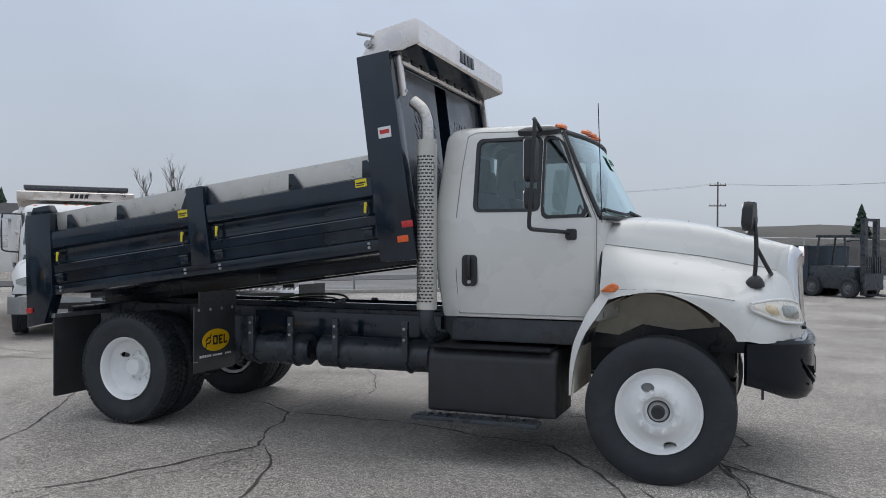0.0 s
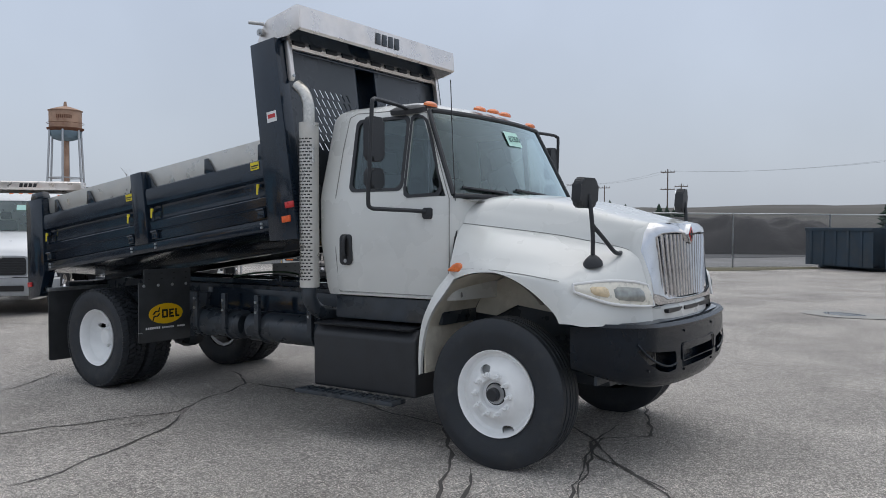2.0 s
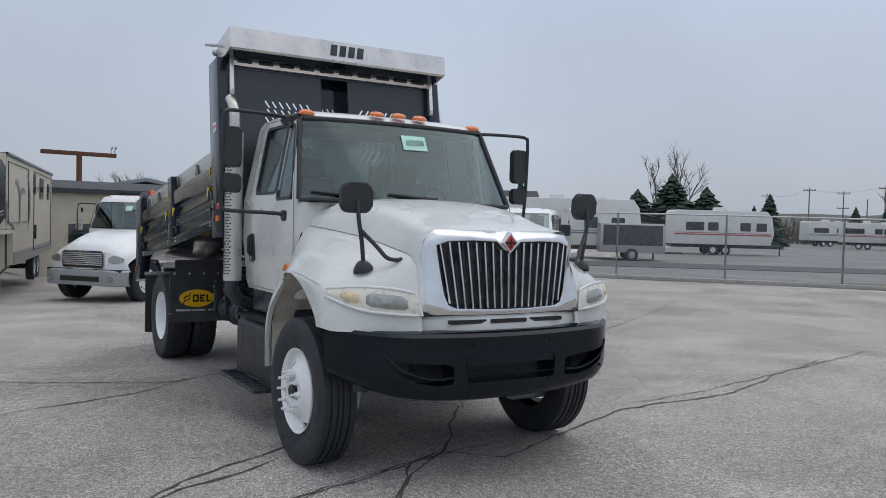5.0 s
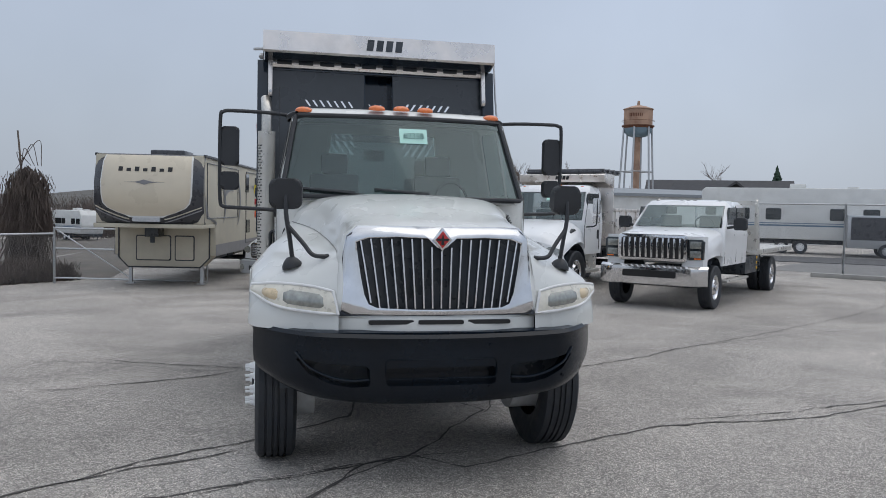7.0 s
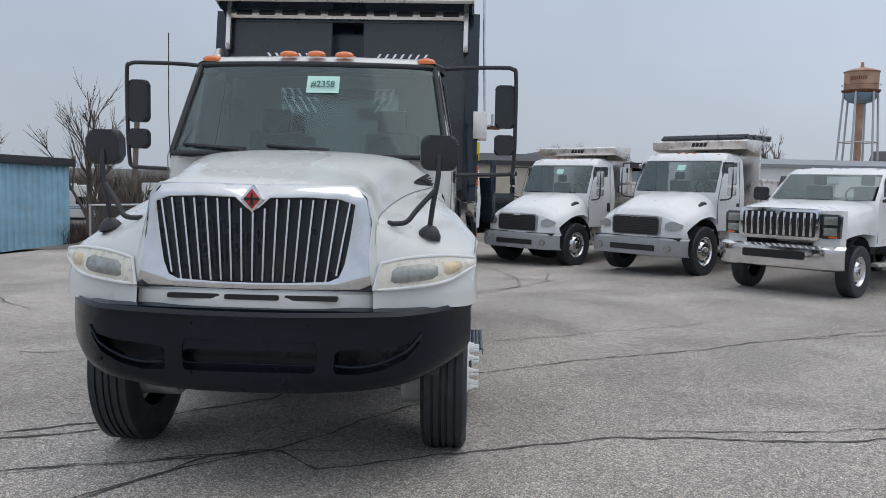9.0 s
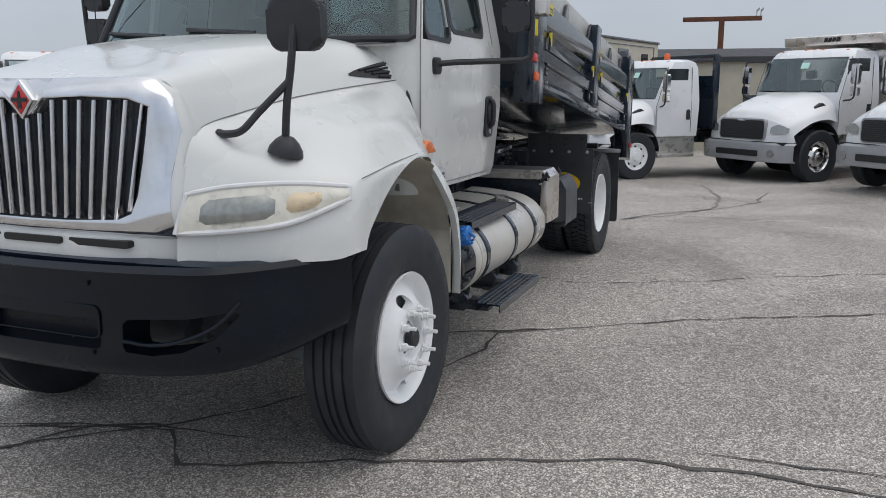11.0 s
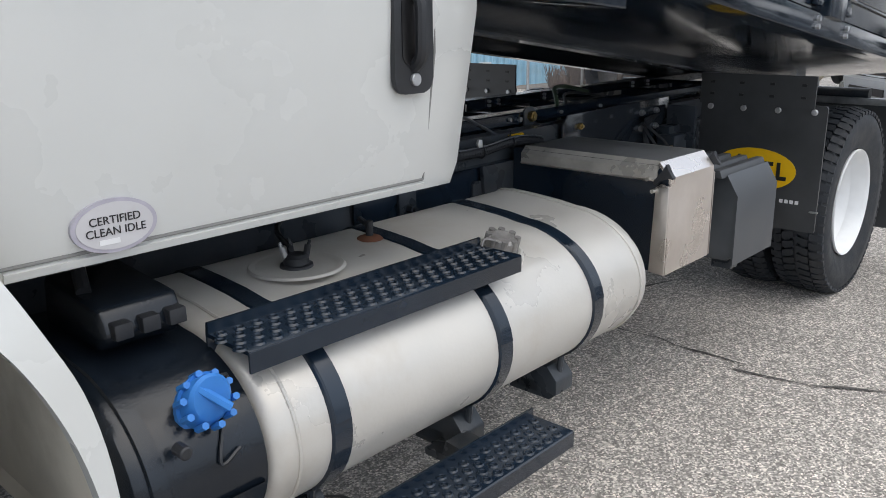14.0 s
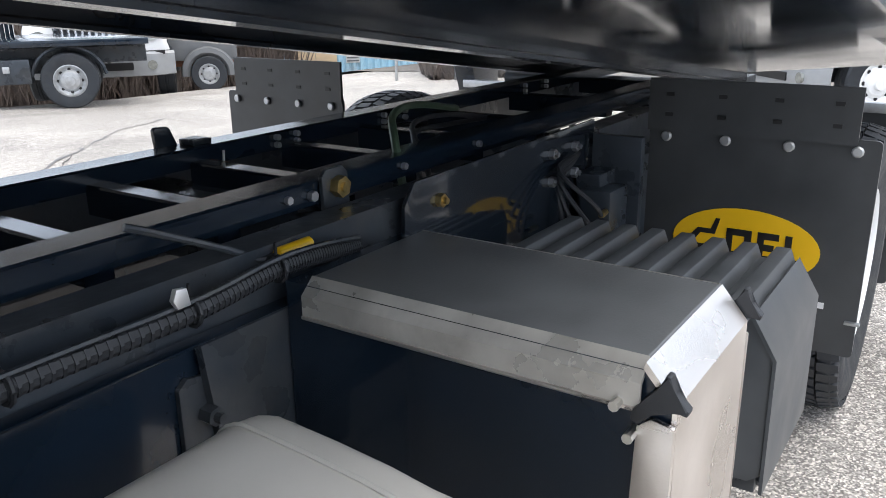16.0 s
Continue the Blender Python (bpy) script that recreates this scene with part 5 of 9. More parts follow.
# unlettered maker's mark: four slanted pale shapes
for k in range(4):
    y = -0.13 + 0.10 * k
    b = B()
    prism(b, [(y - 0.04, 1.765), (y + 0.03, 1.765), (y + 0.045, 1.88), (y - 0.025, 1.88)], "x", 4.331, 4.339, 0.002)
    for v in b.verts:
        v.co.x += 0.005 * (v.co.z - 1.72)
    body_part("shield_mark", b, FRAMEB, shd, "dark maker's mark shape")
b = B()
cyl(b, (3.86, -1.218, 1.79), (3.86, -1.25, 1.79), 0.035, 8)
cyl(b, (3.86, -1.25, 1.79), (3.86, -1.262, 1.79), 0.016, 12)
tube(b, [(3.90, -1.22, 1.86), (3.86, -1.26, 1.87), (3.80, -1.31, 1.885)], 0.016, 10)
body_part("tarp_spindle", b, GALV, shd, "steel tarp roller spindle")
# tarp motor and pole on the far side
b = B()
box(b, 4.04, 4.14, 1.185, 1.31, 0.47, 0.73, 0.006)
tm = body_part("tarp_bracket", b, STEEL, body, "stainless tarp arm bracket")
b = B()
tube(b, [(3.95, 1.26, 1.95), (3.98, 1.27, 1.4), (4.05, 1.29, 0.73)], 0.011, 8)
tube(b, [(4.08, 1.30, 0.60), (4.08, 1.36, 0.62), (4.08, 1.36, 0.72)], 0.012, 8)
body_part("tarp_rod", b, GALV, tm)
b = B()
box(b, 4.09, 4.12, 1.225, 1.25, 0.33, 0.44, 0.003)
body_part("yellow_tag", b, YELDEC, tm)

# ---- mudguards ----
for s in (-1, 1):
    b = B()
    prism(b, rrect(min(s * 0.62, s * 1.26), max(s * 0.62, s * 1.26), 0.52, 1.15, 0.015), "x", -4.275, -4.262)
    mg = part("mudguard", b, FLAP, truck, "black mudguard panel with yellow oval badge")
    b = B()
    prism(b, [(s * 0.615, 1.135), (s * 1.20, 1.135), (s * 1.20, 1.29), (s * 0.615, 1.29)], "x", -4.262, -4.25)
    part("mudguard_top", b, FLAP, mg)
    for k in range(4):
        for w in (1.185, 1.245):
            b = B()
            y = s * (0.68 + k * 0.155)
            box(b, -4.252, -4.247, y - 0.012, y + 0.012, w - 0.006, w + 0.006)
            part("bolt_slot", b, DECALK, mg)
    for k in range(4):
        b = B()
        y = s * (0.674 + k * 0.176)
        cyl(b, (-4.262, y, 1.118), (-4.248, y, 1.118), 0.016, 10, bev=0.004)
        part("panel_bolt", b, GALV, mg)
    b = B()
    box(b, -4.262, -4.245, s * 1.23, s * 1.27, 0.625, 0.632)
    part("panel_clip", b, GALV, mg)
    # oval badge
    cy, cz = s * 0.93, 0.812
    b = B()
    prism(b, [(cy + 0.213 * math.cos(a), cz + 0.108 * math.sin(a)) for a in np.linspace(0, 2 * math.pi, 40, endpoint=False)], "x", -4.262, -4.2585)
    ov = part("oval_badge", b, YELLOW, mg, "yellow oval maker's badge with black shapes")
    b = B()
    # left of the oval as seen: a bolt-like zigzag, then three block shapes
    def gl(y):
        return cy + 0.86 * y
    prism(b, [(gl(-0.20), cz - 0.005), (gl(-0.16), cz + 0.035), (gl(-0.115), cz + 0.035), (gl(-0.10), cz + 0.07), (gl(-0.085), cz + 0.07), (gl(-0.10), cz + 0.02), (gl(-0.15), cz + 0.02), (gl(-0.165), cz + 0.0)], "x", -4.2585, -4.2565)
    prism(b, [(gl(-0.20), cz - 0.07), (gl(-0.185), cz - 0.07), (gl(-0.165), cz - 0.03), (gl(-0.12), cz - 0.03), (gl(-0.085), cz + 0.005), (gl(-0.105), cz + 0.008), (gl(-0.13), cz - 0.015), (gl(-0.18), cz - 0.015)], "x", -4.2585, -4.2565)
    part("badge_bolt_shape", b, DECALK, ov)
    for y0, y1 in ((-0.06, 0.025), (0.045, 0.115), (0.135, 0.195)):
        b = B()
        box(b, -4.2585, -4.2565, gl(y0), gl(y0) + 0.019, cz - 0.045, cz + 0.045)
        box(b, -4.2585, -4.2565, gl(y0), gl(y1), cz - 0.045, cz - 0.025)
        if y1 < 0.12:
            box(b, -4.2585, -4.2565, gl(y0), gl(y1), cz + 0.025, cz + 0.045)
        if y1 < 0.03:
            box(b, -4.2585, -4.2565, gl(y1) - 0.02, gl(y1), cz - 0.04, cz + 0.04)
        elif y1 < 0.12:
            box(b, -4.2585, -4.2565, gl(y0), gl(y1) - 0.012, cz - 0.01, cz + 0.01)
        part("badge_block", b, DECALK, ov)
    for y0, y1, h_ in ((-0.25, -0.06, 0.024), (-0.05, 0.13, 0.018), (0.145, 0.25, 0.018)):
        b = B()
        n_ = int((y1 - y0) / 0.026)
        for i in range(n_):
            box(b, -4.262, -4.259, cy + y0 + i * 0.026, cy + y0 + i * 0.026 + 0.017, 0.655, 0.655 + h_)
        part("badge_caption", b, WDECAL, mg, "small white caption bars")
    # rear flap
    b = B()
    prism(b, rrect(min(s * 0.56, s * 1.20), max(s * 0.56, s * 1.20), 0.17, 1.02, 0.03), "x", -6.09, -6.075)
    rf = part("mudflap", b, FLAP, truck, "black rubber rear mudflap")
    b = B()
    box(b, -6.11, -6.06, s * 0.40, s * 1.21, 0.985, 1.03, 0.005)
    part("flap_hanger", b, GALV, rf)

CAPG = mat("dull_zinc_cap", (0.27, 0.26, 0.25), 0.5, 0.5, var=0.25, scale=40, bump=0.2, bscale=200)
# ---- left side: fuel tank, tank of exhaust fluid, tool box, chock box ----
def tank_sec(r=1.0):
    """D-shaped section of the fuel tank in (y, z)."""
    cy, cz = 0.88, 0.70
    pts = [(0.945 + 0.300 * math.cos(a), 0.68 + 0.240 * math.sin(a)) for a in np.linspace(-math.pi / 2, math.pi / 2, 25)]
    pts += [(0.87, 0.931), (0.77, 0.939), (0.69, 0.943)]
    pts += [(0.66 - 0.085 * math.sin(a), 0.86 + 0.085 * math.cos(a)) for a in np.linspace(0.1, math.pi / 2, 7)]
    pts += [(0.575, 0.78), (0.575, 0.64)]
    pts += [(0.66 - 0.085 * math.cos(a), 0.52 - 0.085 * math.sin(a)) for a in np.linspace(0.0, math.pi / 2 - 0.1, 7)]
    pts += [(0.73, 0.438), (0.82, 0.439)]
    return [(cy + (y - cy) * r, cz + (z - cz) * r) for y, z in pts]


TANKA = mat("satin_aluminium_tank", (0.61, 0.59, 0.55), 0.44, 0.25, var=0.07, scale=4, rvar=0.25, bump=0.04, bscale=90, dirt=(0.42, 0.34, 0.25), dirt_amt=0.5)
b = B()
rows = []
for x, r in ((-1.000, 0.80), (-1.004, 0.90), (-1.012, 0.955), (-1.028, 0.99), (-1.045, 1.0), (-2.565, 1.0), (-2.588, 0.99), (-2.604, 0.965), (-2.613, 0.92), (-2.616, 0.85)):
    rows.append([Vector((x, y, z)) for y, z in tank_sec(r)])
vv = grid(b, rows, True)
b.faces.new(vv[0][::-1])
b.faces.new(vv[-1])
tank = part("fuel_tank", b, TANKA, truck, "weathered aluminium fuel tank")
for x in (-1.072, -2.545):
    b = B()
    tube(b, [Vector((x, y, z)) for y, z in tank_sec(1.004)] + [Vector((x, *tank_sec(1.004)[0]))], 0.005, 6)
    part("weld_bead", b, TANKA, tank)
for x in (-1.19, -1.79, -2.268):
    b = B()
    o, i_ = tank_sec(1.022), tank_sec(1.001)
    w_ = 0.030
    rows = [[Vector((x + dx, y, z)) for y, z in sec] for dx, sec in ((-w_, i_), (-w_ + 0.004, o), (w_ - 0.004, o), (w_, i_))]
    grid(b, rows, True)
    part("tank_strap", b, BLACK, tank, "black steel tank strap")
    # upper half of the strap overlaps the lower at the shoulder
    b = B()
    sec0, sec1 = tank_sec(1.022)[13:20], tank_sec(1.036)[13:20]
    grid(b, [[Vector((x + dx, y, z)) for y, z in sec] for dx, sec in ((-0.026, sec0), (-0.022, sec1), (0.022, sec1), (0.026, sec0))])
    part("strap_lap", b, BLACK, tank)
    b = B()
    box(b, x - 0.05, x + 0.05, 0.40, 1.06, 0.335, 0.385, 0.006)
    prism(b, [(0.93, 0.325), (1.10, 0.325), (1.13, 0.35), (1.13, 0.40), (1.09, 0.445), (0.95, 0.425)], "x", x - 0.05, x + 0.05, 0.006)
    part("tank_bracket", b, FRAMEB, tank, "black tank support bracket")
    b = B()
    cyl(b, (x, 1.10, 0.36), (x, 1.115, 0.49), 0.011, 8)
    cyl(b, (x, 1.10, 0.352), (x, 1.102, 0.375), 0.02, 6)
    part("strap_bolt", b, FRAMEB, tank)
CAP0, ax_ = Vector((-2.0, 1.055, 0.897)), Vector((0, 0.30, 1)).normalized()
u_ = ax_.orthogonal().normalized()
w_ = ax_.cross(u_)
b = B()
lathe(b, [(0.0, 0.044), (0.018, 0.045), (0.026, 0.050), (0.040, 0.050), (0.049, 0.042), (0.051, 0.016), (0.055, 0.014), (0.056, 0.0)], 20, CAP0, ax_)
part("filler_cap", b, CAPG, tank, "dull grey knurled filler cap")
for k in range(8):
    a = 2 * math.pi * k / 8
    c_ = CAP0 + 0.045 * (u_ * math.cos(a) + w_ * math.sin(a))
    b = B()
    cyl(b, c_ + ax_ * 0.012, c_ + ax_ * 0.053, 0.011, 8)
    part("cap_lobe", b, CAPG, tank)
b = B()
lathe(b, [(0.058, 0.010), (0.064, 0.012), (0.076, 0.006), (0.080, -0.004)], 28, CAP0, ax_)
part("filler_collar", b, TANKA, tank)
b = B()
tube(b, [CAP0 + ax_ * 0.045 + u_ * 0.045, CAP0 + ax_ * 0.05 + Vector((0.075, -0.01, 0.004)), CAP0 + ax_ * 0.03 + Vector((0.10, 0.0, -0.01))], 0.004, 5, 8)
part("cap_chain", b, CAPG, tank)
# pressed dish with the fuel sender, vent fitting
b = B()
lathe(b, [(0.135, 0.001), (0.128, 0.007), (0.118, 0.007), (0.110, 0.002), (0.095, 0.001), (0.0, 0.001)], 36, (-1.41, 0.82, 0.937), (0, 0, 1))
part("sender_dish", b, TANKA, tank, "round pressed dish in the tank top")
b = B()
lathe(b, [(0.0, 0.036), (0.026, 0.036), (0.034, 0.028), (0.036, 0.010), (0.045, 0.008), (0.046, 0.0)], 24, (-1.41, 0.82, 0.937), (0, 0, 1))
snd = part("fuel_sender", b, PLASTIC, tank, "black fuel sender fitting")
for dx, dy in ((0.026, -0.012), (-0.022, 0.014), (-0.006, -0.028)):
    b = B()
    cyl(b, (-1.41 + dx, 0.82 + dy, 0.962), (-1.41 + dx * 1.3, 0.82 + dy * 1.3, 0.996), 0.009, 8)
    cyl(b, (-1.41 + dx * 1.3, 0.82 + dy * 1.3, 0.992), (-1.41 + dx * 1.5, 0.82 + dy * 1.5, 1.008), 0.005, 6)
    part("sender_port", b, GALV if dx > 0 else PLASTIC, snd)
b = B()
tube(b, [(-1.41, 0.80, 0.985), (-1.44, 0.70, 1.01), (-1.55, 0.60, 1.02), (-1.7, 0.54, 1.0)], 0.008, 6, 20)
part("fuel_line", b, PLASTIC, snd)
b = B()
cyl(b, (-1.73, 0.765, 0.938), (-1.73, 0.765, 0.995), 0.012, 10)
cyl(b, (-1.73, 0.765, 0.98), (-1.73, 0.72, 0.995), 0.009, 8)
part("vent_fitting", b, PLASTIC, tank)
b = B()
lathe(b, [(0.0, 0.012), (0.020, 0.012), (0.036, 0.006), (0.042, 0.0)], 20, (-1.73, 0.765, 0.938), (0, 0, 1))
part("vent_boss", b, RUST, tank, "rusty vent boss")


def tread(bm, x0, x1, y0, y1, z, lip=0.03):
    """A folded step with rows of raised punched buttons."""
    prism(bm, [(y0, z - 0.05), (y0, z), (y0 + 0.004, z + lip * 0.8), (y0 + 0.012, z + lip * 0.8), (y0 + 0.012, z), (y1 - 0.006, z), (y1, z - 0.004), (y1, z - 0.05), (y1 - 0.006, z - 0.05), (y1 - 0.006, z - 0.01), (y0 + 0.006, z - 0.01), (y0 + 0.006, z - 0.05)], "x", x0, x1)
    n = int((x1 - x0) / 0.046)
    for i in range(n):
        for k in range(4):
            c = (x0 + 0.03 + i * 0.046 + (0.023 if k % 2 else 0), lerp(y0 + 0.035, y1 - 0.025, k / 3), z)
            lathe(bm, [(0.0165, 0.0), (0.013, 0.0045), (0.010, 0.0045), (0.0085, 0.0005)], 10, c, (0, 0, 1))


b = B()
tread(b, -1.912, -0.990, 1.040, 1.205, 0.930)
us = part("upper_step", b, BLACK, tank, "black punched upper step")
for x in (-1.19, -1.79):
    b = B()
    prism(b, [(1.045, 0.89), (1.10, 0.86), (1.19, 0.90), (1.19, 0.918), (1.045, 0.918)], "x", x - 0.028, x + 0.028)
    part("step_bracket", b, BLACK, us)
b = B()
tread(b, -1.965, -1.060, 1.208, 1.368, 0.408)
ls = part("lower_step", b, BLACK, tank, "black punched lower step")
for x in (-1.2, -1.72):
    b = B()
    box(b, x - 0.05, x + 0.05, 1.04, 1.26, 0.335, 0.36, 0.004)
    prism(b, [(1.10, 0.345), (1.25, 0.345), (1.24, 0.392), (1.12, 0.405)], "x", x - 0.045, x + 0.045)
    part("step_arm", b, FRAMEB, ls)

# exhaust fluid tank with blue cap
b = B()
rows = []
for x, r in ((-0.690, 0.70), (-0.696, 0.86), (-0.712, 0.935), (-0.738, 0.965), (-0.995, 0.965)):
    rows.append([Vector((x, y, z)) for y, z in tank_sec(r)])
vv = grid(b, rows, True)
b.faces.new(vv[0][::-1])
b.faces.new(vv[-1])
df = part("fluid_tank", b, TANKP, truck, "black moulded exhaust fluid tank")
b = B()
sec0, sec1 = tank_sec(0.965), tank_sec(0.992)
grid(b, [[Vector((x, y, z)) for y, z in sec] for x, sec in ((-0.735, sec0), (-0.738, sec1), (-0.772, sec1), (-0.776, sec0))], True)
part("tank_rim", b, TANKP, df, "raised rim of the moulded tank")
b = B()
sec0, sec1 = tank_sec(0.965)[4:12], tank_sec(0.995)[4:12]
grid(b, [[Vector((x, y, z)) for y, z in sec] for x, sec in ((-0.795, sec0), (-0.80, sec1), (-0.98, sec1), (-0.985, sec0))])
part("lower_panel", b, TANKP, df)
b = B()
prism(b, [(0.72, 0.93), (0.98, 0.93), (1.02, 0.97), (0.99, 1.03), (0.74, 1.05)], "x", -0.96, -0.78, 0.018, 3)
hu = part("tank_hump", b, TANKP, df)
b = B()
for k in range(3):
    box(b, -0.955 + k * 0.06, -0.915 + k * 0.06, 0.99, 1.035, 0.965, 1.0, 0.005)
part("pump_connector", b, PLASTIC, hu)
b = B()
tube(b, [(-0.80, 0.90, 1.04), (-0.84, 0.80, 1.09), (-0.95, 0.66, 1.08), (-1.1, 0.52, 1.05), (-1.4, 0.5, 1.04)], 0.016, 8, 24)
part("coolant_hose", b, PLASTIC, hu)
for z_ in (0.62, 0.80):
    b = B()
    cyl(b, (-0.80, 1.225, z_), (-0.80, 1.262, z_), 0.014, 10, bev=0.003)
    part("rim_bolt", b, PLASTIC, df)
CAPB, ax_ = Vector((-0.885, 1.178, 0.845)), Vector((0.05, 0.85, 0.5)).normalized()
u_ = ax_.orthogonal().normalized()
w_ = ax_.cross(u_)
b = B()
lathe(b, [(0.0, 0.062), (0.045, 0.060), (0.054, 0.050), (0.058, 0.012), (0.066, 0.010), (0.066, -0.006), (0.05, -0.02), (0.05, -0.05)], 24, CAPB, ax_)
bc = part("blue_cap", b, BLUEC, df, "bright blue filler cap")
for k in range(10):
    a = 2 * math.pi * k / 10
    c_ = CAPB + 0.054 * (u_ * math.cos(a) + w_ * math.sin(a))
    b = B()
    cyl(b, c_ + ax_ * 0.010, c_ + ax_ * 0.052, 0.008, 6)
    part("cap_rib", b, BLUEC, bc)
b = B()
q = CAPB + ax_ * 0.066
tube(b, [q - u_ * 0.04, q + u_ * 0.04], 0.010, 6)
part("cap_grip", b, BLUEC, bc)
b = B()
tube(b, [CAPB + ax_ * 0.03 - w_ * 0.06, CAPB - w_ * 0.09 + Vector((0, 0.02, -0.03)), CAPB + Vector((0.0, 0.055, -0.11)), CAPB + Vector((-0.05, 0.05, -0.10))], 0.004, 5, 16)
part("cap_tether", b, PLASTIC, bc)

# oval notice on the door
b = B()
ce = (-0.802, 1.215)
prism(b, [(ce[0] + 0.085 * math.cos(a), ce[1] + 0.052 * math.sin(a)) for a in np.linspace(0, 2 * math.pi, 36, endpoint=False)], "y", 1.06, 1.081)
LAVENDER = mat("pale_lavender_vinyl", (0.42, 0.40, 0.46), 0.35, var=0.1, scale=30)
nt = part("door_notice", b, LAVENDER, truck, "oval clean idle notice on the door")
b = B()
prism(b, [(ce[0] + 0.076 * math.cos(a), ce[1] + 0.045 * math.sin(a)) for a in np.linspace(0, 2 * math.pi, 36, endpoint=False)], "y", 1.081, 1.0825)
part("notice_field", b, mat("grey_white_vinyl", (0.55, 0.54, 0.55), 0.4), nt)
for i, (tx, dz) in enumerate((("CERTIFIED", 0.012), ("CLEAN IDLE", -0.010))):
    text("notice_text", tx, 0.022, pose(ce[0], 1.0832, ce[1] + dz, 90, 0, 180), DECALK, nt)
b = B()
box(b, ce[0] - 0.005, ce[0] + 0.035, 1.0825, 1.0835, ce[1] - 0.034, ce[1] - 0.024)
part("notice_bar", b, WDECAL, nt)

# tool box
b = B()
prism(b, [(0.48, 0.65), (1.185, 0.65), (1.188, 0.66), (1.188, 1.005), (1.145, 1.055), (0.48, 1.055)], "x", -3.16, -2.815, 0.0)
tbx = part("tool_box", b, BLACK, truck, "black and stainless side tool box")
WEATH = mat("weathered_stainless", (0.52, 0.50, 0.46), 0.42, 0.45, var=0.15, scale=14, rvar=0.3, dirt=(0.25, 0.22, 0.18), dirt_amt=0.4)
# stainless lid: the dump body's dark reflection is put into its colour
LIDD = mat("lid_with_dark_reflection", (0.16, 0.165, 0.17), 0.38, 0.3, var=0.15, scale=9, bump=0.05, bscale=200, dirt=(0.2, 0.2, 0.2), dirt_amt=0.3)
b = B()
prism(b, [(0.53, 1.056), (1.146, 1.056), (1.150, 1.062), (1.146, 1.068), (0.53, 1.068)], "x", -3.17, -2.83, 0.003)
part("lid_top", b, LIDD, tbx, "satin lid top coloured dark for the body it reflects")
b = B()
prism(b, [(1.150, 1.068), (1.197, 1.012), (1.199, 0.645), (1.192, 0.642), (1.190, 1.006), (1.146, 1.057)], "x", -3.17, -2.812)
part("lid_front", b, STEEL, tbx, "brushed stainless front door")
# folded lid edges: sloped strips with a vertical return
for x0, x1, x2 in ((-2.831, -2.80, -2.806), (-3.169, -3.185, -3.182)):
    b = B()
    pr = [(x0, 1.069), (x1, 1.040), (x1, 1.0), (x2, 0.998), (x2, 1.036), (x0, 1.058)]
    for (ya, yb) in ((0.53, 1.148),):
        prism(b, pr, "y", ya, yb)
    part("lid_edge", b, WEATH, tbx, "stainless folded lid edge")
    b = B()
    prism(b, [(1.135, 0.650), (1.198, 0.645), (1.198, 0.985), (1.165, 0.992), (1.145, 0.975)], "x", min(x1, x0 + 0.02), max(x1, x2), 0.003)
    part("door_edge", b, STEEL, tbx)
    b = B()
    tube(b, [(x1, 0.53, 1.0), (x1, 0.62, 1.0), (x1, 0.9, 1.0), (x1, 1.148, 1.0)], 0.004, 6)
    part("edge_bead", b, STEEL, tbx)
for x in (-2.80, -3.185):
    b = B()
    prism(b, [(1.138, 0.988), (1.152, 0.983), (1.166, 1.006), (1.196, 1.018), (1.216, 1.012), (1.219, 1.021), (1.198, 1.038), (1.192, 1.064), (1.184, 1.066), (1.178, 1.040), (1.160, 1.020), (1.142, 1.006)], "x", x - 0.010, x + 0.010, 0.004)
    lt = part("draw_latch", b, PLASTIC, tbx, "black rubber draw latch")
    for y, z in ((1.118, 1.005), (1.140, 0.962)):
        b = B()
        cyl(b, (x - 0.018, y, z), (x + 0.018, y, z), 0.008, 8)
        part("latch_rivet", b, RAIL, lt)
# storage box with a corrugated lid
RIBG = mat("grey_ribbed_plastic", (0.070, 0.075, 0.080), 0.5, var=0.2, scale=9)
DGREY = mat("satin_grey_steel", (0.085, 0.092, 0.10), 0.4, 0.3, var=0.15, scale=8)
b = B()
prism(b, [(0.55, 0.56), (1.18, 0.56), (1.205, 0.58), (1.205, 0.845), (1.162, 0.925), (0.55, 0.925)], "x", -3.815, -3.405, 0.006)
cbx = part("chock_box", b, DGREY, truck, "dark grey storage box with a corrugated lid")
b = B()
prism(b, [(1.160, 0.934), (1.212, 0.848), (1.214, 0.545), (1.207, 0.545), (1.205, 0.845), (1.156, 0.926)], "x", -3.825, -3.395)
part("box_front", b, DGREY, cbx, "grey folded front plate")
for k in range(8):
    b = B()
    y = 0.585 + k * 0.077
    prism(b, [(y - 0.030, 0.922), (y - 0.017, 0.955), (y + 0.017, 0.955), (y + 0.030, 0.922)], "x", -3.82, -3.36, 0.005)
    part("lid_rib", b, RIBG, cbx)
b = B()
box(b, -3.50, -3.44, 1.10, 1.19, 0.515, 0.56, 0.005)
cyl(b, (-3.47, 1.16, 0.54), (-3.47, 1.20, 0.54), 0.018, 8)
part("box_foot", b, FRAMEB, cbx)

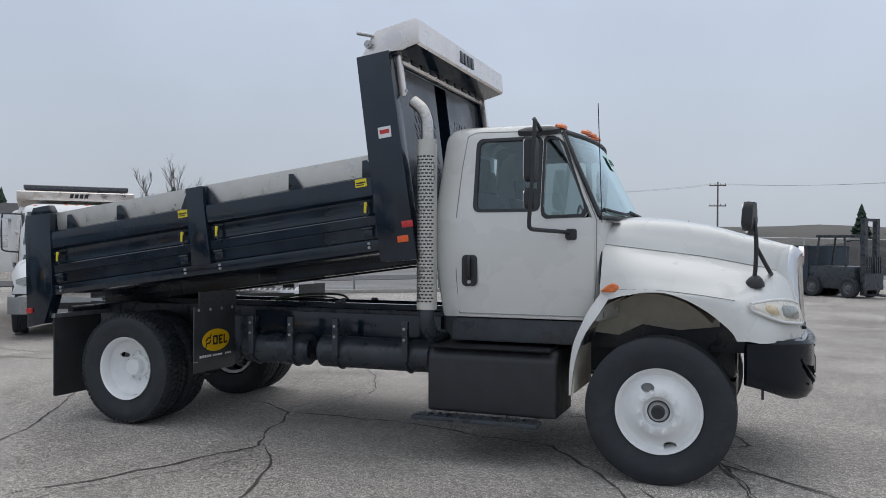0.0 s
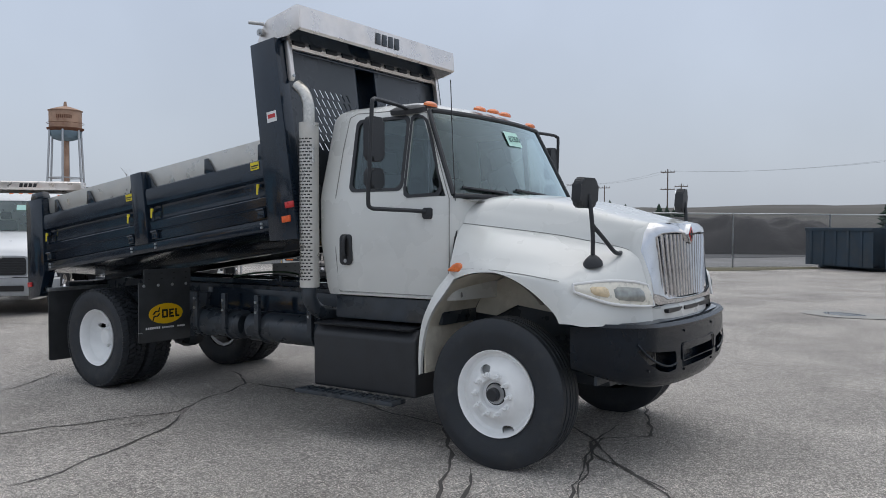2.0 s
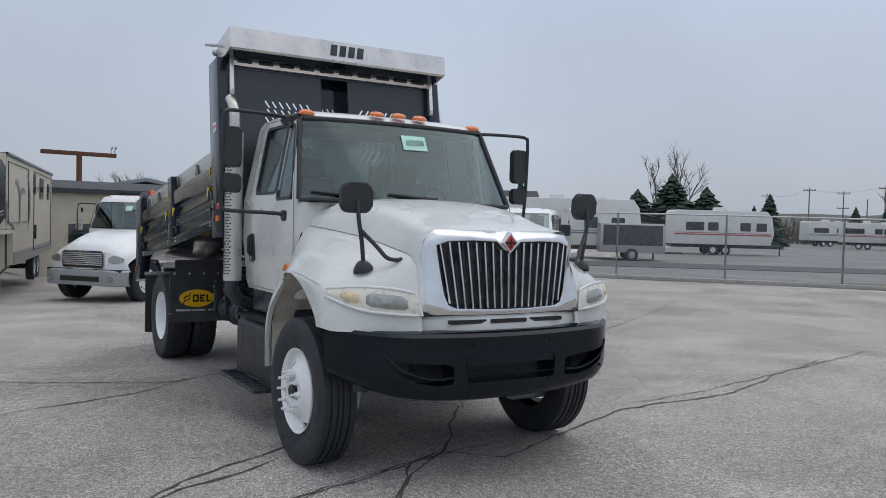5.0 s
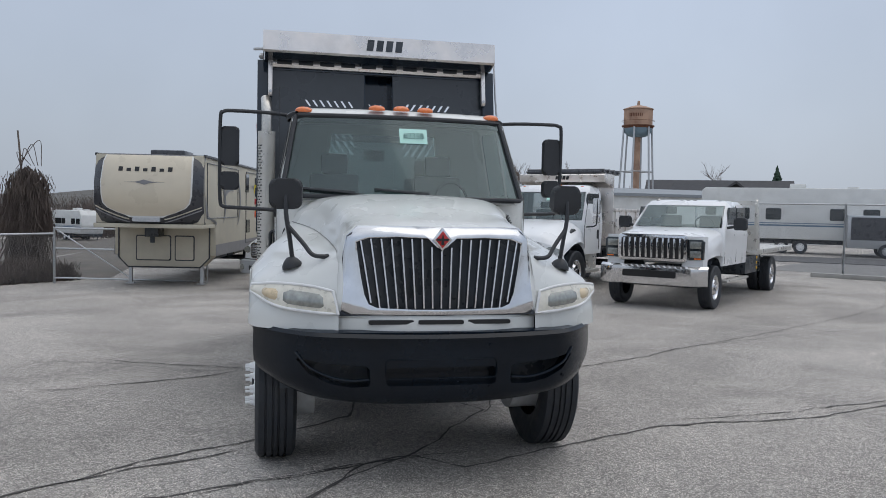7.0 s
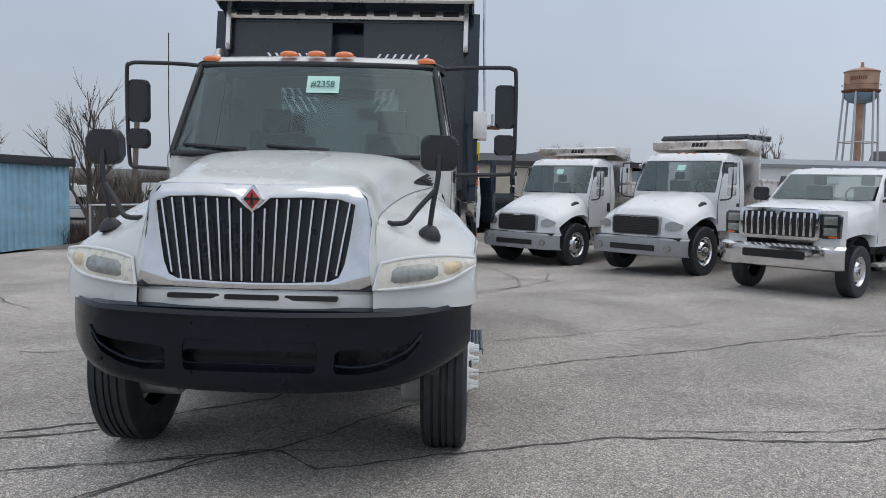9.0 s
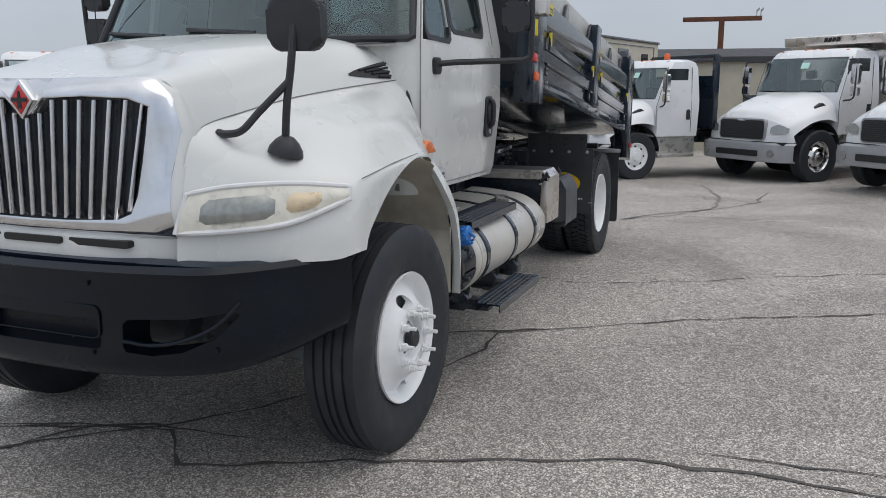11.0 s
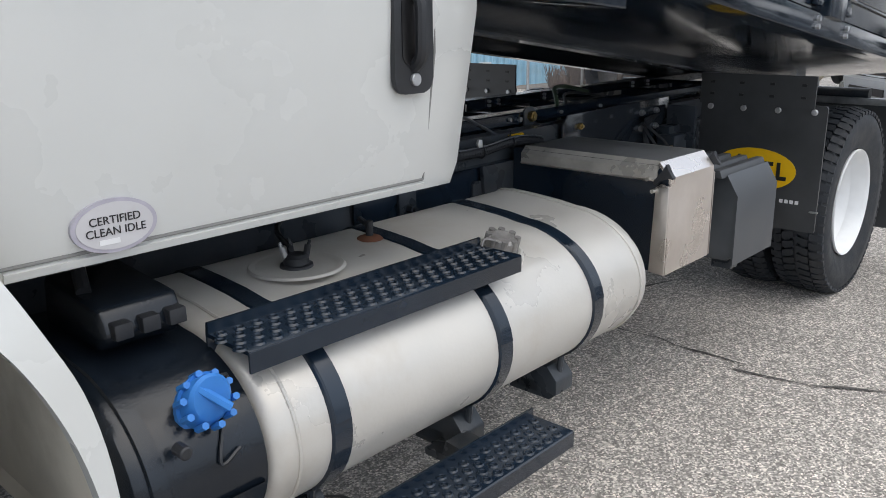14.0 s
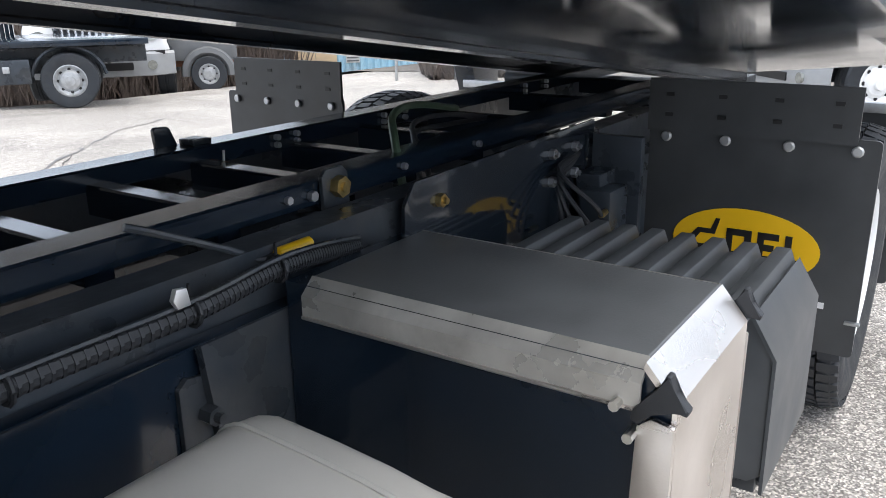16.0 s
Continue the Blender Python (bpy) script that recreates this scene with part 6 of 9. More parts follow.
# hose along the frame, brackets and loose hardware
LOOM = [(-1.75, 0.485, 1.03), (-2.1, 0.475, 1.055), (-2.33, 0.47, 1.061), (-2.61, 0.47, 1.062), (-2.79, 0.468, 1.078), (-2.92, 0.462, 1.072), (-3.05, 0.445, 1.05)]
b = B()
tube(b, LOOM, 0.0185, 10, 80)
line_ = catmull(LOOM, 300)
for k in range(1, 299, 3):
    tube(b, [line_[k], line_[k + 1]], 0.0205, 8)
hose = part("wiring_loom", b, PLASTIC, truck, "black corrugated wiring loom")
b = B()
tube(b, [p + Vector((0, 0.012, 0.022)) for p in catmull(LOOM[1:], 12)], 0.005, 6, 30)
part("brake_line", b, FRAMEB, hose)
for k in (95, 150, 205):
    p = line_[k]
    b = B()
    tube(b, [(p.x, p.y + 0.025 * math.cos(a), p.z + 0.025 * math.sin(a)) for a in np.linspace(0, 2 * math.pi, 12)], 0.004, 6)
    tube(b, [(p.x, p.y, p.z + 0.025), (p.x + 0.005, p.y + 0.006, p.z + 0.05)], 0.003, 5)
    part("cable_tie", b, PLASTIC, hose)
b = B()
prism(b, [(-2.595, 1.085), (-2.57, 1.085), (-2.562, 1.10), (-2.57, 1.118), (-2.59, 1.115)], "y", 0.485, 0.497, 0.003)
part("bright_clip", b, mat("bright_zinc", (0.8, 0.8, 0.8), 0.3, 0.7), hose)
# lip of the side plate under the loom
b = B()
prism(b, [(0.436, 0.985), (0.466, 0.996), (0.468, 1.002), (0.436, 1.004)], "x", -2.86, -1.95, 0.002)
part("plate_lip", b, BLACK, truck, "glossy folded lip along the frame")
b = B()
box(b, -3.0, -1.95, 0.436, 0.446, 0.74, 0.99, 0.002)
part("outer_plate", b, BLACK, truck)
b = B()
prism(b, [(-4.2, 0.74), (-3.2, 0.74), (-3.2, 1.10), (-3.24, 1.148), (-4.2, 1.16)], "y", 0.452, 0.462, 0.002)
part("mirror_plate", b, mat("polished_black_plate", (0.012, 0.017, 0.024), 0.09, var=0.2, scale=3, coat=0.5, rvar=0.2), truck, "polished black plate along the frame")
b = B()
cyl(b, (-2.836, 0.438, 1.09), (-2.925, 0.442, 1.092), 0.013, 12, bev=0.004)
lv = part("lever_grip", b, YELLOW, truck, "yellow lever grip")
b = B()
tube(b, [(-2.56, 0.40, 1.205), (-2.60, 0.41, 1.188), (-2.755, 0.42, 1.116), (-2.80, 0.425, 1.088), (-2.836, 0.438, 1.088)], 0.007, 8, 20)
part("lever_rod", b, FRAMEB, lv)
b = B()
prism(b, [(-3.225, 1.155), (-3.155, 1.155), (-3.150, 1.21), (-3.157, 1.218), (-3.195, 1.216), (-3.203, 1.208)], "y", -0.315, -0.300, 0.004)
part("upright_tab", b, BLACK, truck, "black upright tab on the frame")
b = B()
prism(b, [(-3.285, 1.165), (-3.225, 1.165), (-3.225, 1.180), (-3.285, 1.180)], "y", -0.30, -0.24, 0.003)
part("rail_pad", b, FRAMEB, truck)
b = B()
cyl(b, (-3.258, -0.24, 1.108), (-3.258, -0.16, 1.108), 0.020, 14, bev=0.004)
pn_ = part("lock_pin", b, RUST, truck, "dull brown lock pin")
b = B()
tube(b, [(-3.258, -0.17, 1.118), (-3.262, -0.17, 1.155), (-3.258, -0.168, 1.12), (-3.262, -0.165, 1.075), (-3.275, -0.165, 1.055), (-3.288, -0.168, 1.065), (-3.282, -0.17, 1.09), (-3.258, -0.172, 1.105)], 0.0035, 6, 30)
part("pin_clip", b, RAIL, pn_, "bright hairpin clip")
# hoist anchor with its large bolt on the near rail
b = B()
prism(b, [(-3.185, 1.085), (-3.10, 1.085), (-3.095, 1.17), (-3.11, 1.185), (-3.165, 1.185), (-3.18, 1.17)], "y", 0.311, 0.323, 0.004)
an_ = part("anchor_plate", b, FRAMEB, truck, "black anchor plate with a large bolt")
b = B()
cyl(b, (-3.141, 0.323, 1.144), (-3.141, 0.345, 1.144), 0.024, 6)
cyl(b, (-3.141, 0.323, 1.144), (-3.141, 0.352, 1.144), 0.012, 10)
part("anchor_bolt", b, BRASS, an_)
b = B()
cyl(b, (-3.07, 0.311, 1.135), (-3.07, 0.325, 1.135), 0.012, 6)
part("anchor_bolt", b, GALV, an_)
for x, y, z, mt in ((-2.841, 0.446, 0.836, BRASS), (-2.69, 0.446, 0.886, BRASS), (-3.33, 0.462, 1.09, BRASS), (-3.9, 0.462, 1.10, GALV), (-4.05, 0.462, 1.10, GALV), (-4.05, 0.462, 1.02, GALV), (-3.9, 0.462, 1.02, GALV)):
    b = B()
    cyl(b, (x, y, z), (x, y + 0.016, z), 0.016, 6)
    cyl(b, (x, y, z), (x, y + 0.026, z), 0.008, 8)
    part("frame_bolt", b, mt, truck)
for x0, z0 in ((-2.62, 0.87), (-2.20, 0.90)):
    b = B()
    prism(b, [(x0 - 0.05, z0 - 0.07), (x0 + 0.04, z0 - 0.07), (x0 + 0.04, z0 + 0.06), (x0 + 0.02, z0 + 0.075), (x0 - 0.05, z0 + 0.06)], "y", 0.446, 0.458, 0.003)
    br_ = part("clamp_plate", b, FRAMEB, truck, "small black clamp plate")
    b = B()
    cyl(b, (x0 - 0.01, 0.456, z0), (x0 - 0.01, 0.485, z0), 0.018, 6)
    cyl(b, (x0 - 0.01, 0.456, z0), (x0 - 0.01, 0.50, z0), 0.009, 8)
    part("clamp_bolt", b, FRAMEB, br_)
for x in (-3.5, -3.58, -4.0, -4.12, -5.0, -5.2):
    for z in (1.128, 1.150):
        b = B()
        cyl(b, (x, -0.22, z), (x, -0.204, z), 0.009, 6)
        part("subframe_bolt", b, GALV, truck)
for x in (-3.0, -3.4, -3.75):
    b = B()
    cyl(b, (x, 0.31, 1.14), (x, 0.322, 1.14), 0.009, 6)
    part("subframe_bolt", b, GALV, truck)
b = B()
tube(b, [(-3.42, 0.30, 1.05), (-3.45, 0.25, 1.19), (-3.62, 0.12, 1.225), (-3.9, 0.0, 1.21), (-4.2, -0.05, 1.16)], 0.011, 8, 30)
part("green_hose", b, mat("green_airline", (0.06, 0.10, 0.06), 0.5), truck, "green air line")
for k, dz in ((0, 0.0), (1, -0.03)):
    b = B()
    tube(b, [(-3.50 - 0.04 * k, 0.30, 1.04), (-3.55 - 0.04 * k, 0.24, 1.16 + dz), (-3.72, 0.12, 1.19 + dz), (-4.0, 0.05, 1.17 + dz), (-4.3, 0.02, 1.12)], 0.008, 8, 30)
    part("black_hose", b, PLASTIC, truck)
# junction of lines and valves ahead of the wheel
b = B()
box(b, -4.16, -4.02, 0.50, 0.60, 0.74, 0.98, 0.012)
jv = part("air_valve", b, FRAMEB, truck, "black air valve block with fittings")
for k in range(4):
    b = B()
    cyl(b, (-4.02, 0.52 + 0.022 * k, 0.80 + 0.04 * k), (-3.98, 0.53 + 0.02 * k, 0.80 + 0.04 * k), 0.010, 8)
    part("valve_fitting", b, BRASS if k % 2 else RAIL, jv)
    b = B()
    tube(b, [(-3.98, 0.53 + 0.02 * k, 0.80 + 0.04 * k), (-3.90, 0.54 + 0.02 * k, 0.82 + 0.05 * k), (-3.88, 0.50, 1.0 + 0.02 * k), (-4.05, 0.48, 1.08)], 0.007, 6, 18)
    part("air_line", b, PLASTIC, jv)
b = B()
box(b, -4.20, -4.17, 0.47, 0.63, 0.55, 1.12, 0.004)
part("upright_angle", b, FRAMEB, truck)

# rear spring hangers, and dark plates added to close bright gaps in the frame
for s in (-1, 1):
    b = B()
    prism(b, [(-4.85, 1.02), (-4.05, 1.02), (-4.1, 0.78), (-4.3, 0.52), (-4.55, 0.52), (-4.75, 0.72)], "y", s * 0.47, s * 0.55, 0.01)
    hg = part("spring_hanger", b, FRAMEB, truck, "black spring hanger on the frame")
    b = B()
    for k in range(5):
        tube(b, [(-4.45 + 0.06 * k, s * 0.60, 0.60 + 0.022 * k), (-5.13, s * 0.60, 0.68 - 0.02 * k + 0.06), (-5.85 - 0.05 * k, s * 0.60, 0.60 + 0.022 * k)], 0.012, 6, 14)
    part("leaf_spring", b, FRAMEB, hg, "stacked black leaf spring")
    b = B()
    prism(b, [(-2.98, 1.0), (-2.62, 1.0), (-2.66, 0.66), (-2.92, 0.66)], "y", s * 0.455, s * 0.475, 0.004)
    part("frame_bracket", b, FRAMEB, truck)


# ---- the yard round the truck ----
DARKGL = mat("dark_window_glass", (0.02, 0.026, 0.03), 0.06, var=0.2, scale=2, coat=0.5, rvar=0.2)
GREYB = mat("silver_bumper_paint", (0.33, 0.34, 0.35), 0.4, 0.3, var=0.08)
TAN = mat("tan_gelcoat", (0.62, 0.55, 0.43), 0.3, var=0.05, scale=2, coat=0.4)
TAN2 = mat("beige_siding", (0.5, 0.46, 0.37), 0.6, var=0.08, scale=3)
RVBLK = mat("dark_cap_trim", (0.035, 0.037, 0.045), 0.3, var=0.1, coat=0.3)
RVGREY = mat("grey_swoosh", (0.22, 0.22, 0.23), 0.4, var=0.1)
SIDING = mat("white_siding", (0.68, 0.68, 0.66), 0.45, var=0.06, scale=2, dirt=(0.5, 0.48, 0.45), dirt_amt=0.4)
BLUEW = mat("faded_blue_sheet", (0.338, 0.581, 0.729), 0.6, var=0.12, scale=1.5, dirt=(0.33, 0.38, 0.4), dirt_amt=0.6)
PALEDOOR = mat("pale_orange_door", (0.62, 0.47, 0.30), 0.7, var=0.08, scale=2, dirt=(0.5, 0.42, 0.33), dirt_amt=0.4)
GREYW = mat("grey_metal_wall", (0.25, 0.27, 0.29), 0.6, var=0.06, scale=0.6)
ROOFD = mat("dark_roofing", (0.05, 0.05, 0.055), 0.8, var=0.2, scale=3)
GREEND = mat("dark_green_steel", (0.022, 0.04, 0.06), 0.6, var=0.25, scale=2, dirt=(0.06, 0.06, 0.055), dirt_amt=0.5)
DIRT = mat("dark_soil", (0.045, 0.042, 0.042), 0.95, var=0.3, scale=1.2, bump=0.8, bscale=4)
HILL = mat("bare_hillside", (0.11, 0.105, 0.095), 0.95, var=0.25, scale=0.05)
GRASS = mat("dry_grass", (0.11, 0.10, 0.055), 0.95, var=0.35, scale=3, bump=0.6, bscale=40, dirt=(0.16, 0.14, 0.10), dirt_amt=0.7)
BARK = mat("grey_bark", (0.16, 0.13, 0.115), 0.9, var=0.25, scale=8)
TWIG = mat("brown_twigs", (0.15, 0.12, 0.105), 0.95, var=0.35, scale=2)
NEEDLE = mat("conifer_green", (0.028, 0.055, 0.035), 0.85, var=0.4, scale=3)
WOODP = mat("weathered_pole", (0.16, 0.13, 0.11), 0.9, var=0.2, scale=5)
CONC = mat("concrete_kerb", (0.34, 0.33, 0.31), 0.85, var=0.15, scale=4, bump=0.3, bscale=30)
CANARY = mat("yellow_canopy", (0.80, 0.42, 0.015), 0.4, var=0.06, scale=3, coat=0.2)
DKGREY = mat("grey_enamel", (0.13, 0.135, 0.14), 0.55, var=0.12, scale=4)
TANKR = mat("rusty_tank_paint", (0.42, 0.27, 0.19), 0.75, var=0.2, scale=1.2, dirt=(0.22, 0.09, 0.05), dirt_amt=0.9)
TANKB = mat("blue_grey_paint", (0.20, 0.28, 0.33), 0.6, var=0.15, scale=1)
CHAIN = bpy.data.materials.new("chain_link")
CHAIN.use_nodes = True
cn, cl_ = CHAIN.node_tree.nodes, CHAIN.node_tree.links
cmx = cn.new("ShaderNodeMixShader")
cmx.inputs[0].default_value = 0.09
ctr = cn.new("ShaderNodeBsdfTransparent")
cn["Principled BSDF"].inputs["Base Color"].default_value = (0.4, 0.41, 0.42, 1)
cl_.new(ctr.outputs[0], cmx.inputs[1])
cl_.new(cn["Principled BSDF"].outputs[0], cmx.inputs[2])
cl_.new(cmx.outputs[0], cn["Material Output"].inputs[0])


def small_wheel(parent, c, s, r, w, rim_mat, rim_r=None):
    b = B()
    rr = rim_r or r * 0.58
    prof = [(rr, -w * 0.42), (r * 0.8, -w * 0.5), (r * 0.95, -w * 0.48), (r, -w * 0.38), (r, -w * 0.12), (r * 0.985, -w * 0.10), (r * 0.985, -w * 0.06), (r, -w * 0.04), (r, w * 0.04), (r * 0.985, w * 0.06), (r * 0.985, w * 0.1), (r, w * 0.12), (r, w * 0.38), (r * 0.95, w * 0.48), (r * 0.8, w * 0.5), (rr, w * 0.42)]
    lathe(b, prof, 40, c, (0, s, 0))
    wh = part("wheel", b, RUBBER, parent, "black tyre")
    b = B()
    lathe(b, [(rr + 0.01, w * 0.40), (rr - 0.012, w * 0.42), (rr - 0.03, w * 0.3), (rr * 0.72, w * 0.22), (rr * 0.55, w * 0.40), (rr * 0.32, w * 0.42), (rr * 0.30, w * 0.55), (0, w * 0.56)], 28, c, (0, s, 0))
    part("rim", b, rim_mat, wh)
    for k in range(8):
        a = 2 * math.pi * k / 8
        q = Vector((c[0] + rr * 0.70 * math.sin(a), c[1] + s * w * 0.26, c[2] + rr * 0.70 * math.cos(a)))
        b = B()
        lathe(b, [(rr * 0.10, 0.0), (rr * 0.09, 0.006), (0, 0.007)], 10, q, (0, s, 0))
        part("hand_hole", b, DECALK, wh)
    return wh


def cab_interior(T, xf, xr, half, z):
    b = B()
    prism(b, [(xf - 0.35, z - 0.1), (xf + 0.1, z - 0.1), (xf + 0.12, z + 0.12), (xf - 0.25, z + 0.16)], "y", -half, half, 0.02)
    part("dashboard", b, DASH, T)
    b = B()
    tube(b, [(xf - 0.42 + 0.1 * math.sin(a), 0.45 + 0.21 * math.cos(a), z + 0.22 + 0.18 * math.sin(a)) for a in np.linspace(0, 2 * math.pi, 17)], 0.016, 6)
    part("steering_wheel", b, PLASTIC, T)
    for s in (-1, 1):
        b = B()
        box(b, xf - 0.95, xf - 0.80, s * 0.45 - 0.24, s * 0.45 + 0.24, z - 0.3, z + 0.42, 0.05)
        box(b, xf - 0.92, xf - 0.82, s * 0.45 - 0.12, s * 0.45 + 0.12, z + 0.44, z + 0.62, 0.04)
        part("cab_seat", b, SEATM, T)


def fleet_truck(label, at, rz, bodykind, chrome_grille=False):
    """A white conventional cab truck with a sloping hood; dump body, flat bed or bare."""
    T = thing("parked_truck", label, "truck", (at[0], at[1], gz(*at)), rz, group="parked trucks")
    # hood
    for s in (-1, 1):
        b = B()
        net(b, [[(-0.55, 0, 1.80), (0, 0, 1.72), (0.45, 0, 1.58), (0.78, 0, 1.44), (0.90, 0, 1.30)],
                [(-0.50, s * 0.55, 1.78), (0, s * 0.52, 1.70), (0.45, s * 0.50, 1.56), (0.76, s * 0.48, 1.42), (0.88, s * 0.48, 1.28)],
                [(-0.48, s * 0.86, 1.66), (0, s * 0.80, 1.57), (0.42, s * 0.75, 1.44), (0.70, s * 0.72, 1.33), (0.82, s * 0.70, 1.22)],
                [(-0.48, s * 1.02, 1.48), (-0.05, s * 1.06, 1.42), (0.32, s * 1.04, 1.33), (0.60, s * 1.0, 1.22), (0.76, s * 0.96, 1.12)],
                [(-0.48, s * 1.09, 1.20), (-0.15, s * 1.15, 1.26), (0.22, s * 1.15, 1.22), (0.52, s * 1.12, 1.08), (0.68, s * 1.08, 0.96)]], 20, 18)
        part("hood_half", b, WHITE2, T, "white sloping hood")
        b = B()
        net(b, [[(0.90, 0, 1.30), (0.93, 0, 1.1), (0.94, 0, 0.82)], [(0.88, s * 0.48, 1.28), (0.91, s * 0.48, 1.1), (0.92, s * 0.48, 0.82)],
                [(0.82, s * 0.70, 1.22), (0.86, s * 0.70, 1.05), (0.88, s * 0.72, 0.82)], [(0.76, s * 0.96, 1.12), (0.78, s * 0.98, 0.98), (0.78, s * 1.0, 0.82)],
                [(0.68, s * 1.08, 0.96), (0.68, s * 1.10, 0.9), (0.66, s * 1.12, 0.82)]], 8, 16)
        part("nose_half", b, WHITE2, T)
        b = B()
        net(b, [[(0.868, s * 0.68, 1.115), (0.815, s * 0.82, 1.165), (0.75, s * 1.04, 1.10)], [(0.885, s * 0.68, 1.00), (0.85, s * 0.82, 0.985), (0.77, s * 1.03, 1.02)]], 10, 4)
        bmesh.ops.translate(b, vec=(0.022, s * 0.012, 0), verts=b.verts)
        part("headlamp", b, HLREF, T, "clear headlamp")
        b = B()
        prism(b, [(-0.30, 1.52), (-0.02, 1.42), (0.05, 1.44), (0.02, 1.50), (-0.18, 1.58)], "y", s * 0.88, s * 0.97, 0.01)
        part("hood_intake", b, PLASTIC, T)
        small_wheel(T, (0, s * 1.0, 0.53), s, 0.53, 0.29, CHROME if bodykind != "flat" else RIMW)
        for y in (0.98, 0.64):
            small_wheel(T, (-4.6, s * y, 0.53), s, 0.53, 0.28, CHROME if bodykind != "flat" else RIMW)
        # mirror
        b = B()
        tube(b, [(-0.62, s * 1.08, 1.62), (-0.50, s * 1.36, 1.66), (-0.50, s * 1.40, 1.8), (-0.52, s * 1.40, 2.35), (-0.58, s * 1.33, 2.42), (-0.75, s * 1.04, 2.42)], 0.018, 6, 24)
        mm = part("mirror_bracket", b, PLASTIC, T)
        b = B()
        prism(b, rrect(min(s * 1.29, s * 1.46), max(s * 1.29, s * 1.46), 1.95, 2.33, 0.03), "x", -0.58, -0.50, 0.015)
        prism(b, rrect(min(s * 1.29, s * 1.46), max(s * 1.29, s * 1.46), 1.72, 1.90, 0.03), "x", -0.58, -0.50, 0.015)
        part("mirror_head", b, CHROME, mm)
        # side window and door lines
        b = B()
        prism(b, [(-1.35, 1.72), (-0.62, 1.66), (-0.80, 2.40), (-0.86, 2.45), (-1.35, 2.45)], "y", s * 1.0, s * 1.052)
        part("side_window", b, DARKGL, T)
        b = B()
        tube(b, [(-0.52, s * 1.09, 1.1), (-0.50, s * 1.088, 1.6), (-0.80, s * 1.055, 2.48)], 0.006, 6)
        tube(b, [(-1.45, s * 1.09, 1.05), (-1.45, s * 1.088, 1.6), (-1.45, s * 1.05, 2.48)], 0.006, 6)
        part("door_line", b, DECALK, T)
        b = B()
        prism(b, rrect(-1.42, -1.32, 1.32, 1.55, 0.03), "y", s * 1.085, s * 1.10)
        part("door_handle", b, PLASTIC, T)
        b = B()
        box(b, -1.6, -0.6, s * 0.6, s * 1.08, 0.48, 0.56, 0.02)
        box(b, -1.7, -0.65, s * 0.45, s * 0.95, 0.55, 1.0, 0.05)
        part("step_tank", b, ALU, T)
    # grille
    b = B()
    if bodykind == "bare":
        prism(b, [(-0.50, 0.78), (0.50, 0.78), (0.55, 0.83), (0.60, 1.27), (0.55, 1.36), (0.2, 1.41), (-0.2, 1.41), (-0.55, 1.36), (-0.60, 1.27), (-0.55, 0.83)], "x", 0.70, 0.985, 0.02)
    else:
        prism(b, rrect(-0.60, 0.60, 0.85, 1.27, 0.08), "x", 0.86, 0.945)
    g = part("grille", b, CHROME if chrome_grille else GREYB, T)
    b = B()
    if bodykind == "bare":
        prism(b, [(-0.46, 0.84), (0.46, 0.84), (0.52, 1.27), (0.47, 1.31), (-0.47, 1.31), (-0.52, 1.27)], "x", 0.97, 0.992)
    else:
        prism(b, rrect(-0.57, 0.57, 0.87, 1.24, 0.07), "x", 0.94, 0.952)
    part("grille_void", b, DECALK, g)
    for k in range(10 if bodykind == "bare" else 0):
        b = B()
        y0, y1 = -0.41 + k * 0.091, -0.47 + k * 0.1045
        prism(b, [(y0 - 0.022, 0.84), (y0 + 0.022, 0.84), (y1 + 0.024, 1.31), (y1 - 0.024, 1.31)], "x", 0.975, 1.012, 0.006)
        part("grille_bar", b, CHROME, g)
    for k in range(0 if bodykind == "bare" else 9 if not chrome_grille else 7):
        b = B()
        z = 0.92 + k * (0.035 if not chrome_grille else 0.045)
        box(b, 0.948, 0.962, -0.56, 0.56, z, z + (0.012 if not chrome_grille else 0.026), 0.003)
        part("grille_slat", b, CHROME if chrome_grille else PLASTIC, g)
    b = B()
    prism(b, rrect(-0.11, 0.11, 1.225, 1.265, 0.018), "x", 0.92, 0.955)
    part("grille_badge", b, CHROME, g)
    # bumper
    b = B()
    rows = []
    for z, o in ((0.46, -0.05), (0.47, 0.0), (0.62, 0.015), (0.76, 0.0), (0.79, -0.06)):
        rows.append([Vector((1.02 + o - 0.03 * (y / 0.8) ** 2 - (0 if abs(y) < 0.85 else 1.1 * (abs(y) - 0.85) ** 1.5), y, z)) for y in np.linspace(-1.17, 1.17, 25)])
    grid(b, rows)
    bp = part("bumper", b, GREYB, T, "silver painted bumper", solid=-0.03)
    b = B()
    prism(b, rrect(-0.55, 0.55, 0.54, 0.66, 0.02), "x", 1.0, 1.069)
    part("bumper_slot", b, DECALK, bp)
    for s in (-1, 1):
        b = B()
        cyl(b, (0.93, s * 0.84, 0.61), (1.05, s * 0.84, 0.61), 0.075, 18)
        part("fog_lamp", b, HLREF, bp)
    # black bar stands in for the shade between nose and bumper
    b = B()
    box(b, 0.80, 0.93, -1.05, 1.05, 0.77, 0.83)
    part("bumper_gap", b, DECALK, T)
    # cab
    b = B()
    rows = []
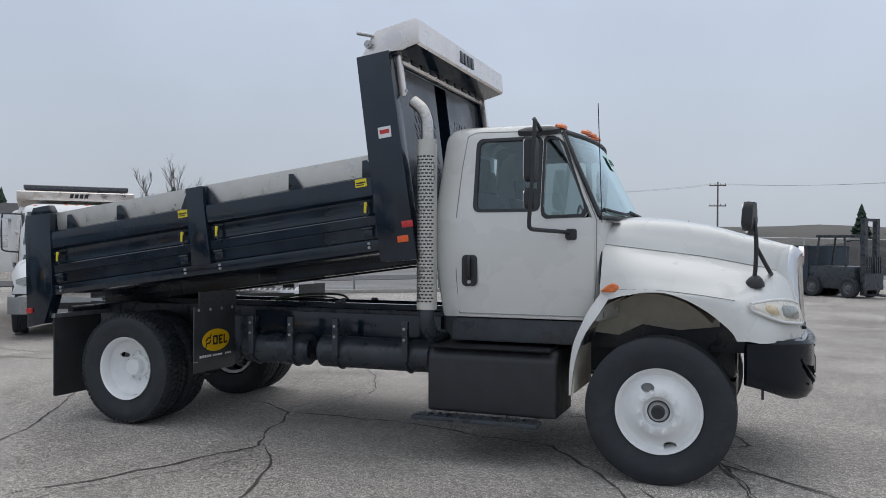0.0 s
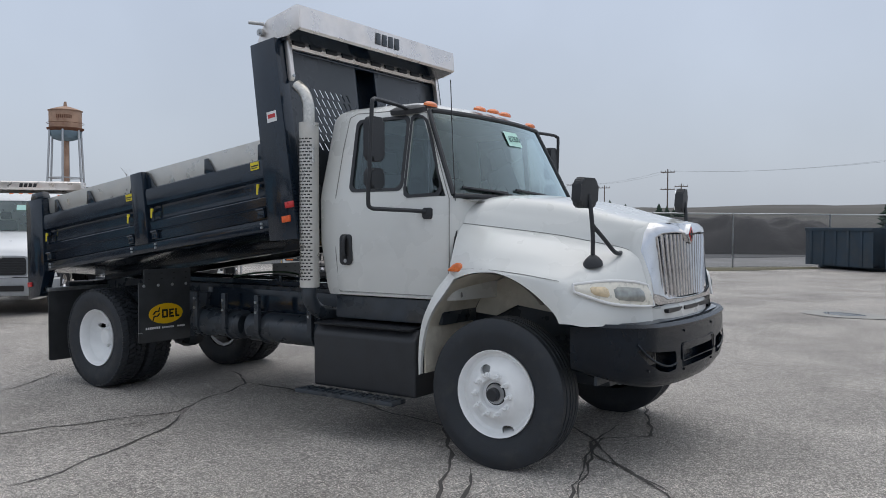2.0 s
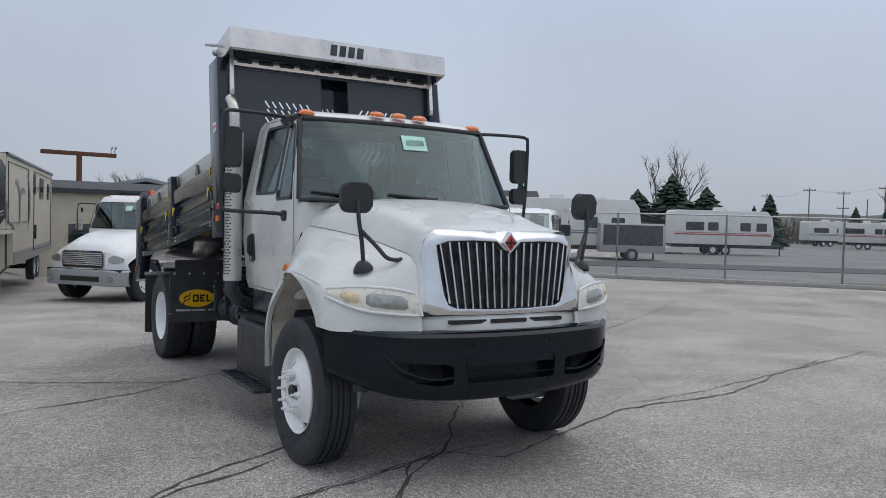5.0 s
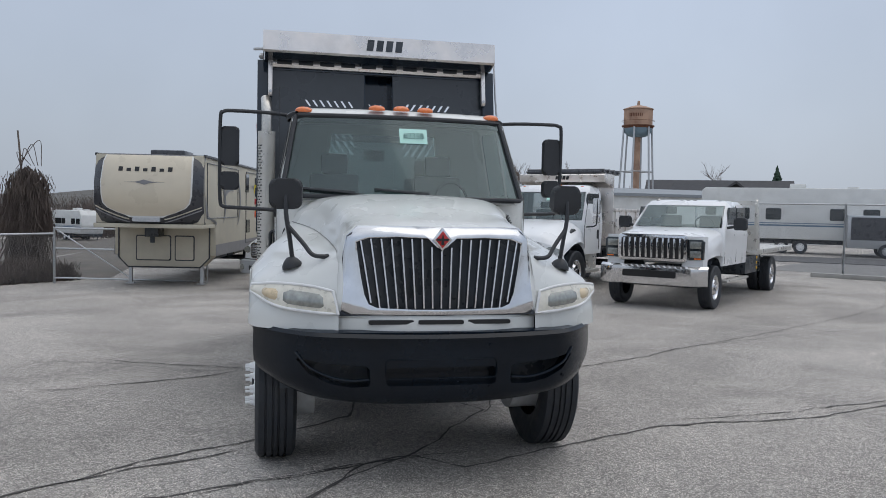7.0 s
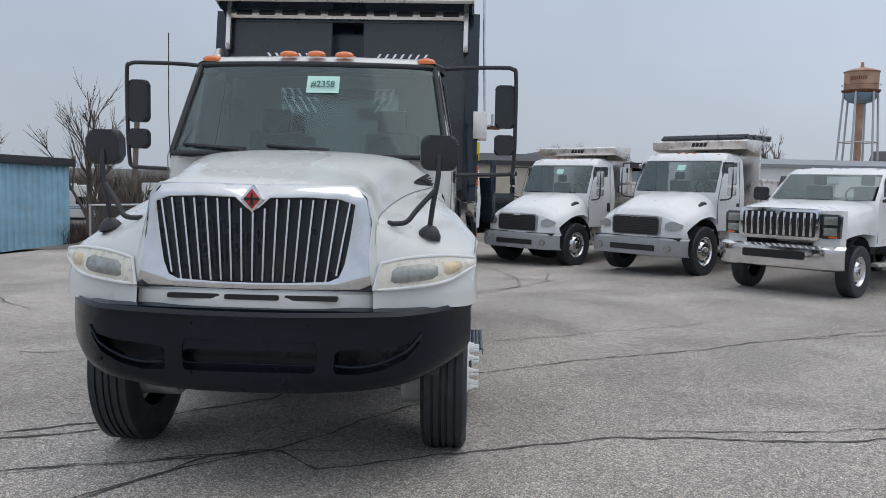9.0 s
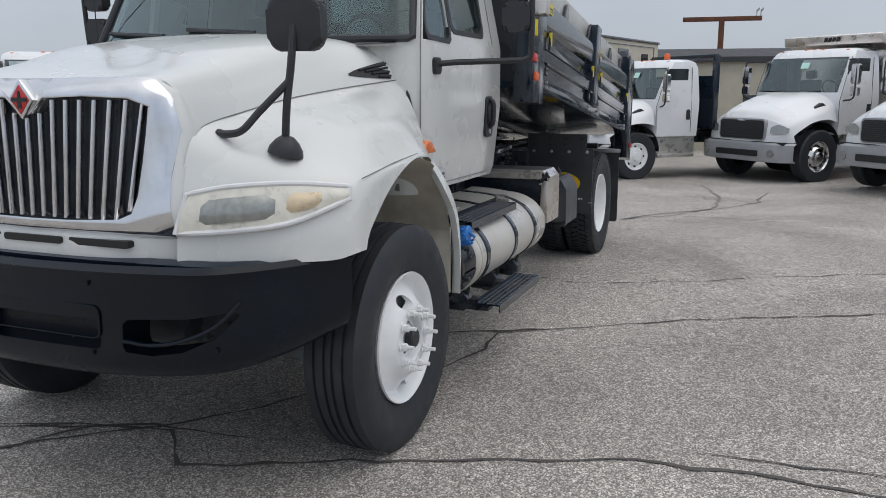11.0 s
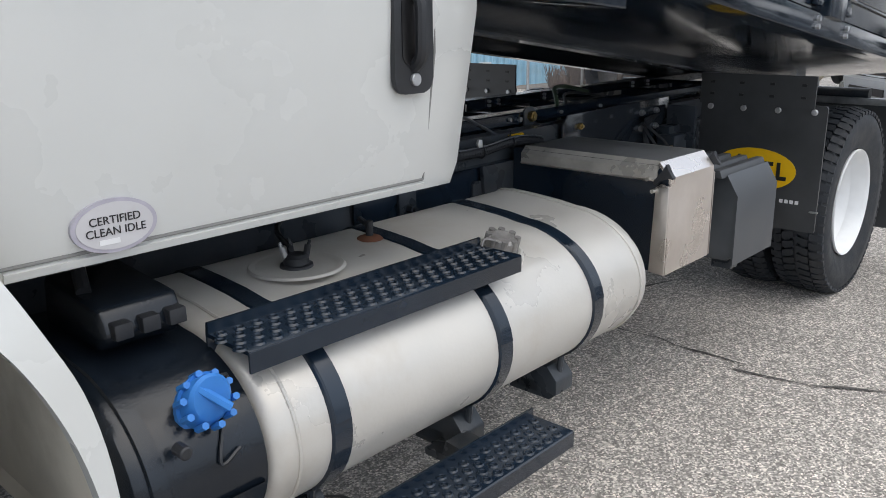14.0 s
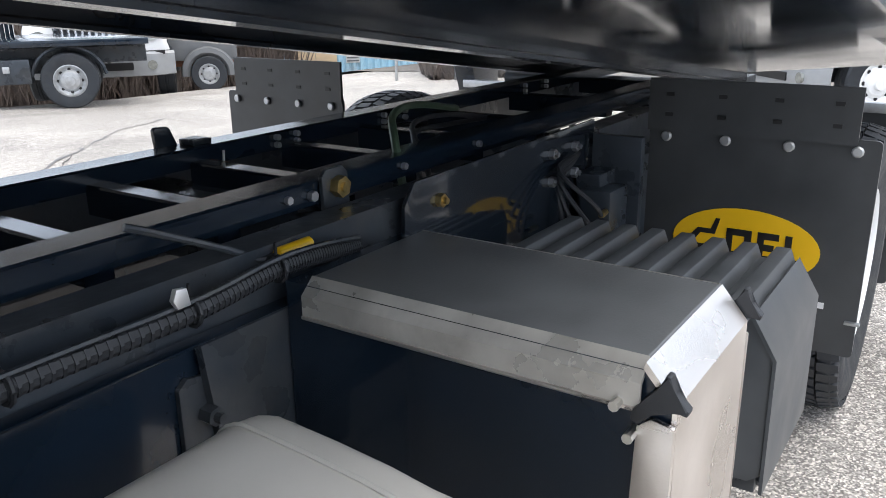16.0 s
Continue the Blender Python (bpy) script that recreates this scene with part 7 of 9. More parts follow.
    for z, xr, xf, h, bu in ((0.95, -1.70, -0.50, 1.07, 0.06), (1.6, -1.72, -0.50, 1.09, 0.10), (1.78, -1.72, -0.53, 1.085, 0.14), (2.48, -1.68, -0.86, 1.03, 0.12), (2.60, -1.62, -0.95, 0.99, 0.10), (2.66, -1.5, -1.05, 0.85, 0.06)):
        half = [(xr, 0.0), (xr, 0.85 * h), (xr + 0.06, h), (xf - 0.05, h)] + [(xf + bu * (1 - t * t), t * h) for t in (0.93, 0.7, 0.4, 0.0)]
        rows.append([Vector((x, -y, z)) for x, y in half] + [Vector((x, y, z)) for x, y in half[1:-1]][::-1])
    vs_ = grid(b, rows, True, lambda i, j: i == 2 and (4 <= j <= 9 or j in (0, 13)))
    b.faces.new(vs_[-1])
    part("cab", b, WHITE2, T, "white day cab", angle=45, solid=0.03)
    cab_interior(T, -0.62, -1.62, 0.95, 1.62)
    b = B()
    rows = []
    for f in np.linspace(0, 1, 5):
        z = lerp(1.80, 2.46, f)
        xf, h, bu = lerp(-0.54, -0.85, f), lerp(1.085, 1.03, f), lerp(0.14, 0.12, f)
        rows.append([Vector((xf + bu * (1 - t * t) + 0.012, t * h, z)) for t in np.linspace(-0.93, 0.93, 13)])
    grid(b, rows)
    wsn = part("windshield", b, GLASSD, T, "greenish windshield")
    b = B()
    grid(b, [[Vector((lerp(-0.54, -0.85, f) + 0.16, y, lerp(1.80, 2.46, f))) for y in (0.0, 0.2)] for f in (0.70, 0.88)])
    part("windshield_card", b, CARD, wsn)
    for y in (-0.8, -0.2, 0, 0.2, 0.8):
        b = B()
        lathe(b, [(0.06, 0), (0.05, 0.03), (0, 0.04)], 12, (-1.0, y, 2.60 if abs(y) > 0.5 else 2.63), (0, 0, 1))
        part("marker_lamp", b, AMBER, T)
    # chassis
    b = B()
    for s in (-1, 1):
        box(b, -6.6, 0.8, s * 0.42 - 0.04, s * 0.42 + 0.04, 0.75, 1.0)
    cyl(b, (-4.6, -0.9, 0.53), (-4.6, 0.9, 0.53), 0.1, 12)
    cyl(b, (0, -0.9, 0.53), (0, 0.9, 0.53), 0.06, 12)
    box(b, -0.4, 0.6, -0.6, 0.6, 0.5, 1.1)
    part("chassis", b, FRAMEB, T)
    for s in (-1, 1):
        b = B()
        rows = [[Vector((-0.02 - 0.60 * math.cos(radians(a)), s * y, 0.62 + 0.60 * math.sin(radians(a)))) for y in (1.10, 0.6)] for a in np.linspace(0, 165, 16)]
        grid(b, rows)
        part("arch_liner", b, FRAMEB, T)
    if bodykind == "dump" or bodykind == "dump_tarp":
        b = B()
        box(b, -6.4, -2.1, -1.2, 1.2, 1.12, 1.18)
        bd = part("dump_box", b, STEEL, T, "stainless dump body")
        for s in (-1, 1):
            b = B()
            box(b, -6.4, -2.1, s * 1.17, s * 1.21, 1.15, 2.05, 0.01)
            for k in range(6):
                box(b, -6.3 + k * 0.8, -6.2 + k * 0.8, s * 1.21, s * 1.25, 1.15, 2.05, 0.01)
            box(b, -6.4, -2.1, s * 1.15, s * 1.27, 2.02, 2.10, 0.01)
            part("box_side", b, STEEL, bd)
        b = B()
        box(b, -2.14, -2.08, -1.2, 1.2, 1.15, 2.75, 0.005)
        part("headboard", b, STEEL, bd)
        b = B()
        prism(b, [(-2.14, 2.62), (-1.45, 2.76), (-1.42, 2.94), (-1.50, 2.97), (-2.14, 2.97)], "y", -1.2, 1.2, 0.01)
        sh_ = part("cab_shield", b, STEEL, bd, "stainless cab shield")
        for k in range(4):
            b = B()
            prism(b, [(-0.15 + k * 0.1, 2.82), (-0.08 + k * 0.1, 2.82), (-0.06 + k * 0.1, 2.91), (-0.13 + k * 0.1, 2.91)], "x", -1.43, -1.415)
            part("shield_mark", b, DECALK, sh_)
        if bodykind == "dump_tarp":
            b = B()
            prism(b, [(-2.9, 2.98), (-1.55, 2.98), (-1.55, 3.05), (-2.9, 3.05)], "y", -1.05, 1.05, 0.02)
            tarp = part("tarp", b, RVBLK, bd, "dark rolled tarp")
            for k in range(4):
                b = B()
                cyl(b, (-2.8 + k * 0.36, -1.08, 3.06), (-2.8 + k * 0.36, 1.08, 3.06), 0.05, 8)
                part("tarp_bow", b, RVBLK, tarp)
    if bodykind == "flat":
        b = B()
        box(b, -6.6, -2.0, -1.2, 1.2, 1.08, 1.2, 0.01)
        bd = part("flat_deck", b, BLACK, T, "black flat deck")
        b = B()
        for s in (-1, 1):
            box(b, -2.05, -1.93, s * 1.2 - 0.06, s * 1.2 + 0.06, 1.1, 2.75, 0.01)
        box(b, -2.05, -1.93, -1.2, 1.2, 2.66, 2.78, 0.01)
        box(b, -2.02, -1.96, -1.2, 1.2, 1.15, 2.3)
        part("headache_rack", b, BLACK, bd, "black headache rack")
        b = B()
        lathe(b, [(0.07, 0), (0.07, 0.10), (0.05, 0.13), (0, 0.14)], 14, (-1.3, 0.3, 2.68), (0, 0, 1))
        part("beacon", b, ORANGE, T, "orange roof beacon")
    return T


truck_a = fleet_truck("white conventional truck with a stainless dump body", (-14.9, 2.9), -42, "dump")
truck_b = fleet_truck("white conventional truck with a tarped stainless dump body", (-12.5, 5.35), -45, "dump_tarp")
truck_c = fleet_truck("white conventional truck with a black flat deck and beacon", (-14.41, -0.45), -47, "flat", True)
truck_c.matrix_basis = truck_c.matrix_basis @ Matrix.Diagonal((0.93, 0.93, 0.93, 1))


def work_pickup(at, rz):
    """Crew-cab chassis truck with chrome grille and an aluminium flat deck."""
    T = thing("crew_cab_truck", "white crew-cab flatbed truck with chrome grille and bumper", "pickup truck", (at[0], at[1], gz(*at)), rz)
    for s in (-1, 1):
        b = B()
        net(b, [[(-0.75, 0, 1.66), (0.0, 0, 1.64), (0.6, 0, 1.58), (0.82, 0, 1.52)], [(-0.72, s * 0.6, 1.65), (0, s * 0.6, 1.63), (0.6, s * 0.6, 1.56), (0.80, s * 0.6, 1.50)],
                [(-0.70, s * 0.92, 1.56), (0, s * 0.92, 1.52), (0.6, s * 0.9, 1.45), (0.76, s * 0.9, 1.42)], [(-0.70, s * 1.0, 1.40), (-0.0, s * 1.05, 1.36), (0.5, s * 1.02, 1.30), (0.72, s * 1.0, 1.28)],
                [(-0.70, s * 1.02, 1.05), (0, s * 1.08, 1.10), (0.42, s * 1.06, 1.06), (0.68, s * 1.02, 1.0)]], 18, 18)
        part("hood_half", b, WHITE2, T, "white hood and fender")
        b = B()
        grid(b, [[Vector((x, s * y, z)) for x, y in ((0.80, 0.6), (0.76, 0.9), (0.72, 1.0), (0.60, 1.05))] for z in (1.5, 1.2, 0.86)])
        part("fender_front", b, WHITE2, T)
        b = B()
        prism(b, [(s * 0.72, 1.02), (s * 1.02, 1.04), (s * 1.03, 1.40), (s * 0.98, 1.44), (s * 0.72, 1.44)], "x", 0.70, 0.80, 0.015)
        hl_ = part("headlamp", b, DARKGL, T, "stacked square headlamps in a dark housing")
        for z0, z1 in ((1.26, 1.40), (1.08, 1.21)):
            b = B()
            box(b, 0.795, 0.812, s * 0.755, s * 0.975, z0, z1, 0.008)
            part("lamp_lens", b, HLREF, hl_)
        b = B()
        box(b, 0.79, 0.806, s * 0.84, s * 0.98, 1.045, 1.07)
        part("turn_lamp", b, AMBER, hl_)
        small_wheel(T, (0, s * 0.95, 0.45), s, 0.45, 0.27, CHROME)
        for y in (0.98, 0.68):
            small_wheel(T, (-5.3, s * y, 0.45), s, 0.45, 0.26, CHROME)
        b = B()
        prism(b, rrect(min(s * 1.15, s * 1.42), max(s * 1.15, s * 1.42), 1.62, 1.88, 0.05), "x", -1.05, -0.93, 0.03)
        tube(b, [(-0.95, s * 1.0, 1.66), (-0.98, s * 1.2, 1.70)], 0.03, 8)
        part("mirror", b, PLASTIC, T, "black tow mirror")
        for x0, x1, xs in ((-1.72, -0.98, 0.22), (-2.62, -1.80, 0.0)):
            b = B()
            prism(b, [(x0, 1.68), (x1, 1.66), (x1 - xs, 2.10), (x0 + (0.1 if xs == 0 else 0), 2.12)], "y", s * 0.95, s * 1.005)
            part("side_window", b, DARKGL, T)
            b = B()
            prism(b, rrect(x0 + 0.05, x0 + 0.25, 1.48, 1.54, 0.02), "y", s * 1.02, s * 1.05)
            part("door_handle", b, WHITE2, T)
        b = B()
        tube(b, [(-1.75, s * 1.025, 0.9), (-1.76, s * 1.025, 1.6), (-1.78, s * 0.97, 2.15)], 0.006, 6)
        tube(b, [(-0.78, s * 1.025, 0.9), (-0.78, s * 1.025, 1.6)], 0.006, 6)
        part("door_line", b, DECALK, T)
        b = B()
        box(b, -2.5, -0.6, s * 0.95, s * 1.15, 0.50, 0.56, 0.02)
        part("running_board", b, ALU, T)
        b = B()
        rows = [[Vector((-0.50 * math.cos(radians(a)), s * y, 0.56 + 0.50 * math.sin(radians(a)))) for y in (1.05, 0.6)] for a in np.linspace(0, 180, 16)]
        grid(b, rows)
        part("arch_liner", b, FRAMEB, T)
    b = B()
    prism(b, rrect(-0.72, 0.72, 0.98, 1.52, 0.08), "x", 0.78, 0.87, 0.02)
    g = part("grille", b, CHROME, T, "chrome grille")
    b = B()
    prism(b, rrect(-0.65, 0.65, 1.04, 1.46, 0.05), "x", 0.865, 0.876)
    part("grille_void", b, DECALK, g)
    for k in range(11):
        b = B()
        y = -0.58 + k * 0.116
        box(b, 0.87, 0.90, y - 0.022, y + 0.022, 1.05, 1.45, 0.006)
        part("grille_bar", b, CHROME, g)
    b = B()
    prism(b, [(0, 1.39), (0.05, 1.45), (0, 1.51), (-0.05, 1.45)], "x", 0.88, 0.91, 0.004)
    part("grille_badge", b, GREYB, g)
    b = B()
    rows = []
    for z, o in ((0.52, -0.06), (0.54, 0.0), (0.70, 0.02), (0.84, 0.01), (0.88, -0.05)):
        rows.append([Vector((0.98 + o - 0.04 * (y / 0.8) ** 2 - (0 if abs(y) < 0.85 else 1.2 * (abs(y) - 0.85) ** 1.5), y, z)) for y in np.linspace(-1.1, 1.1, 21)])
    grid(b, rows)
    bp = part("bumper", b, CHROME, T, "chrome bumper", solid=-0.03)
    b = B()
    prism(b, rrect(-0.55, 0.55, 0.66, 0.80, 0.03), "x", 0.96, 1.034)
    part("bumper_slot", b, DECALK, bp)
    b = B()
    rows = []
    for z, xr, xf, h, bu in ((0.85, -2.75, -0.68, 1.02, 0.0), (1.5, -2.77, -0.68, 1.04, 0.02), (1.66, -2.77, -0.75, 1.02, 0.06), (2.14, -2.68, -1.30, 0.92, 0.10), (2.24, -2.55, -1.45, 0.84, 0.08), (2.27, -2.3, -1.7, 0.6, 0.02)):
        half = [(xr, 0.0), (xr, 0.9 * h), (xr + 0.05, h), (xf - 0.04, h)] + [(xf + bu * (1 - t * t), t * h) for t in (0.94, 0.6, 0.0)]
        rows.append([Vector((x, -y, z)) for x, y in half] + [Vector((x, y, z)) for x, y in half[1:-1]][::-1])
    vs_ = grid(b, rows, True, lambda i, j: i == 2 and (4 <= j <= 7 or j in (0, 11)))
    b.faces.new(vs_[-1])
    part("cab", b, WHITE2, T, "white crew cab", angle=45, solid=0.03)
    cab_interior(T, -0.85, -2.6, 0.90, 1.5)
    b = B()
    grid(b, [[Vector((lerp(-0.74, -1.30, f) + 0.09 * (1 - t * t) + 0.012, t * lerp(1.0, 0.92, f), lerp(1.67, 2.13, f))) for t in np.linspace(-0.92, 0.92, 9)] for f in (0, 0.5, 1)])
    part("windshield", b, GLASSD, T, "greenish windshield")
    for y in (-0.7, -0.15, 0, 0.15, 0.7):
        b = B()
        lathe(b, [(0.05, 0), (0.04, 0.025), (0, 0.03)], 10, (-1.5, y, 2.23), (0, 0, 1))
        part("marker_lamp", b, PLASTIC, T)
    b = B()
    for s in (-1, 1):
        box(b, -7.0, 0.6, s * 0.4 - 0.04, s * 0.4 + 0.04, 0.62, 0.84)
    cyl(b, (-5.3, -0.9, 0.45), (-5.3, 0.9, 0.45), 0.09, 12)
    cyl(b, (0, -0.85, 0.45), (0, 0.85, 0.45), 0.05, 12)
    box(b, -4.6, -3.0, -0.95, 0.95, 0.55, 0.98, 0.02)
    part("chassis", b, FRAMEB, T)
    b = B()
    box(b, -7.2, -2.9, -1.2, 1.2, 1.02, 1.14, 0.01)
    dk = part("flat_deck", b, ALU, T, "aluminium flat deck")
    for s in (-1, 1):
        b = B()
        prism(b, [(-3.35, 1.14), (-2.92, 1.14), (-2.88, 2.22), (-2.98, 2.32), (-3.05, 2.30)], "y", s * 1.14, s * 1.19, 0.01)
        part("rack_side", b, ALU, dk, "sloped headboard side plate")
        b = B()
        for k in range(3):
            box(b, -3.0, -2.94, s * 1.20, s * 1.215, 0.70 + k * 0.12, 0.76 + k * 0.12)
        part("hazard_stripe", b, YELLOW, dk)
    b = B()
    box(b, -2.98, -2.92, -1.18, 1.18, 1.14, 1.7)
    box(b, -2.98, -2.90, -1.18, 1.18, 2.18, 2.28)
    part("headboard", b, ALU, dk)
    return T


work_pickup((-9.25, 7.15), -46)


# ---- travel trailers ----
def fifth_wheel(at, rz):
    T = thing("fifth_wheel_trailer", "tan and black fifth-wheel camping trailer with rounded nose", "camper trailer", (at[0], at[1], gz(*at)), rz)
    b = B()
    box(b, -10.5, -1.35, -1.3, 1.3, 0.75, 3.28, 0.05)
    part("body", b, TAN2, T, "beige trailer body")
    # upper front body, then the shallow nose cap
    b = B()
    box(b, -1.36, -0.06, -1.3, 1.3, 1.60, 3.28, 0.04)
    part("front_body", b, TAN2, T, "beige overhanging front body")

    def cap_x(y, z):
        return float(np.interp(z, [1.60, 1.66, 2.1, 2.6, 3.1, 3.29], [0.04, 0.14, 0.34, 0.36, 0.20, 0.02])) - 0.30 * abs(y / 1.29) ** 4

    b = B()
    rows = []
    for z in (1.60, 1.63, 1.66, 1.8, 2.1, 2.4, 2.6, 2.85, 3.1, 3.22, 3.29):
        rows.append([Vector((-0.10, -1.305, z))] + [Vector((cap_x(t * 1.305, z), t * 1.305, z)) for t in np.linspace(-1, 1, 19)] + [Vector((-0.10, 1.305, z))])
    vs_ = grid(b, rows)
    b.faces.new(vs_[0])
    b.faces.new(vs_[-1])
    part("nose_cap", b, RVBLK, T, "glossy black nose cap", angle=50)
    panel = ((1.79, 0.36), (1.82, 0.50), (1.88, 0.68), (1.98, 0.90), (2.10, 1.01), (2.3, 1.05), (2.6, 1.06), (2.9, 1.05), (3.1, 1.04), (3.26, 1.02))
    for grow, off, name, mtl, lab in ((0.035, 0.012, "panel_edge", SIDING, "pale edge line of the nose panel"), (0.0, 0.022, "nose_panel", TAN, "smooth tan nose panel")):
        b = B()
        grid(b, [[Vector((cap_x(t * (h + grow), z) + off, t * (h + grow), z - (grow if z < 1.8 else 0))) for t in np.linspace(-1, 1, 17)] for z, h in panel])
        part(name, b, mtl, T, lab)
    for k in range(7):
        b = B()
        y0 = -0.64 + k * 0.195
        hh = 0.11 if k % 2 == 0 else 0.075
        grid(b, [[Vector((cap_x(y, z) + 0.030, y, z)) for y in (y0, y0 + 0.105)] for z in (2.86, 2.86 + hh)])
        part("nose_mark", b, DECALK, T, "dark maker's mark bar")
    b = B()
    grid(b, [[Vector((cap_x(y, 2.60) + 0.030, y, 2.60 + sg * (0.012 + 0.05 * max(0, 1 - abs(y) / 0.22)) * (1 - abs(y) / 0.52))) for y in np.linspace(-0.50, 0.50, 21)] for sg in (-1, 1)])
    part("nose_emblem", b, RVGREY, T, "thin winged emblem")
    for sg in (-1, 1):
        for dz, mtl in ((0.0, TAN2), (-0.07, RVGREY)):
            b = B()
            tube(b, [Vector((cap_x(y, z + dz) + 0.008, y, z + dz)) for y, z in [(sg * lerp(0.42, 1.27, f), lerp(1.71, 2.02, f ** 1.2)) for f in np.linspace(0, 1, 8)]], 0.016, 5)
            part("nose_trim", b, mtl, T)
    b = B()
    prism(b, rrect(-0.33, 0.33, 1.655, 1.755, 0.03), "x", 0.05, 0.24)
    part("nose_lamp", b, GALV, T)
    b = B()
    box(b, -1.3, 0.10, -1.30, 1.30, 1.50, 1.60, 0.02)
    part("nose_ledge", b, TAN2, T, "beige ledge under the nose")
    # lower front with hatches
    b = B()
    prism(b, [(-1.16, 1.52), (1.16, 1.52), (1.16, 0.70), (0.92, 0.45), (-0.92, 0.45), (-1.16, 0.70)], "x", -2.0, -1.25, 0.02)
    lf = part("lower_front", b, TAN2, T)
    b = B()
    tube(b, [(-1.245, -1.16, 1.50), (-1.245, -1.16, 0.70), (-1.245, -0.92, 0.45), (-1.245, 0.92, 0.45), (-1.245, 1.16, 0.70), (-1.245, 1.16, 1.50)], 0.022, 6)
    part("front_edging", b, RVBLK, lf, "black edging strip")
    for y0, y1 in ((-0.72, 0.18), (0.27, 0.78)):
        b = B()
        prism(b, rrect(y0, y1, 0.62, 1.28, 0.05), "x", -1.25, -1.235)
        h_ = part("hatch", b, RVBLK, T)
        b = B()
        prism(b, rrect(y0 + 0.03, y1 - 0.03, 0.65, 1.25, 0.04), "x", -1.236, -1.222)
        part("hatch_panel", b, TAN2, h_)
    b = B()
    box(b, -1.25, -0.75, -0.35, 0.0, 1.25, 1.52, 0.02)
    cyl(b, (-0.85, -0.18, 1.1), (-0.85, -0.18, 1.3), 0.06, 10)
    part("king_pin", b, FRAMEB, T)
    for s in (-1, 1):
        b = B()
        box(b, -1.50, -1.42, s * 0.92 - 0.04, s * 0.92 + 0.04, 0.03, 0.8)
        box(b, -1.56, -1.36, s * 0.92 - 0.1, s * 0.92 + 0.1, 0.0, 0.03)
        part("landing_leg", b, GALV, T)
        b = B()
        box(b, -10.5, -1.35, s * 1.30, s * 1.31, 0.75, 1.05)
        part("skirt", b, RVGREY, T)
        # swooshes, windows, slide-out
        for (x0, z0, r_, a0, a1, w_) in ((-3.6, 2.2, 0.75, 90, 250, 0.16), (-3.0, 1.35, 1.2, 40, 110, 0.16), (-1.75, 2.1, 0.62, 60, 235, 0.20), (-1.3, 2.5, 1.15, 290, 350, 0.22), (-6.2, 1.9, 0.8, 80, 150, 0.12)):
            b = B()
            rows = []
            for i, a in enumerate(np.linspace(a0, a1, 12)):
                f = math.sin(math.pi * (i + 0.3) / 11.6)
                rows.append([Vector((x0 + (r_ + o) * math.cos(radians(a)), s * 1.316, z0 + (r_ + o) * math.sin(radians(a)))) for o in (-w_ * f / 2, w_ * f / 2)])
            for row in rows:
                for p in row:
                    p.x = min(-0.15 if p.z > 1.65 else -1.37, max(-10.4, p.x))
            grid(b, rows)
            part("side_graphic", b, RVGREY, T)
        for x0, z0, w_, h_ in ((-5.6, 2.5, 0.45, 0.55), (-9.4, 2.4, 0.6, 0.5), (-7.6, 2.4, 0.9, 0.6), (-5.8, 1.25, 0.5, 0.4)):
            b = B()
            prism(b, rrect(x0, x0 + w_, z0, z0 + h_, 0.05), "y", s * 1.30, s * 1.325)
            part("side_window", b, DARKGL, T)
        b = B()
        for x0, x1, z0, z1 in ((-4.0, -0.35, 1.75, 3.12), (-10.0, -5.2, 0.95, 3.12)):
            tube(b, [(x0, s * 1.315, z0), (x0, s * 1.315, z1), (x1, s * 1.315, z1), (x1, s * 1.315, z0), (x0, s * 1.315, z0)], 0.012, 5)
        part("slide_trim", b, RVBLK, T)
        for x in (-6.8, -7.7):
            small_wheel(T, (x, s * 1.08, 0.38), s, 0.38, 0.22, GALV)
        b = B()
        box(b, -10.5, -0.12, s * 1.27, s * 1.34, 3.24, 3.31, 0.01)
        part("roof_rail", b, RVBLK, T)
    b = B()
    box(b, -2.4, -1.5, -0.45, 0.45, 3.28, 3.50, 0.06)
    part("roof_unit", b, RVBLK, T, "black roof air conditioner")
    b = B()
    for s in (-1, 1):
        box(b, -10.0, -2.0, s * 0.6 - 0.05, s * 0.6 + 0.05, 0.5, 0.78)
    cyl(b, (-6.8, -1.1, 0.38), (-6.8, 1.1, 0.38), 0.05, 10)
    cyl(b, (-7.7, -1.1, 0.38), (-7.7, 1.1, 0.38), 0.05, 10)
    part("chassis", b, FRAMEB, T)
    return T


fifth_wheel((-14.35, -3.9), -10)


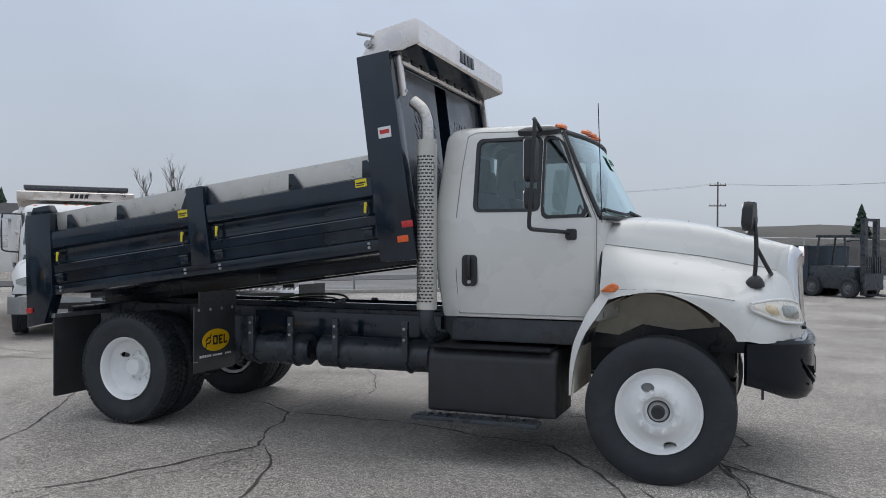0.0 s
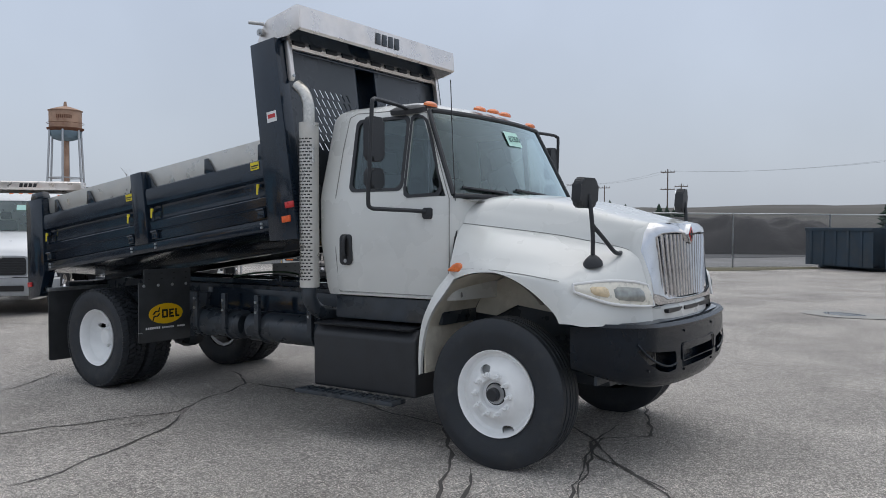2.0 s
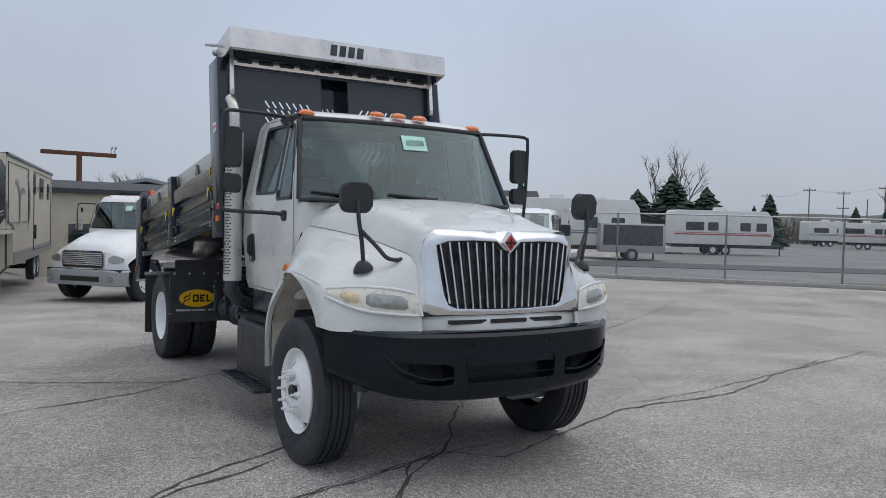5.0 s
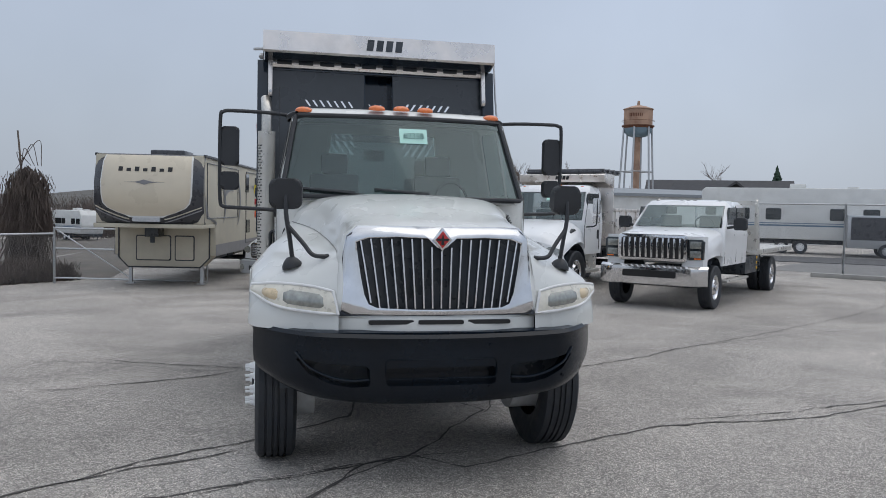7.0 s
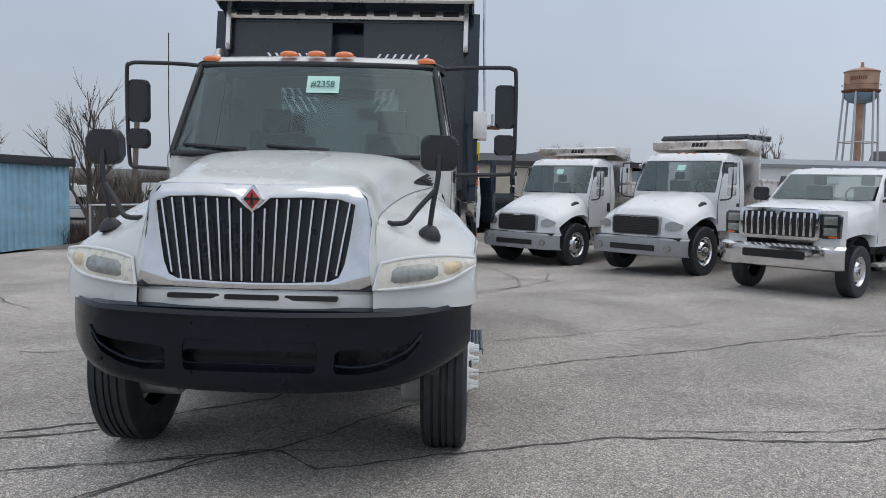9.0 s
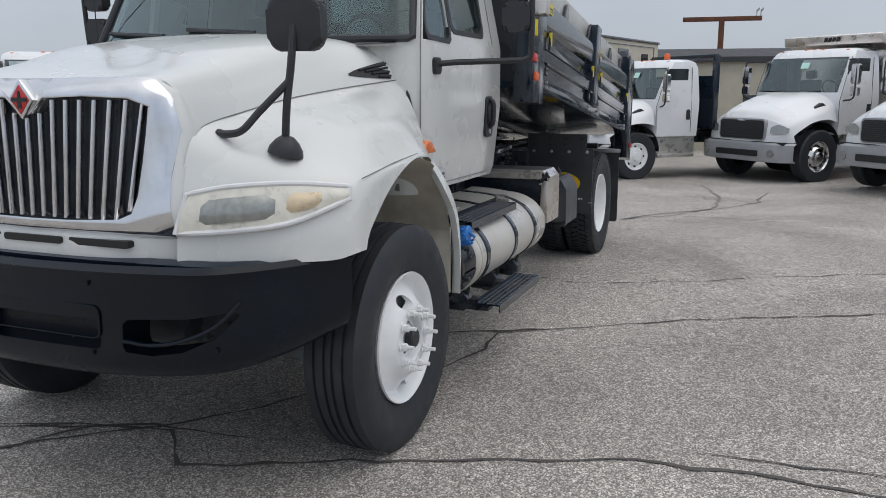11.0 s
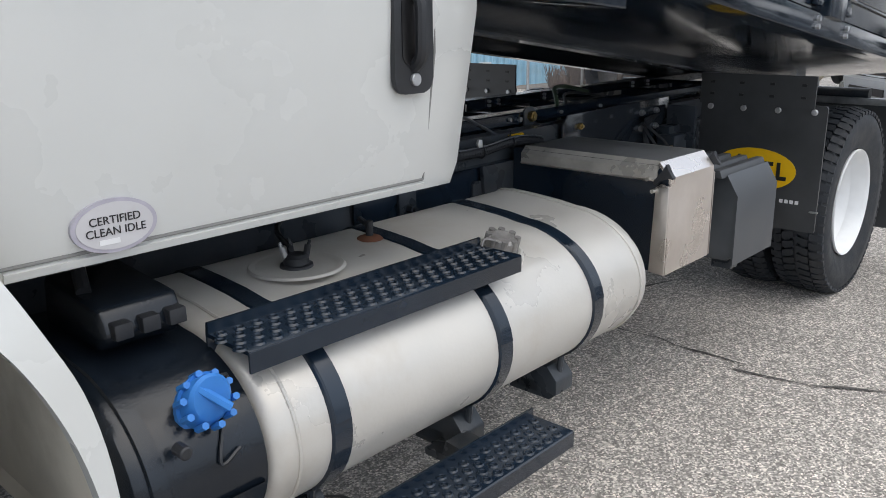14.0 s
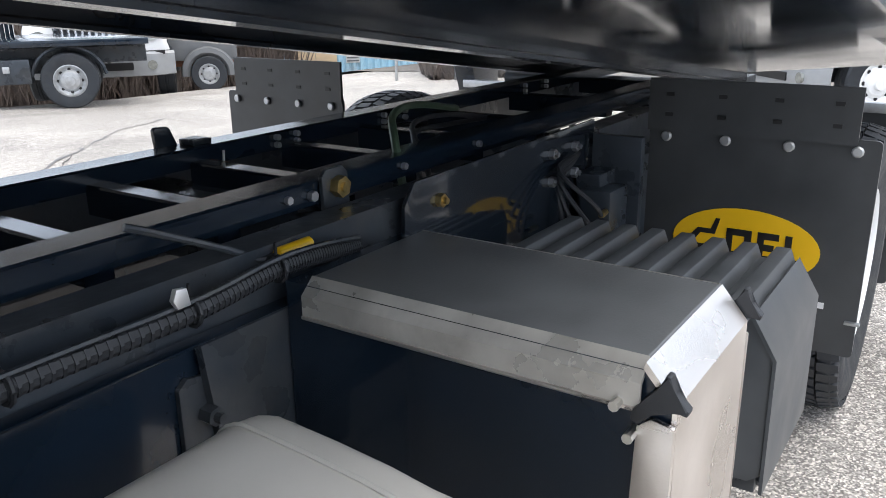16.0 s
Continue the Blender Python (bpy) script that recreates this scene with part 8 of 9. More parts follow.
def travel_trailer(at, rz, length, col, label, stripe, far=True, h=3.2, z0=None):
    T = thing("travel_trailer", label, "camper trailer", (at[0], at[1], gz(*at) if z0 is None else z0), rz, group="stored trailers")
    b = B()
    L = length
    prism(b, [(-L / 2, 0.75), (-L / 2, h - 0.15), (-L / 2 + 0.15, h), (L / 2 - 0.5, h), (L / 2 - 0.15, h - 0.5), (L / 2, 1.6), (L / 2 - 0.2, 0.75)], "y", -1.25, 1.25, 0.06)
    part("body", b, col, T)
    for s in (-1, 1):
        for k, f in enumerate((0.12, 0.34, 0.66, 0.82)):
            b = B()
            x = -L / 2 + L * f
            prism(b, rrect(x, x + (1.3 if k == 0 else 0.75), 1.75, 2.35, 0.08), "y", s * 1.25, s * 1.27)
            part("window", b, DARKGL, T)
        b = B()
        box(b, -L / 2 + 0.05, L / 2 - 0.15, s * 1.252, s * 1.262, 1.42, 1.50)
        box(b, -L / 2 + 0.05, L / 2 - 0.3, s * 1.252, s * 1.262, 1.56, 1.60)
        part("stripe", b, stripe, T)
        for x in (-0.4, 0.5):
            small_wheel(T, (x - 0.3, s * 1.0, 0.35), s, 0.35, 0.2, WHITE2)
    b = B()
    box(b, -0.4, 0.4, -0.35, 0.35, h, h + 0.25, 0.06)
    part("roof_unit", b, SIDING, T)
    b = B()
    box(b, L * 0.25, L * 0.25 + 0.5, -0.25, 0.25, h, h + 0.12, 0.03)
    part("roof_hatch", b, SIDING, T)
    b = B()
    box(b, -L / 2, L / 2 + 1.0, -0.5, 0.5, 0.5, 0.75)
    cyl(b, (L / 2 + 0.9, 0, 0.0), (L / 2 + 0.9, 0, 0.6), 0.05, 8)
    cyl(b, (-0.7, -1, 0.35), (-0.7, 1, 0.35), 0.05, 8)
    cyl(b, (0.2, -1, 0.35), (0.2, 1, 0.35), 0.05, 8)
    part("frame", b, FRAMEB, T)
    return T


REDST = mat("red_stripe", (0.35, 0.04, 0.05), 0.5)
BLUST = mat("blue_grey_stripe", (0.12, 0.18, 0.26), 0.5)
travel_trailer((-31.5, 26.5), 55, 9.5, SIDING, "white travel trailer with blue stripes", BLUST, h=3.4)
travel_trailer((-35.0, 44.5), 58, 7.2, SIDING, "white travel trailer with a red stripe", REDST, h=3.2)
travel_trailer((-42.8, 86), 28, 6.5, SIDING, "white travel trailer beside a shrink-wrapped boat", BLUST, h=3.1)
travel_trailer((-48.7, 85.1), 30, 5.6, SIDING, "older white travel trailer", REDST, h=3.0)
travel_trailer((-58.5, 92), 62, 5.5, SIDING, "white travel trailer among others", BLUST, h=3.2)
travel_trailer((-87.8, -20.7), 40, 6.2, SIDING, "white travel trailer beyond the gate", BLUST, h=3.2)
travel_trailer((-55, -32), 110, 8, SIDING, "white travel trailer beyond the shrubs", BLUST, h=3.2)
travel_trailer((-50, -40), 80, 9, SIDING, "white travel trailer beyond the blue shed", REDST, h=3.3)
travel_trailer((-87.2, -33.9), 75, 7, SIDING, "white travel trailer in the far lot", BLUST, h=3.2)


def wrapped_boat(at, rz):
    """A motor boat under a taut white cover, on a frame trailer."""
    T = thing("covered_boat", "long boat shrink-wrapped in white on a trailer", "boat", (at[0], at[1], 0), rz, group="")
    b = B()
    rows = []
    for x, w_, zk, zg, zt in ((-5.4, 1.25, 0.9, 1.7, 2.35), (-4.0, 1.35, 0.8, 1.75, 2.75), (-1.5, 1.40, 0.8, 1.85, 3.05), (1.5, 1.30, 0.85, 2.0, 2.95), (3.8, 0.95, 1.05, 2.1, 2.65), (5.2, 0.42, 1.5, 2.15, 2.35), (5.8, 0.06, 2.0, 2.2, 2.25)):
        rows.append([Vector((x, 0, zk)), Vector((x, -0.7 * w_, zk + 0.25)), Vector((x, -w_, zg)), Vector((x, -0.55 * w_, lerp(zg, zt, 0.65))), Vector((x, 0, zt)), Vector((x, 0.55 * w_, lerp(zg, zt, 0.65))), Vector((x, w_, zg)), Vector((x, 0.7 * w_, zk + 0.25))])
    vs_ = grid(b, rows, True)
    b.faces.new(vs_[0])
    b.faces.new(vs_[-1])
    part("wrapped_hull", b, SIDING, T, "taut white plastic wrap")
    for s in (-1, 1):
        b = B()
        tube(b, [(-5.0, s * 0.8, 0.62), (3.0, s * 0.8, 0.62), (6.2, 0.0, 0.55)], 0.07, 6)
        part("trailer_rail", b, GALV, T)
        for x in (-2.6, -1.7):
            small_wheel(T, (x, s * 1.05, 0.36), s, 0.36, 0.22, GALV)
        b = B()
        for x in (-3.5, 2.5):
            box(b, x - 0.05, x + 0.05, s * 0.75, s * 0.85, 0.62, 1.12)
        part("bunk_post", b, GALV, T)
    b = B()
    tube(b, [(4.4, 0, 1.25), (4.9, 0, 0.6), (5.3, 0.35, 0.02)], 0.06, 6)
    part("bow_stand", b, GALV, T)
    return T


wrapped_boat((-33.5, 84.0), 22)

# enclosed cargo trailer
cg = thing("cargo_trailer", "small black and grey enclosed cargo trailer", "trailer", (-27.5, 28.5, 0), 55)
b = B()
prism(b, [(-1.7, 0.45), (-1.7, 2.05), (1.7, 2.05), (1.8, 1.9), (1.8, 0.45)], "y", -0.95, 0.95, 0.04)
part("body", b, GALV, cg)
for s in (-1, 1):
    b = B()
    box(b, -1.55, 1.65, s * 0.955, s * 0.962, 0.85, 1.95)
    part("side_panel", b, RVBLK, cg)
    small_wheel(cg, (0, s * 0.98, 0.34), s, 0.34, 0.2, GALV)
b = B()
box(b, 1.8, 2.9, -0.06, 0.06, 0.42, 0.52)
part("tongue", b, FRAMEB, cg)


# ---- shed, flatbed and compressor beyond the far side ----
shed = thing("blue_shed", "faded blue corrugated metal shed with pale doors", "shed", (-26.02, -15.72, -1.58), -31.6)
# local x runs along the front wall from its near corner, y outwards to the yard
SHL = 5.85
b = B()
rows = []
n_ = 100
for z in (-0.3, 3.75):
    rows.append([Vector((-0.7 + (SHL + 0.7) * i / n_, -0.06 * (0 if i % 4 < 2 else 1), z + (0.02 * i / n_ * SHL if z > 1 else 0))) for i in range(n_ + 1)])
grid(b, rows)
part("front_wall", b, BLUEW, shed, "faded blue corrugated sheet wall", solid=0.04)
b = B()
box(b, -0.8, -0.7, -6, 0.0, -0.5, 3.78)
part("end_wall", b, BLUEW, shed)
b = B()
prism(b, [(-0.95, 3.70), (SHL + 0.2, 3.90), (SHL + 0.2, 4.22), (-0.95, 4.02)], "y", -6.2, 0.25, 0.02)
part("roof", b, ROOFD, shed, "black flat roof edge")
for x0 in (3.11, 3.86):
    b = B()
    box(b, x0, x0 + 0.735, 0.02, 0.07, 0.05, 2.6, 0.006)
    dd = part("shed_door", b, PALEDOOR, shed, "pale orange plywood door")
    for k in range(3):
        b = B()
        box(b, x0 + 0.04, x0 + 0.70, 0.07, 0.085, 0.4 + k * 0.9, 0.48 + k * 0.9)
        part("door_batten", b, PALEDOOR, dd)
b = B()
box(b, 2.29, 2.78, 0.0, 0.06, 0.69, 1.40, 0.01)
vn = part("shed_vent", b, SIDING, shed, "white louvred vent")
for k in range(6):
    b = B()
    box(b, 2.32, 2.75, 0.06, 0.075, 0.74 + k * 0.107, 0.785 + k * 0.107)
    part("vent_slat", b, DKGREY, vn)

fb = thing("flatbed_truck", "white cab truck with a worn black flat deck", "truck", (-10.12, -11.72, gz(-10.12, -11.72) + 0.06), -36)
# local x points to the cab; rear axle at the origin
for s in (-1, 1):
    small_wheel(fb, (0, s * 0.98, 0.44), s, 0.44, 0.26, GALV)
    small_wheel(fb, (0, s * 0.66, 0.44), s, 0.44, 0.26, GALV)
    small_wheel(fb, (2.9, s * 0.95, 0.44), s, 0.44, 0.26, GALV)
b = B()
box(b, -1.25, 1.05, -1.15, 1.15, 0.98, 1.08, 0.01)
part("flat_deck", b, BLACK, fb, "worn black deck")
b = B()
for s in (-1, 1):
    box(b, -1.2, 3.3, s * 0.4 - 0.05, s * 0.4 + 0.05, 0.66, 0.92)
cyl(b, (0, -0.9, 0.44), (0, 0.9, 0.44), 0.1, 12)
part("chassis", b, FRAMEB, fb)
for s in (-1, 1):
    b = B()
    box(b, 0.55, 1.25, s * 0.7, s * 1.12, 0.42, 0.80, 0.02)
    ub = part("under_box", b, FRAMEB, fb, "scuffed black box under the deck")
    b = B()
    box(b, 0.84, 0.94, s * 1.12, s * 1.135, 0.60, 0.70, 0.004)
    part("box_latch", b, GALV, ub)
    b = B()
    tube(b, [(0.56 * math.cos(a), s * 0.98, 0.44 + 0.54 * math.sin(a)) for a in np.linspace(0.15, math.pi - 0.15, 12)], 0.03, 6)
    part("mudguard", b, FRAMEB, fb)
b = B()
for y in (-1.1, -0.55, 0, 0.55, 1.1):
    box(b, 0.96, 1.04, y - 0.04, y + 0.04, 1.08, 2.4)
for z in (1.35, 1.7, 2.05, 2.36):
    box(b, 0.96, 1.04, -1.14, 1.14, z - 0.035, z + 0.035)
part("headache_rack", b, BLACK, fb, "black ladder-like headache rack")
b = B()
rows = []
for z, xr, xf, h in ((0.7, 1.2, 3.4, 1.0), (1.3, 1.18, 3.45, 1.02), (1.45, 1.18, 3.3, 1.0), (2.05, 1.3, 2.45, 0.88), (2.12, 1.5, 2.2, 0.7)):
    rows.append([Vector(p) for p in ((xr, -h, z), (xf, -h, z), (xf + 0.05, 0, z), (xf, h, z), (xr, h, z), (xr - 0.03, 0, z))])
vs_ = grid(b, rows, True)
b.faces.new(vs_[-1])
part("cab", b, WHITE2, fb, "white pickup cab")
for s in (-1, 1):
    b = B()
    prism(b, [(1.4, 1.5), (3.0, 1.48), (2.5, 1.98), (1.45, 1.98)], "y", s * 0.93, s * 0.985)
    part("side_window", b, DARKGL, fb)
b = B()
box(b, 2.3, 4.2, -0.95, 0.95, 0.65, 1.32, 0.15)
part("hood", b, WHITE2, fb)

heavy = fleet_truck("white conventional truck with a bold chrome grille", (-12.14, -13.83), 50, "bare", True)
heavy.matrix_basis = heavy.matrix_basis @ Matrix.Diagonal((1.2, 1.2, 1.2, 1))

cp = thing("air_compressor", "yellow-topped towable air compressor on a rusty drawbar", "air compressor", (-13.39, -13.10, gz(-13.39, -13.10)), -42)
b = B()
prism(b, [(-1.25, 0.62), (1.1, 0.62), (1.2, 0.75), (1.15, 1.12), (-1.25, 1.12)], "y", -0.72, 0.72, 0.03)
part("lower_body", b, DKGREY, cp, "grey lower body")
b = B()
rows = []
for x, h, w_ in ((-1.28, 1.50, 0.70), (-1.1, 1.60, 0.74), (-0.3, 1.66, 0.75), (0.5, 1.62, 0.74), (1.0, 1.50, 0.72), (1.22, 1.20, 0.66)):
    rows.append([Vector((x, -w_, 1.10)), Vector((x, -w_ * 1.02, h - 0.28)), Vector((x, -w_ * 0.85, h - 0.08)), Vector((x, -w_ * 0.4, h)), Vector((x, w_ * 0.4, h)), Vector((x, w_ * 0.85, h - 0.08)), Vector((x, w_ * 1.02, h - 0.28)), Vector((x, w_, 1.10))])
vs_ = grid(b, rows)
b.faces.new(vs_[0])
b.faces.new(vs_[-1])
part("canopy", b, CANARY, cp, "bright yellow canopy")
for s in (-1, 1):
    small_wheel(cp, (-0.66, s * 0.85, 0.36), s, 0.36, 0.2, GALV)
    b = B()
    tube(b, [(-0.66 + 0.46 * math.cos(radians(a)), s * 0.85, 0.36 + 0.46 * math.sin(radians(a))) for a in np.linspace(-5, 185, 16)], 0.09, 6)
    part("mudguard", b, DKGREY, cp)
    b = B()
    box(b, -1.0, -0.55, s * 0.755, s * 0.77, 1.36, 1.42)
    part("model_mark", b, DECALK, cp, "dark unreadable model mark")
    b = B()
    box(b, 0.55, 1.0, s * 0.72, s * 0.73, 0.78, 1.0)
    part("side_grille", b, DECALK, cp)
b = B()
tube(b, [(1.0, 0, 0.6), (2.2, 0, 0.5), (2.9, 0, 0.5)], 0.06, 8)
box(b, -1.2, 1.2, -0.6, 0.6, 0.5, 0.62)
part("drawbar", b, RUST, cp, "rusty drawbar")
b = B()
cyl(b, (-0.66, -0.85, 0.36), (-0.66, 0.85, 0.36), 0.04, 8)
part("axle", b, FRAMEB, cp)
b = B()
cyl(b, (1.7, 0, 0.0), (1.7, 0, 0.5), 0.04, 8)
part("jockey_leg", b, FRAMEB, cp)

# ---- water tower ----
wt = thing("water_tower", "rusty riveted water tower on tall legs", "water tower", (-62, 32, -0.5))
b = B()
lathe(b, [(1.28, 10.1), (1.28, 11.75), (1.36, 11.8), (1.36, 11.85), (0.8, 12.05), (0.15, 12.22), (0.1, 12.6), (0, 12.6)], 32, (0, 0, 0), (0, 0, 1))
part("tank_shell", b, TANKR, wt, "rust-streaked tank shell")
b = B()
lathe(b, [(1.28, 10.1), (1.2, 9.75), (0.92, 9.45), (0.6, 9.35), (0.3, 9.3)], 32, (0, 0, 0), (0, 0, 1))
part("tank_bowl", b, TANKB, wt, "blue-grey tank bowl")
b = B()
lathe(b, [(1.28, 10.1), (1.46, 10.3), (1.46, 10.36), (1.28, 10.36)], 32, (0, 0, 0), (0, 0, 1))
lathe(b, [(1.45, 10.75), (1.47, 10.75), (1.47, 10.78), (1.45, 10.78), (1.45, 10.75)], 32, (0, 0, 0), (0, 0, 1))
part("walkway", b, RUST, wt)
b = B()
cyl(b, (0, 0, 0), (0, 0, 9.4), 0.28, 14)
part("riser_pipe", b, TANKR, wt, "rusty riser pipe")
for k in range(6):
    a = radians(60 * k + 20)
    b = B()
    cyl(b, (1.78 * math.cos(a), 1.78 * math.sin(a), 0), (1.28 * math.cos(a), 1.28 * math.sin(a), 10.3), 0.09, 8)
    part("tower_leg", b, GALV, wt)
for z, r in ((3.2, 1.63), (6.2, 1.48)):
    b = B()
    for k in range(6):
        a0, a1 = radians(60 * k + 20), radians(60 * k + 80)
        cyl(b, (r * math.cos(a0), r * math.sin(a0), z), (r * math.cos(a1), r * math.sin(a1), z), 0.05, 6)
    part("tower_brace", b, GALV, wt)
b = B()
for k in range(8):
    rows = [[Vector((1.29 * math.cos(a), 1.29 * math.sin(a), z)) for a in (radians(-62 + k * 7), radians(-58 + k * 7))] for z in (11.1, 11.4)]
    grid(b, rows)
part("tank_mark", b, RUST, wt, "faded unreadable lettering bars")

# ---- T-shaped sign pole ----
tp = thing("sign_pole", "rusty T-shaped steel sign pole", "sign pole", (-30.6, 0.75, gz(-30.6, 0.75)), 96)
b = B()
cyl(b, (0, 0, 0), (0, 0, 4.9), 0.11, 12)
part("post", b, RUST, tp)
b = B()
box(b, -1.45, 1.45, -0.09, 0.09, 4.75, 4.92, 0.01)
part("crossbeam", b, RUST, tp)
b = B()
for y in (1.25, 1.4):
    cyl(b, (y, 0, 4.92), (y, 0, 5.15), 0.02, 6)
    lathe(b, [(0.0, 0.0), (0.07, 0.03), (0.06, 0.12), (0, 0.14)], 8, (y, 0, 5.12), (0.6, 0, 0.6))
part("flood_lamp", b, GALV, tp)


# ---- buildings ----
def block_building(name, label, at, rz, l, w, h, wall, roof, ridge=0.0, z0=None):
    T = thing(name, label, "building", (at[0], at[1], gz(*at) if z0 is None else z0), rz)
    b = B()
    box(b, -l / 2, l / 2, -w / 2, w / 2, 0, h)
    part("wall", b, wall, T)
    b = B()
    prism(b, [(-w / 2 - 0.2, h), (0, h + ridge + 0.15), (w / 2 + 0.2, h), (w / 2 + 0.2, h + 0.18), (0, h + ridge + 0.35), (-w / 2 - 0.2, h + 0.18)], "x", -l / 2 - 0.2, l / 2 + 0.2)
    part("roof", b, roof, T)
    return T


def facade_bits(T, face_y, xs, z0, z1, w, mtl, name):
    for x in xs:
        b = B()
        box(b, x, x + w, face_y - 0.03 if face_y < 0 else face_y, face_y if face_y < 0 else face_y + 0.03, z0, z1, 0.005)
        part(name, b, mtl, T)


gb = block_building("warehouse", "long grey metal-clad warehouse", (-57.7, 7.9), -8, 26, 11.5, 3.0, GREYW, GREYW, 0.95, z0=-0.3)
bs = block_building("beige_office", "low beige office with small windows", (-29.0, 2.6), 100, 9, 5, 3.0, TAN2, ROOFD, 0.2)
facade_bits(bs, -2.5, (-3.2, -1.2, 1.0, 2.8), 1.0, 1.9, 0.9, DARKGL, "window")
facade_bits(bs, 2.5, (-3.2, -1.2, 1.0, 2.8), 1.0, 1.9, 0.9, DARKGL, "window")
wb = block_building("white_storage_hall", "long white storage hall with flat roof", (-46, 25.5), 96, 22, 10, 3.0, SIDING, GREYW, 0.3)
hs = block_building("dark_roofed_house", "dark-roofed house among trees", (-64, 41.5), 60, 13, 8, 3.4, DKGREY, ROOFD, 1.5)
hs2 = block_building("grey_gabled_house", "low house with a pale gable", (-62, 38.5), 15, 8, 7, 3.0, GREYW, ROOFD, 1.6)


# ---- fence ----
def fence(pts, h, spacing, label, rails=(1.0,)):
    T = thing("chain_link_fence", label, "fence")
    P = [Vector((*p, gz(*p))) for p in pts]
    for a, b_ in zip(P, P[1:]):
        L = (b_ - a).length
        k = max(1, round(L / spacing))
        for i in range(k + 1):
            q = a.lerp(b_, i / k)
            b = B()
            cyl(b, q, q + Vector((0, 0, h + 0.03)), 0.035, 8)
            part("post", b, GALV, T)
        for f in rails:
            b = B()
            cyl(b, a + Vector((0, 0, h * f)), b_ + Vector((0, 0, h * f)), 0.028, 8)
            part("rail", b, GALV, T)
        b = B()
        b.faces.new([b.verts.new(v) for v in (a + Vector((0, 0, 0.05)), b_ + Vector((0, 0, 0.05)), b_ + Vector((0, 0, h)), a + Vector((0, 0, h)))])
        part("mesh", b, CHAIN, T)
    return T


fence([(-20.0, 14.0), (-16.3, 17.2), (-13.5, 19.7), (-11.6, 23.6), (-8.9, 26.4), (-6.4, 29.3), (-3.2, 33.0), (6, 43), (20, 58)], 2.35, 3.9, "galvanised chain-link fence along the yard")
fence([(-17.2, -6.7), (-16.6, -8.1), (-16.1, -9.3)], 1.35, 1.5, "low chain-link fence beside the gate")
gt = thing("tube_gate", "galvanised steel tube gate across the track", "gate", (-17.2, -6.7, gz(-17.2, -6.7)), 75)
b = B()
for z in (0.15, 0.95, 1.5):
    cyl(b, (0, 0, z), (4.2, 0, z), 0.025, 8)
for x in (0, 2.1, 4.2):
    cyl(b, (x, 0, 0.1), (x, 0, 1.5), 0.025, 8)
cyl(b, (0, 0, 1.5), (2.1, 0, 0.2), 0.018, 8)
part("gate_frame", b, GALV, gt)
b = B()
b.faces.new([b.verts.new(v) for v in ((0, 0, 0.15), (4.2, 0, 0.15), (4.2, 0, 1.5), (0, 0, 1.5))])
part("gate_mesh", b, CHAIN, gt)

# kerb and verge under the fence
b = B()
prism(b, [(0, 0.0), (11, 0.0), (11, 0.14), (0, 0.14)], "y", -0.12, 0.12, 0.02)
kb = part("kerb", b, CONC)
kb.matrix_basis = pose(-16.4 * K, 16.1 * K, 0, 0, 0, 43)
tagged(kb, "worn concrete kerb along the fence", "kerb", kind="structure")


def verge(name, pts, seed, label, z=0.012, mtl=None):
    """Rough ground cover with an uneven edge."""
    b = B()
    rng = random.Random(seed)
    rows = []
    for (x, y, w_) in [tuple(Vector(p)) for p in catmull([Vector(p) for p in pts], 40)]:
        rows.append([Vector((x - 0.7 * w_ + rng.uniform(-0.2, 0.2), y + 0.7 * w_ + rng.uniform(-0.2, 0.2), gz(x, y) + z)), Vector((x, y, gz(x, y) + z + 0.04)), Vector((x + 0.7 * w_ * rng.uniform(0.6, 1.1), y - 0.7 * w_ * rng.uniform(0.6, 1.1), gz(x, y) + z))])
    grid(b, rows)
    return tagged(part(name, b, mtl or GRASS), label, "verge", kind="structure")


verge("grass_verge", [(-12.5, 22.0, 0.7), (-10.2, 24.6, 1.3), (-8.0, 26.8, 1.5), (-5.5, 29.6, 1.2), (-3.6, 32.0, 0.6)], 3, "strip of dry grass and soil under the fence")

# far road and field
ROADM = mat("road_asphalt", (0.075, 0.075, 0.078), 0.85, var=0.15, scale=0.6, bump=0.2, bscale=40)
b = B()
box(b, -0.0, 70, -5, 0, 0.0, 0.02)
rd = part("road", b, ROADM)
rd.matrix_basis = pose(-33 * K, 16 * K, 0.01, 0, 0, 55)
tagged(rd, "dark asphalt road beyond the fence", "road", kind="structure")
LOTM = mat("worn_dark_asphalt", (0.17, 0.165, 0.16), 0.75, var=0.25, scale=0.25, rvar=0.25, bump=0.25, bscale=60, dirt=(0.26, 0.245, 0.22), dirt_amt=0.5)
b = B()
prism(b, [(-19.5, 16.3), (-14.2, 20.8), (-11.8, 24.9), (-6.6, 30.8), (-2.6, 35.4), (6.6, 45.2), (22, 61.5), (60, 105), (10, 128), (-62, 130), (-78, 96), (-42, 44)], "z", -0.05, 0.006)
tagged(part("pavement", b, LOTM), "darker worn asphalt lot beyond the fence", "asphalt lot", kind="structure")
TRACKM = mat("brown_gravel_track", (0.115, 0.10, 0.085), 0.95, var=0.35, scale=0.8, bump=0.4, bscale=25, dirt=(0.07, 0.075, 0.045), dirt_amt=0.5)
b = B()
grid(b, [[Vector((x, y, gz(x, y) + 0.012)) for y in np.linspace(-60, -5.5 + 0.06 * (x + 18), 24)] for x in np.linspace(-18.6, -88, 40)])
tagged(part("pavement", b, TRACKM), "brown gravel and weeds beyond the gate", "gravel", kind="structure")


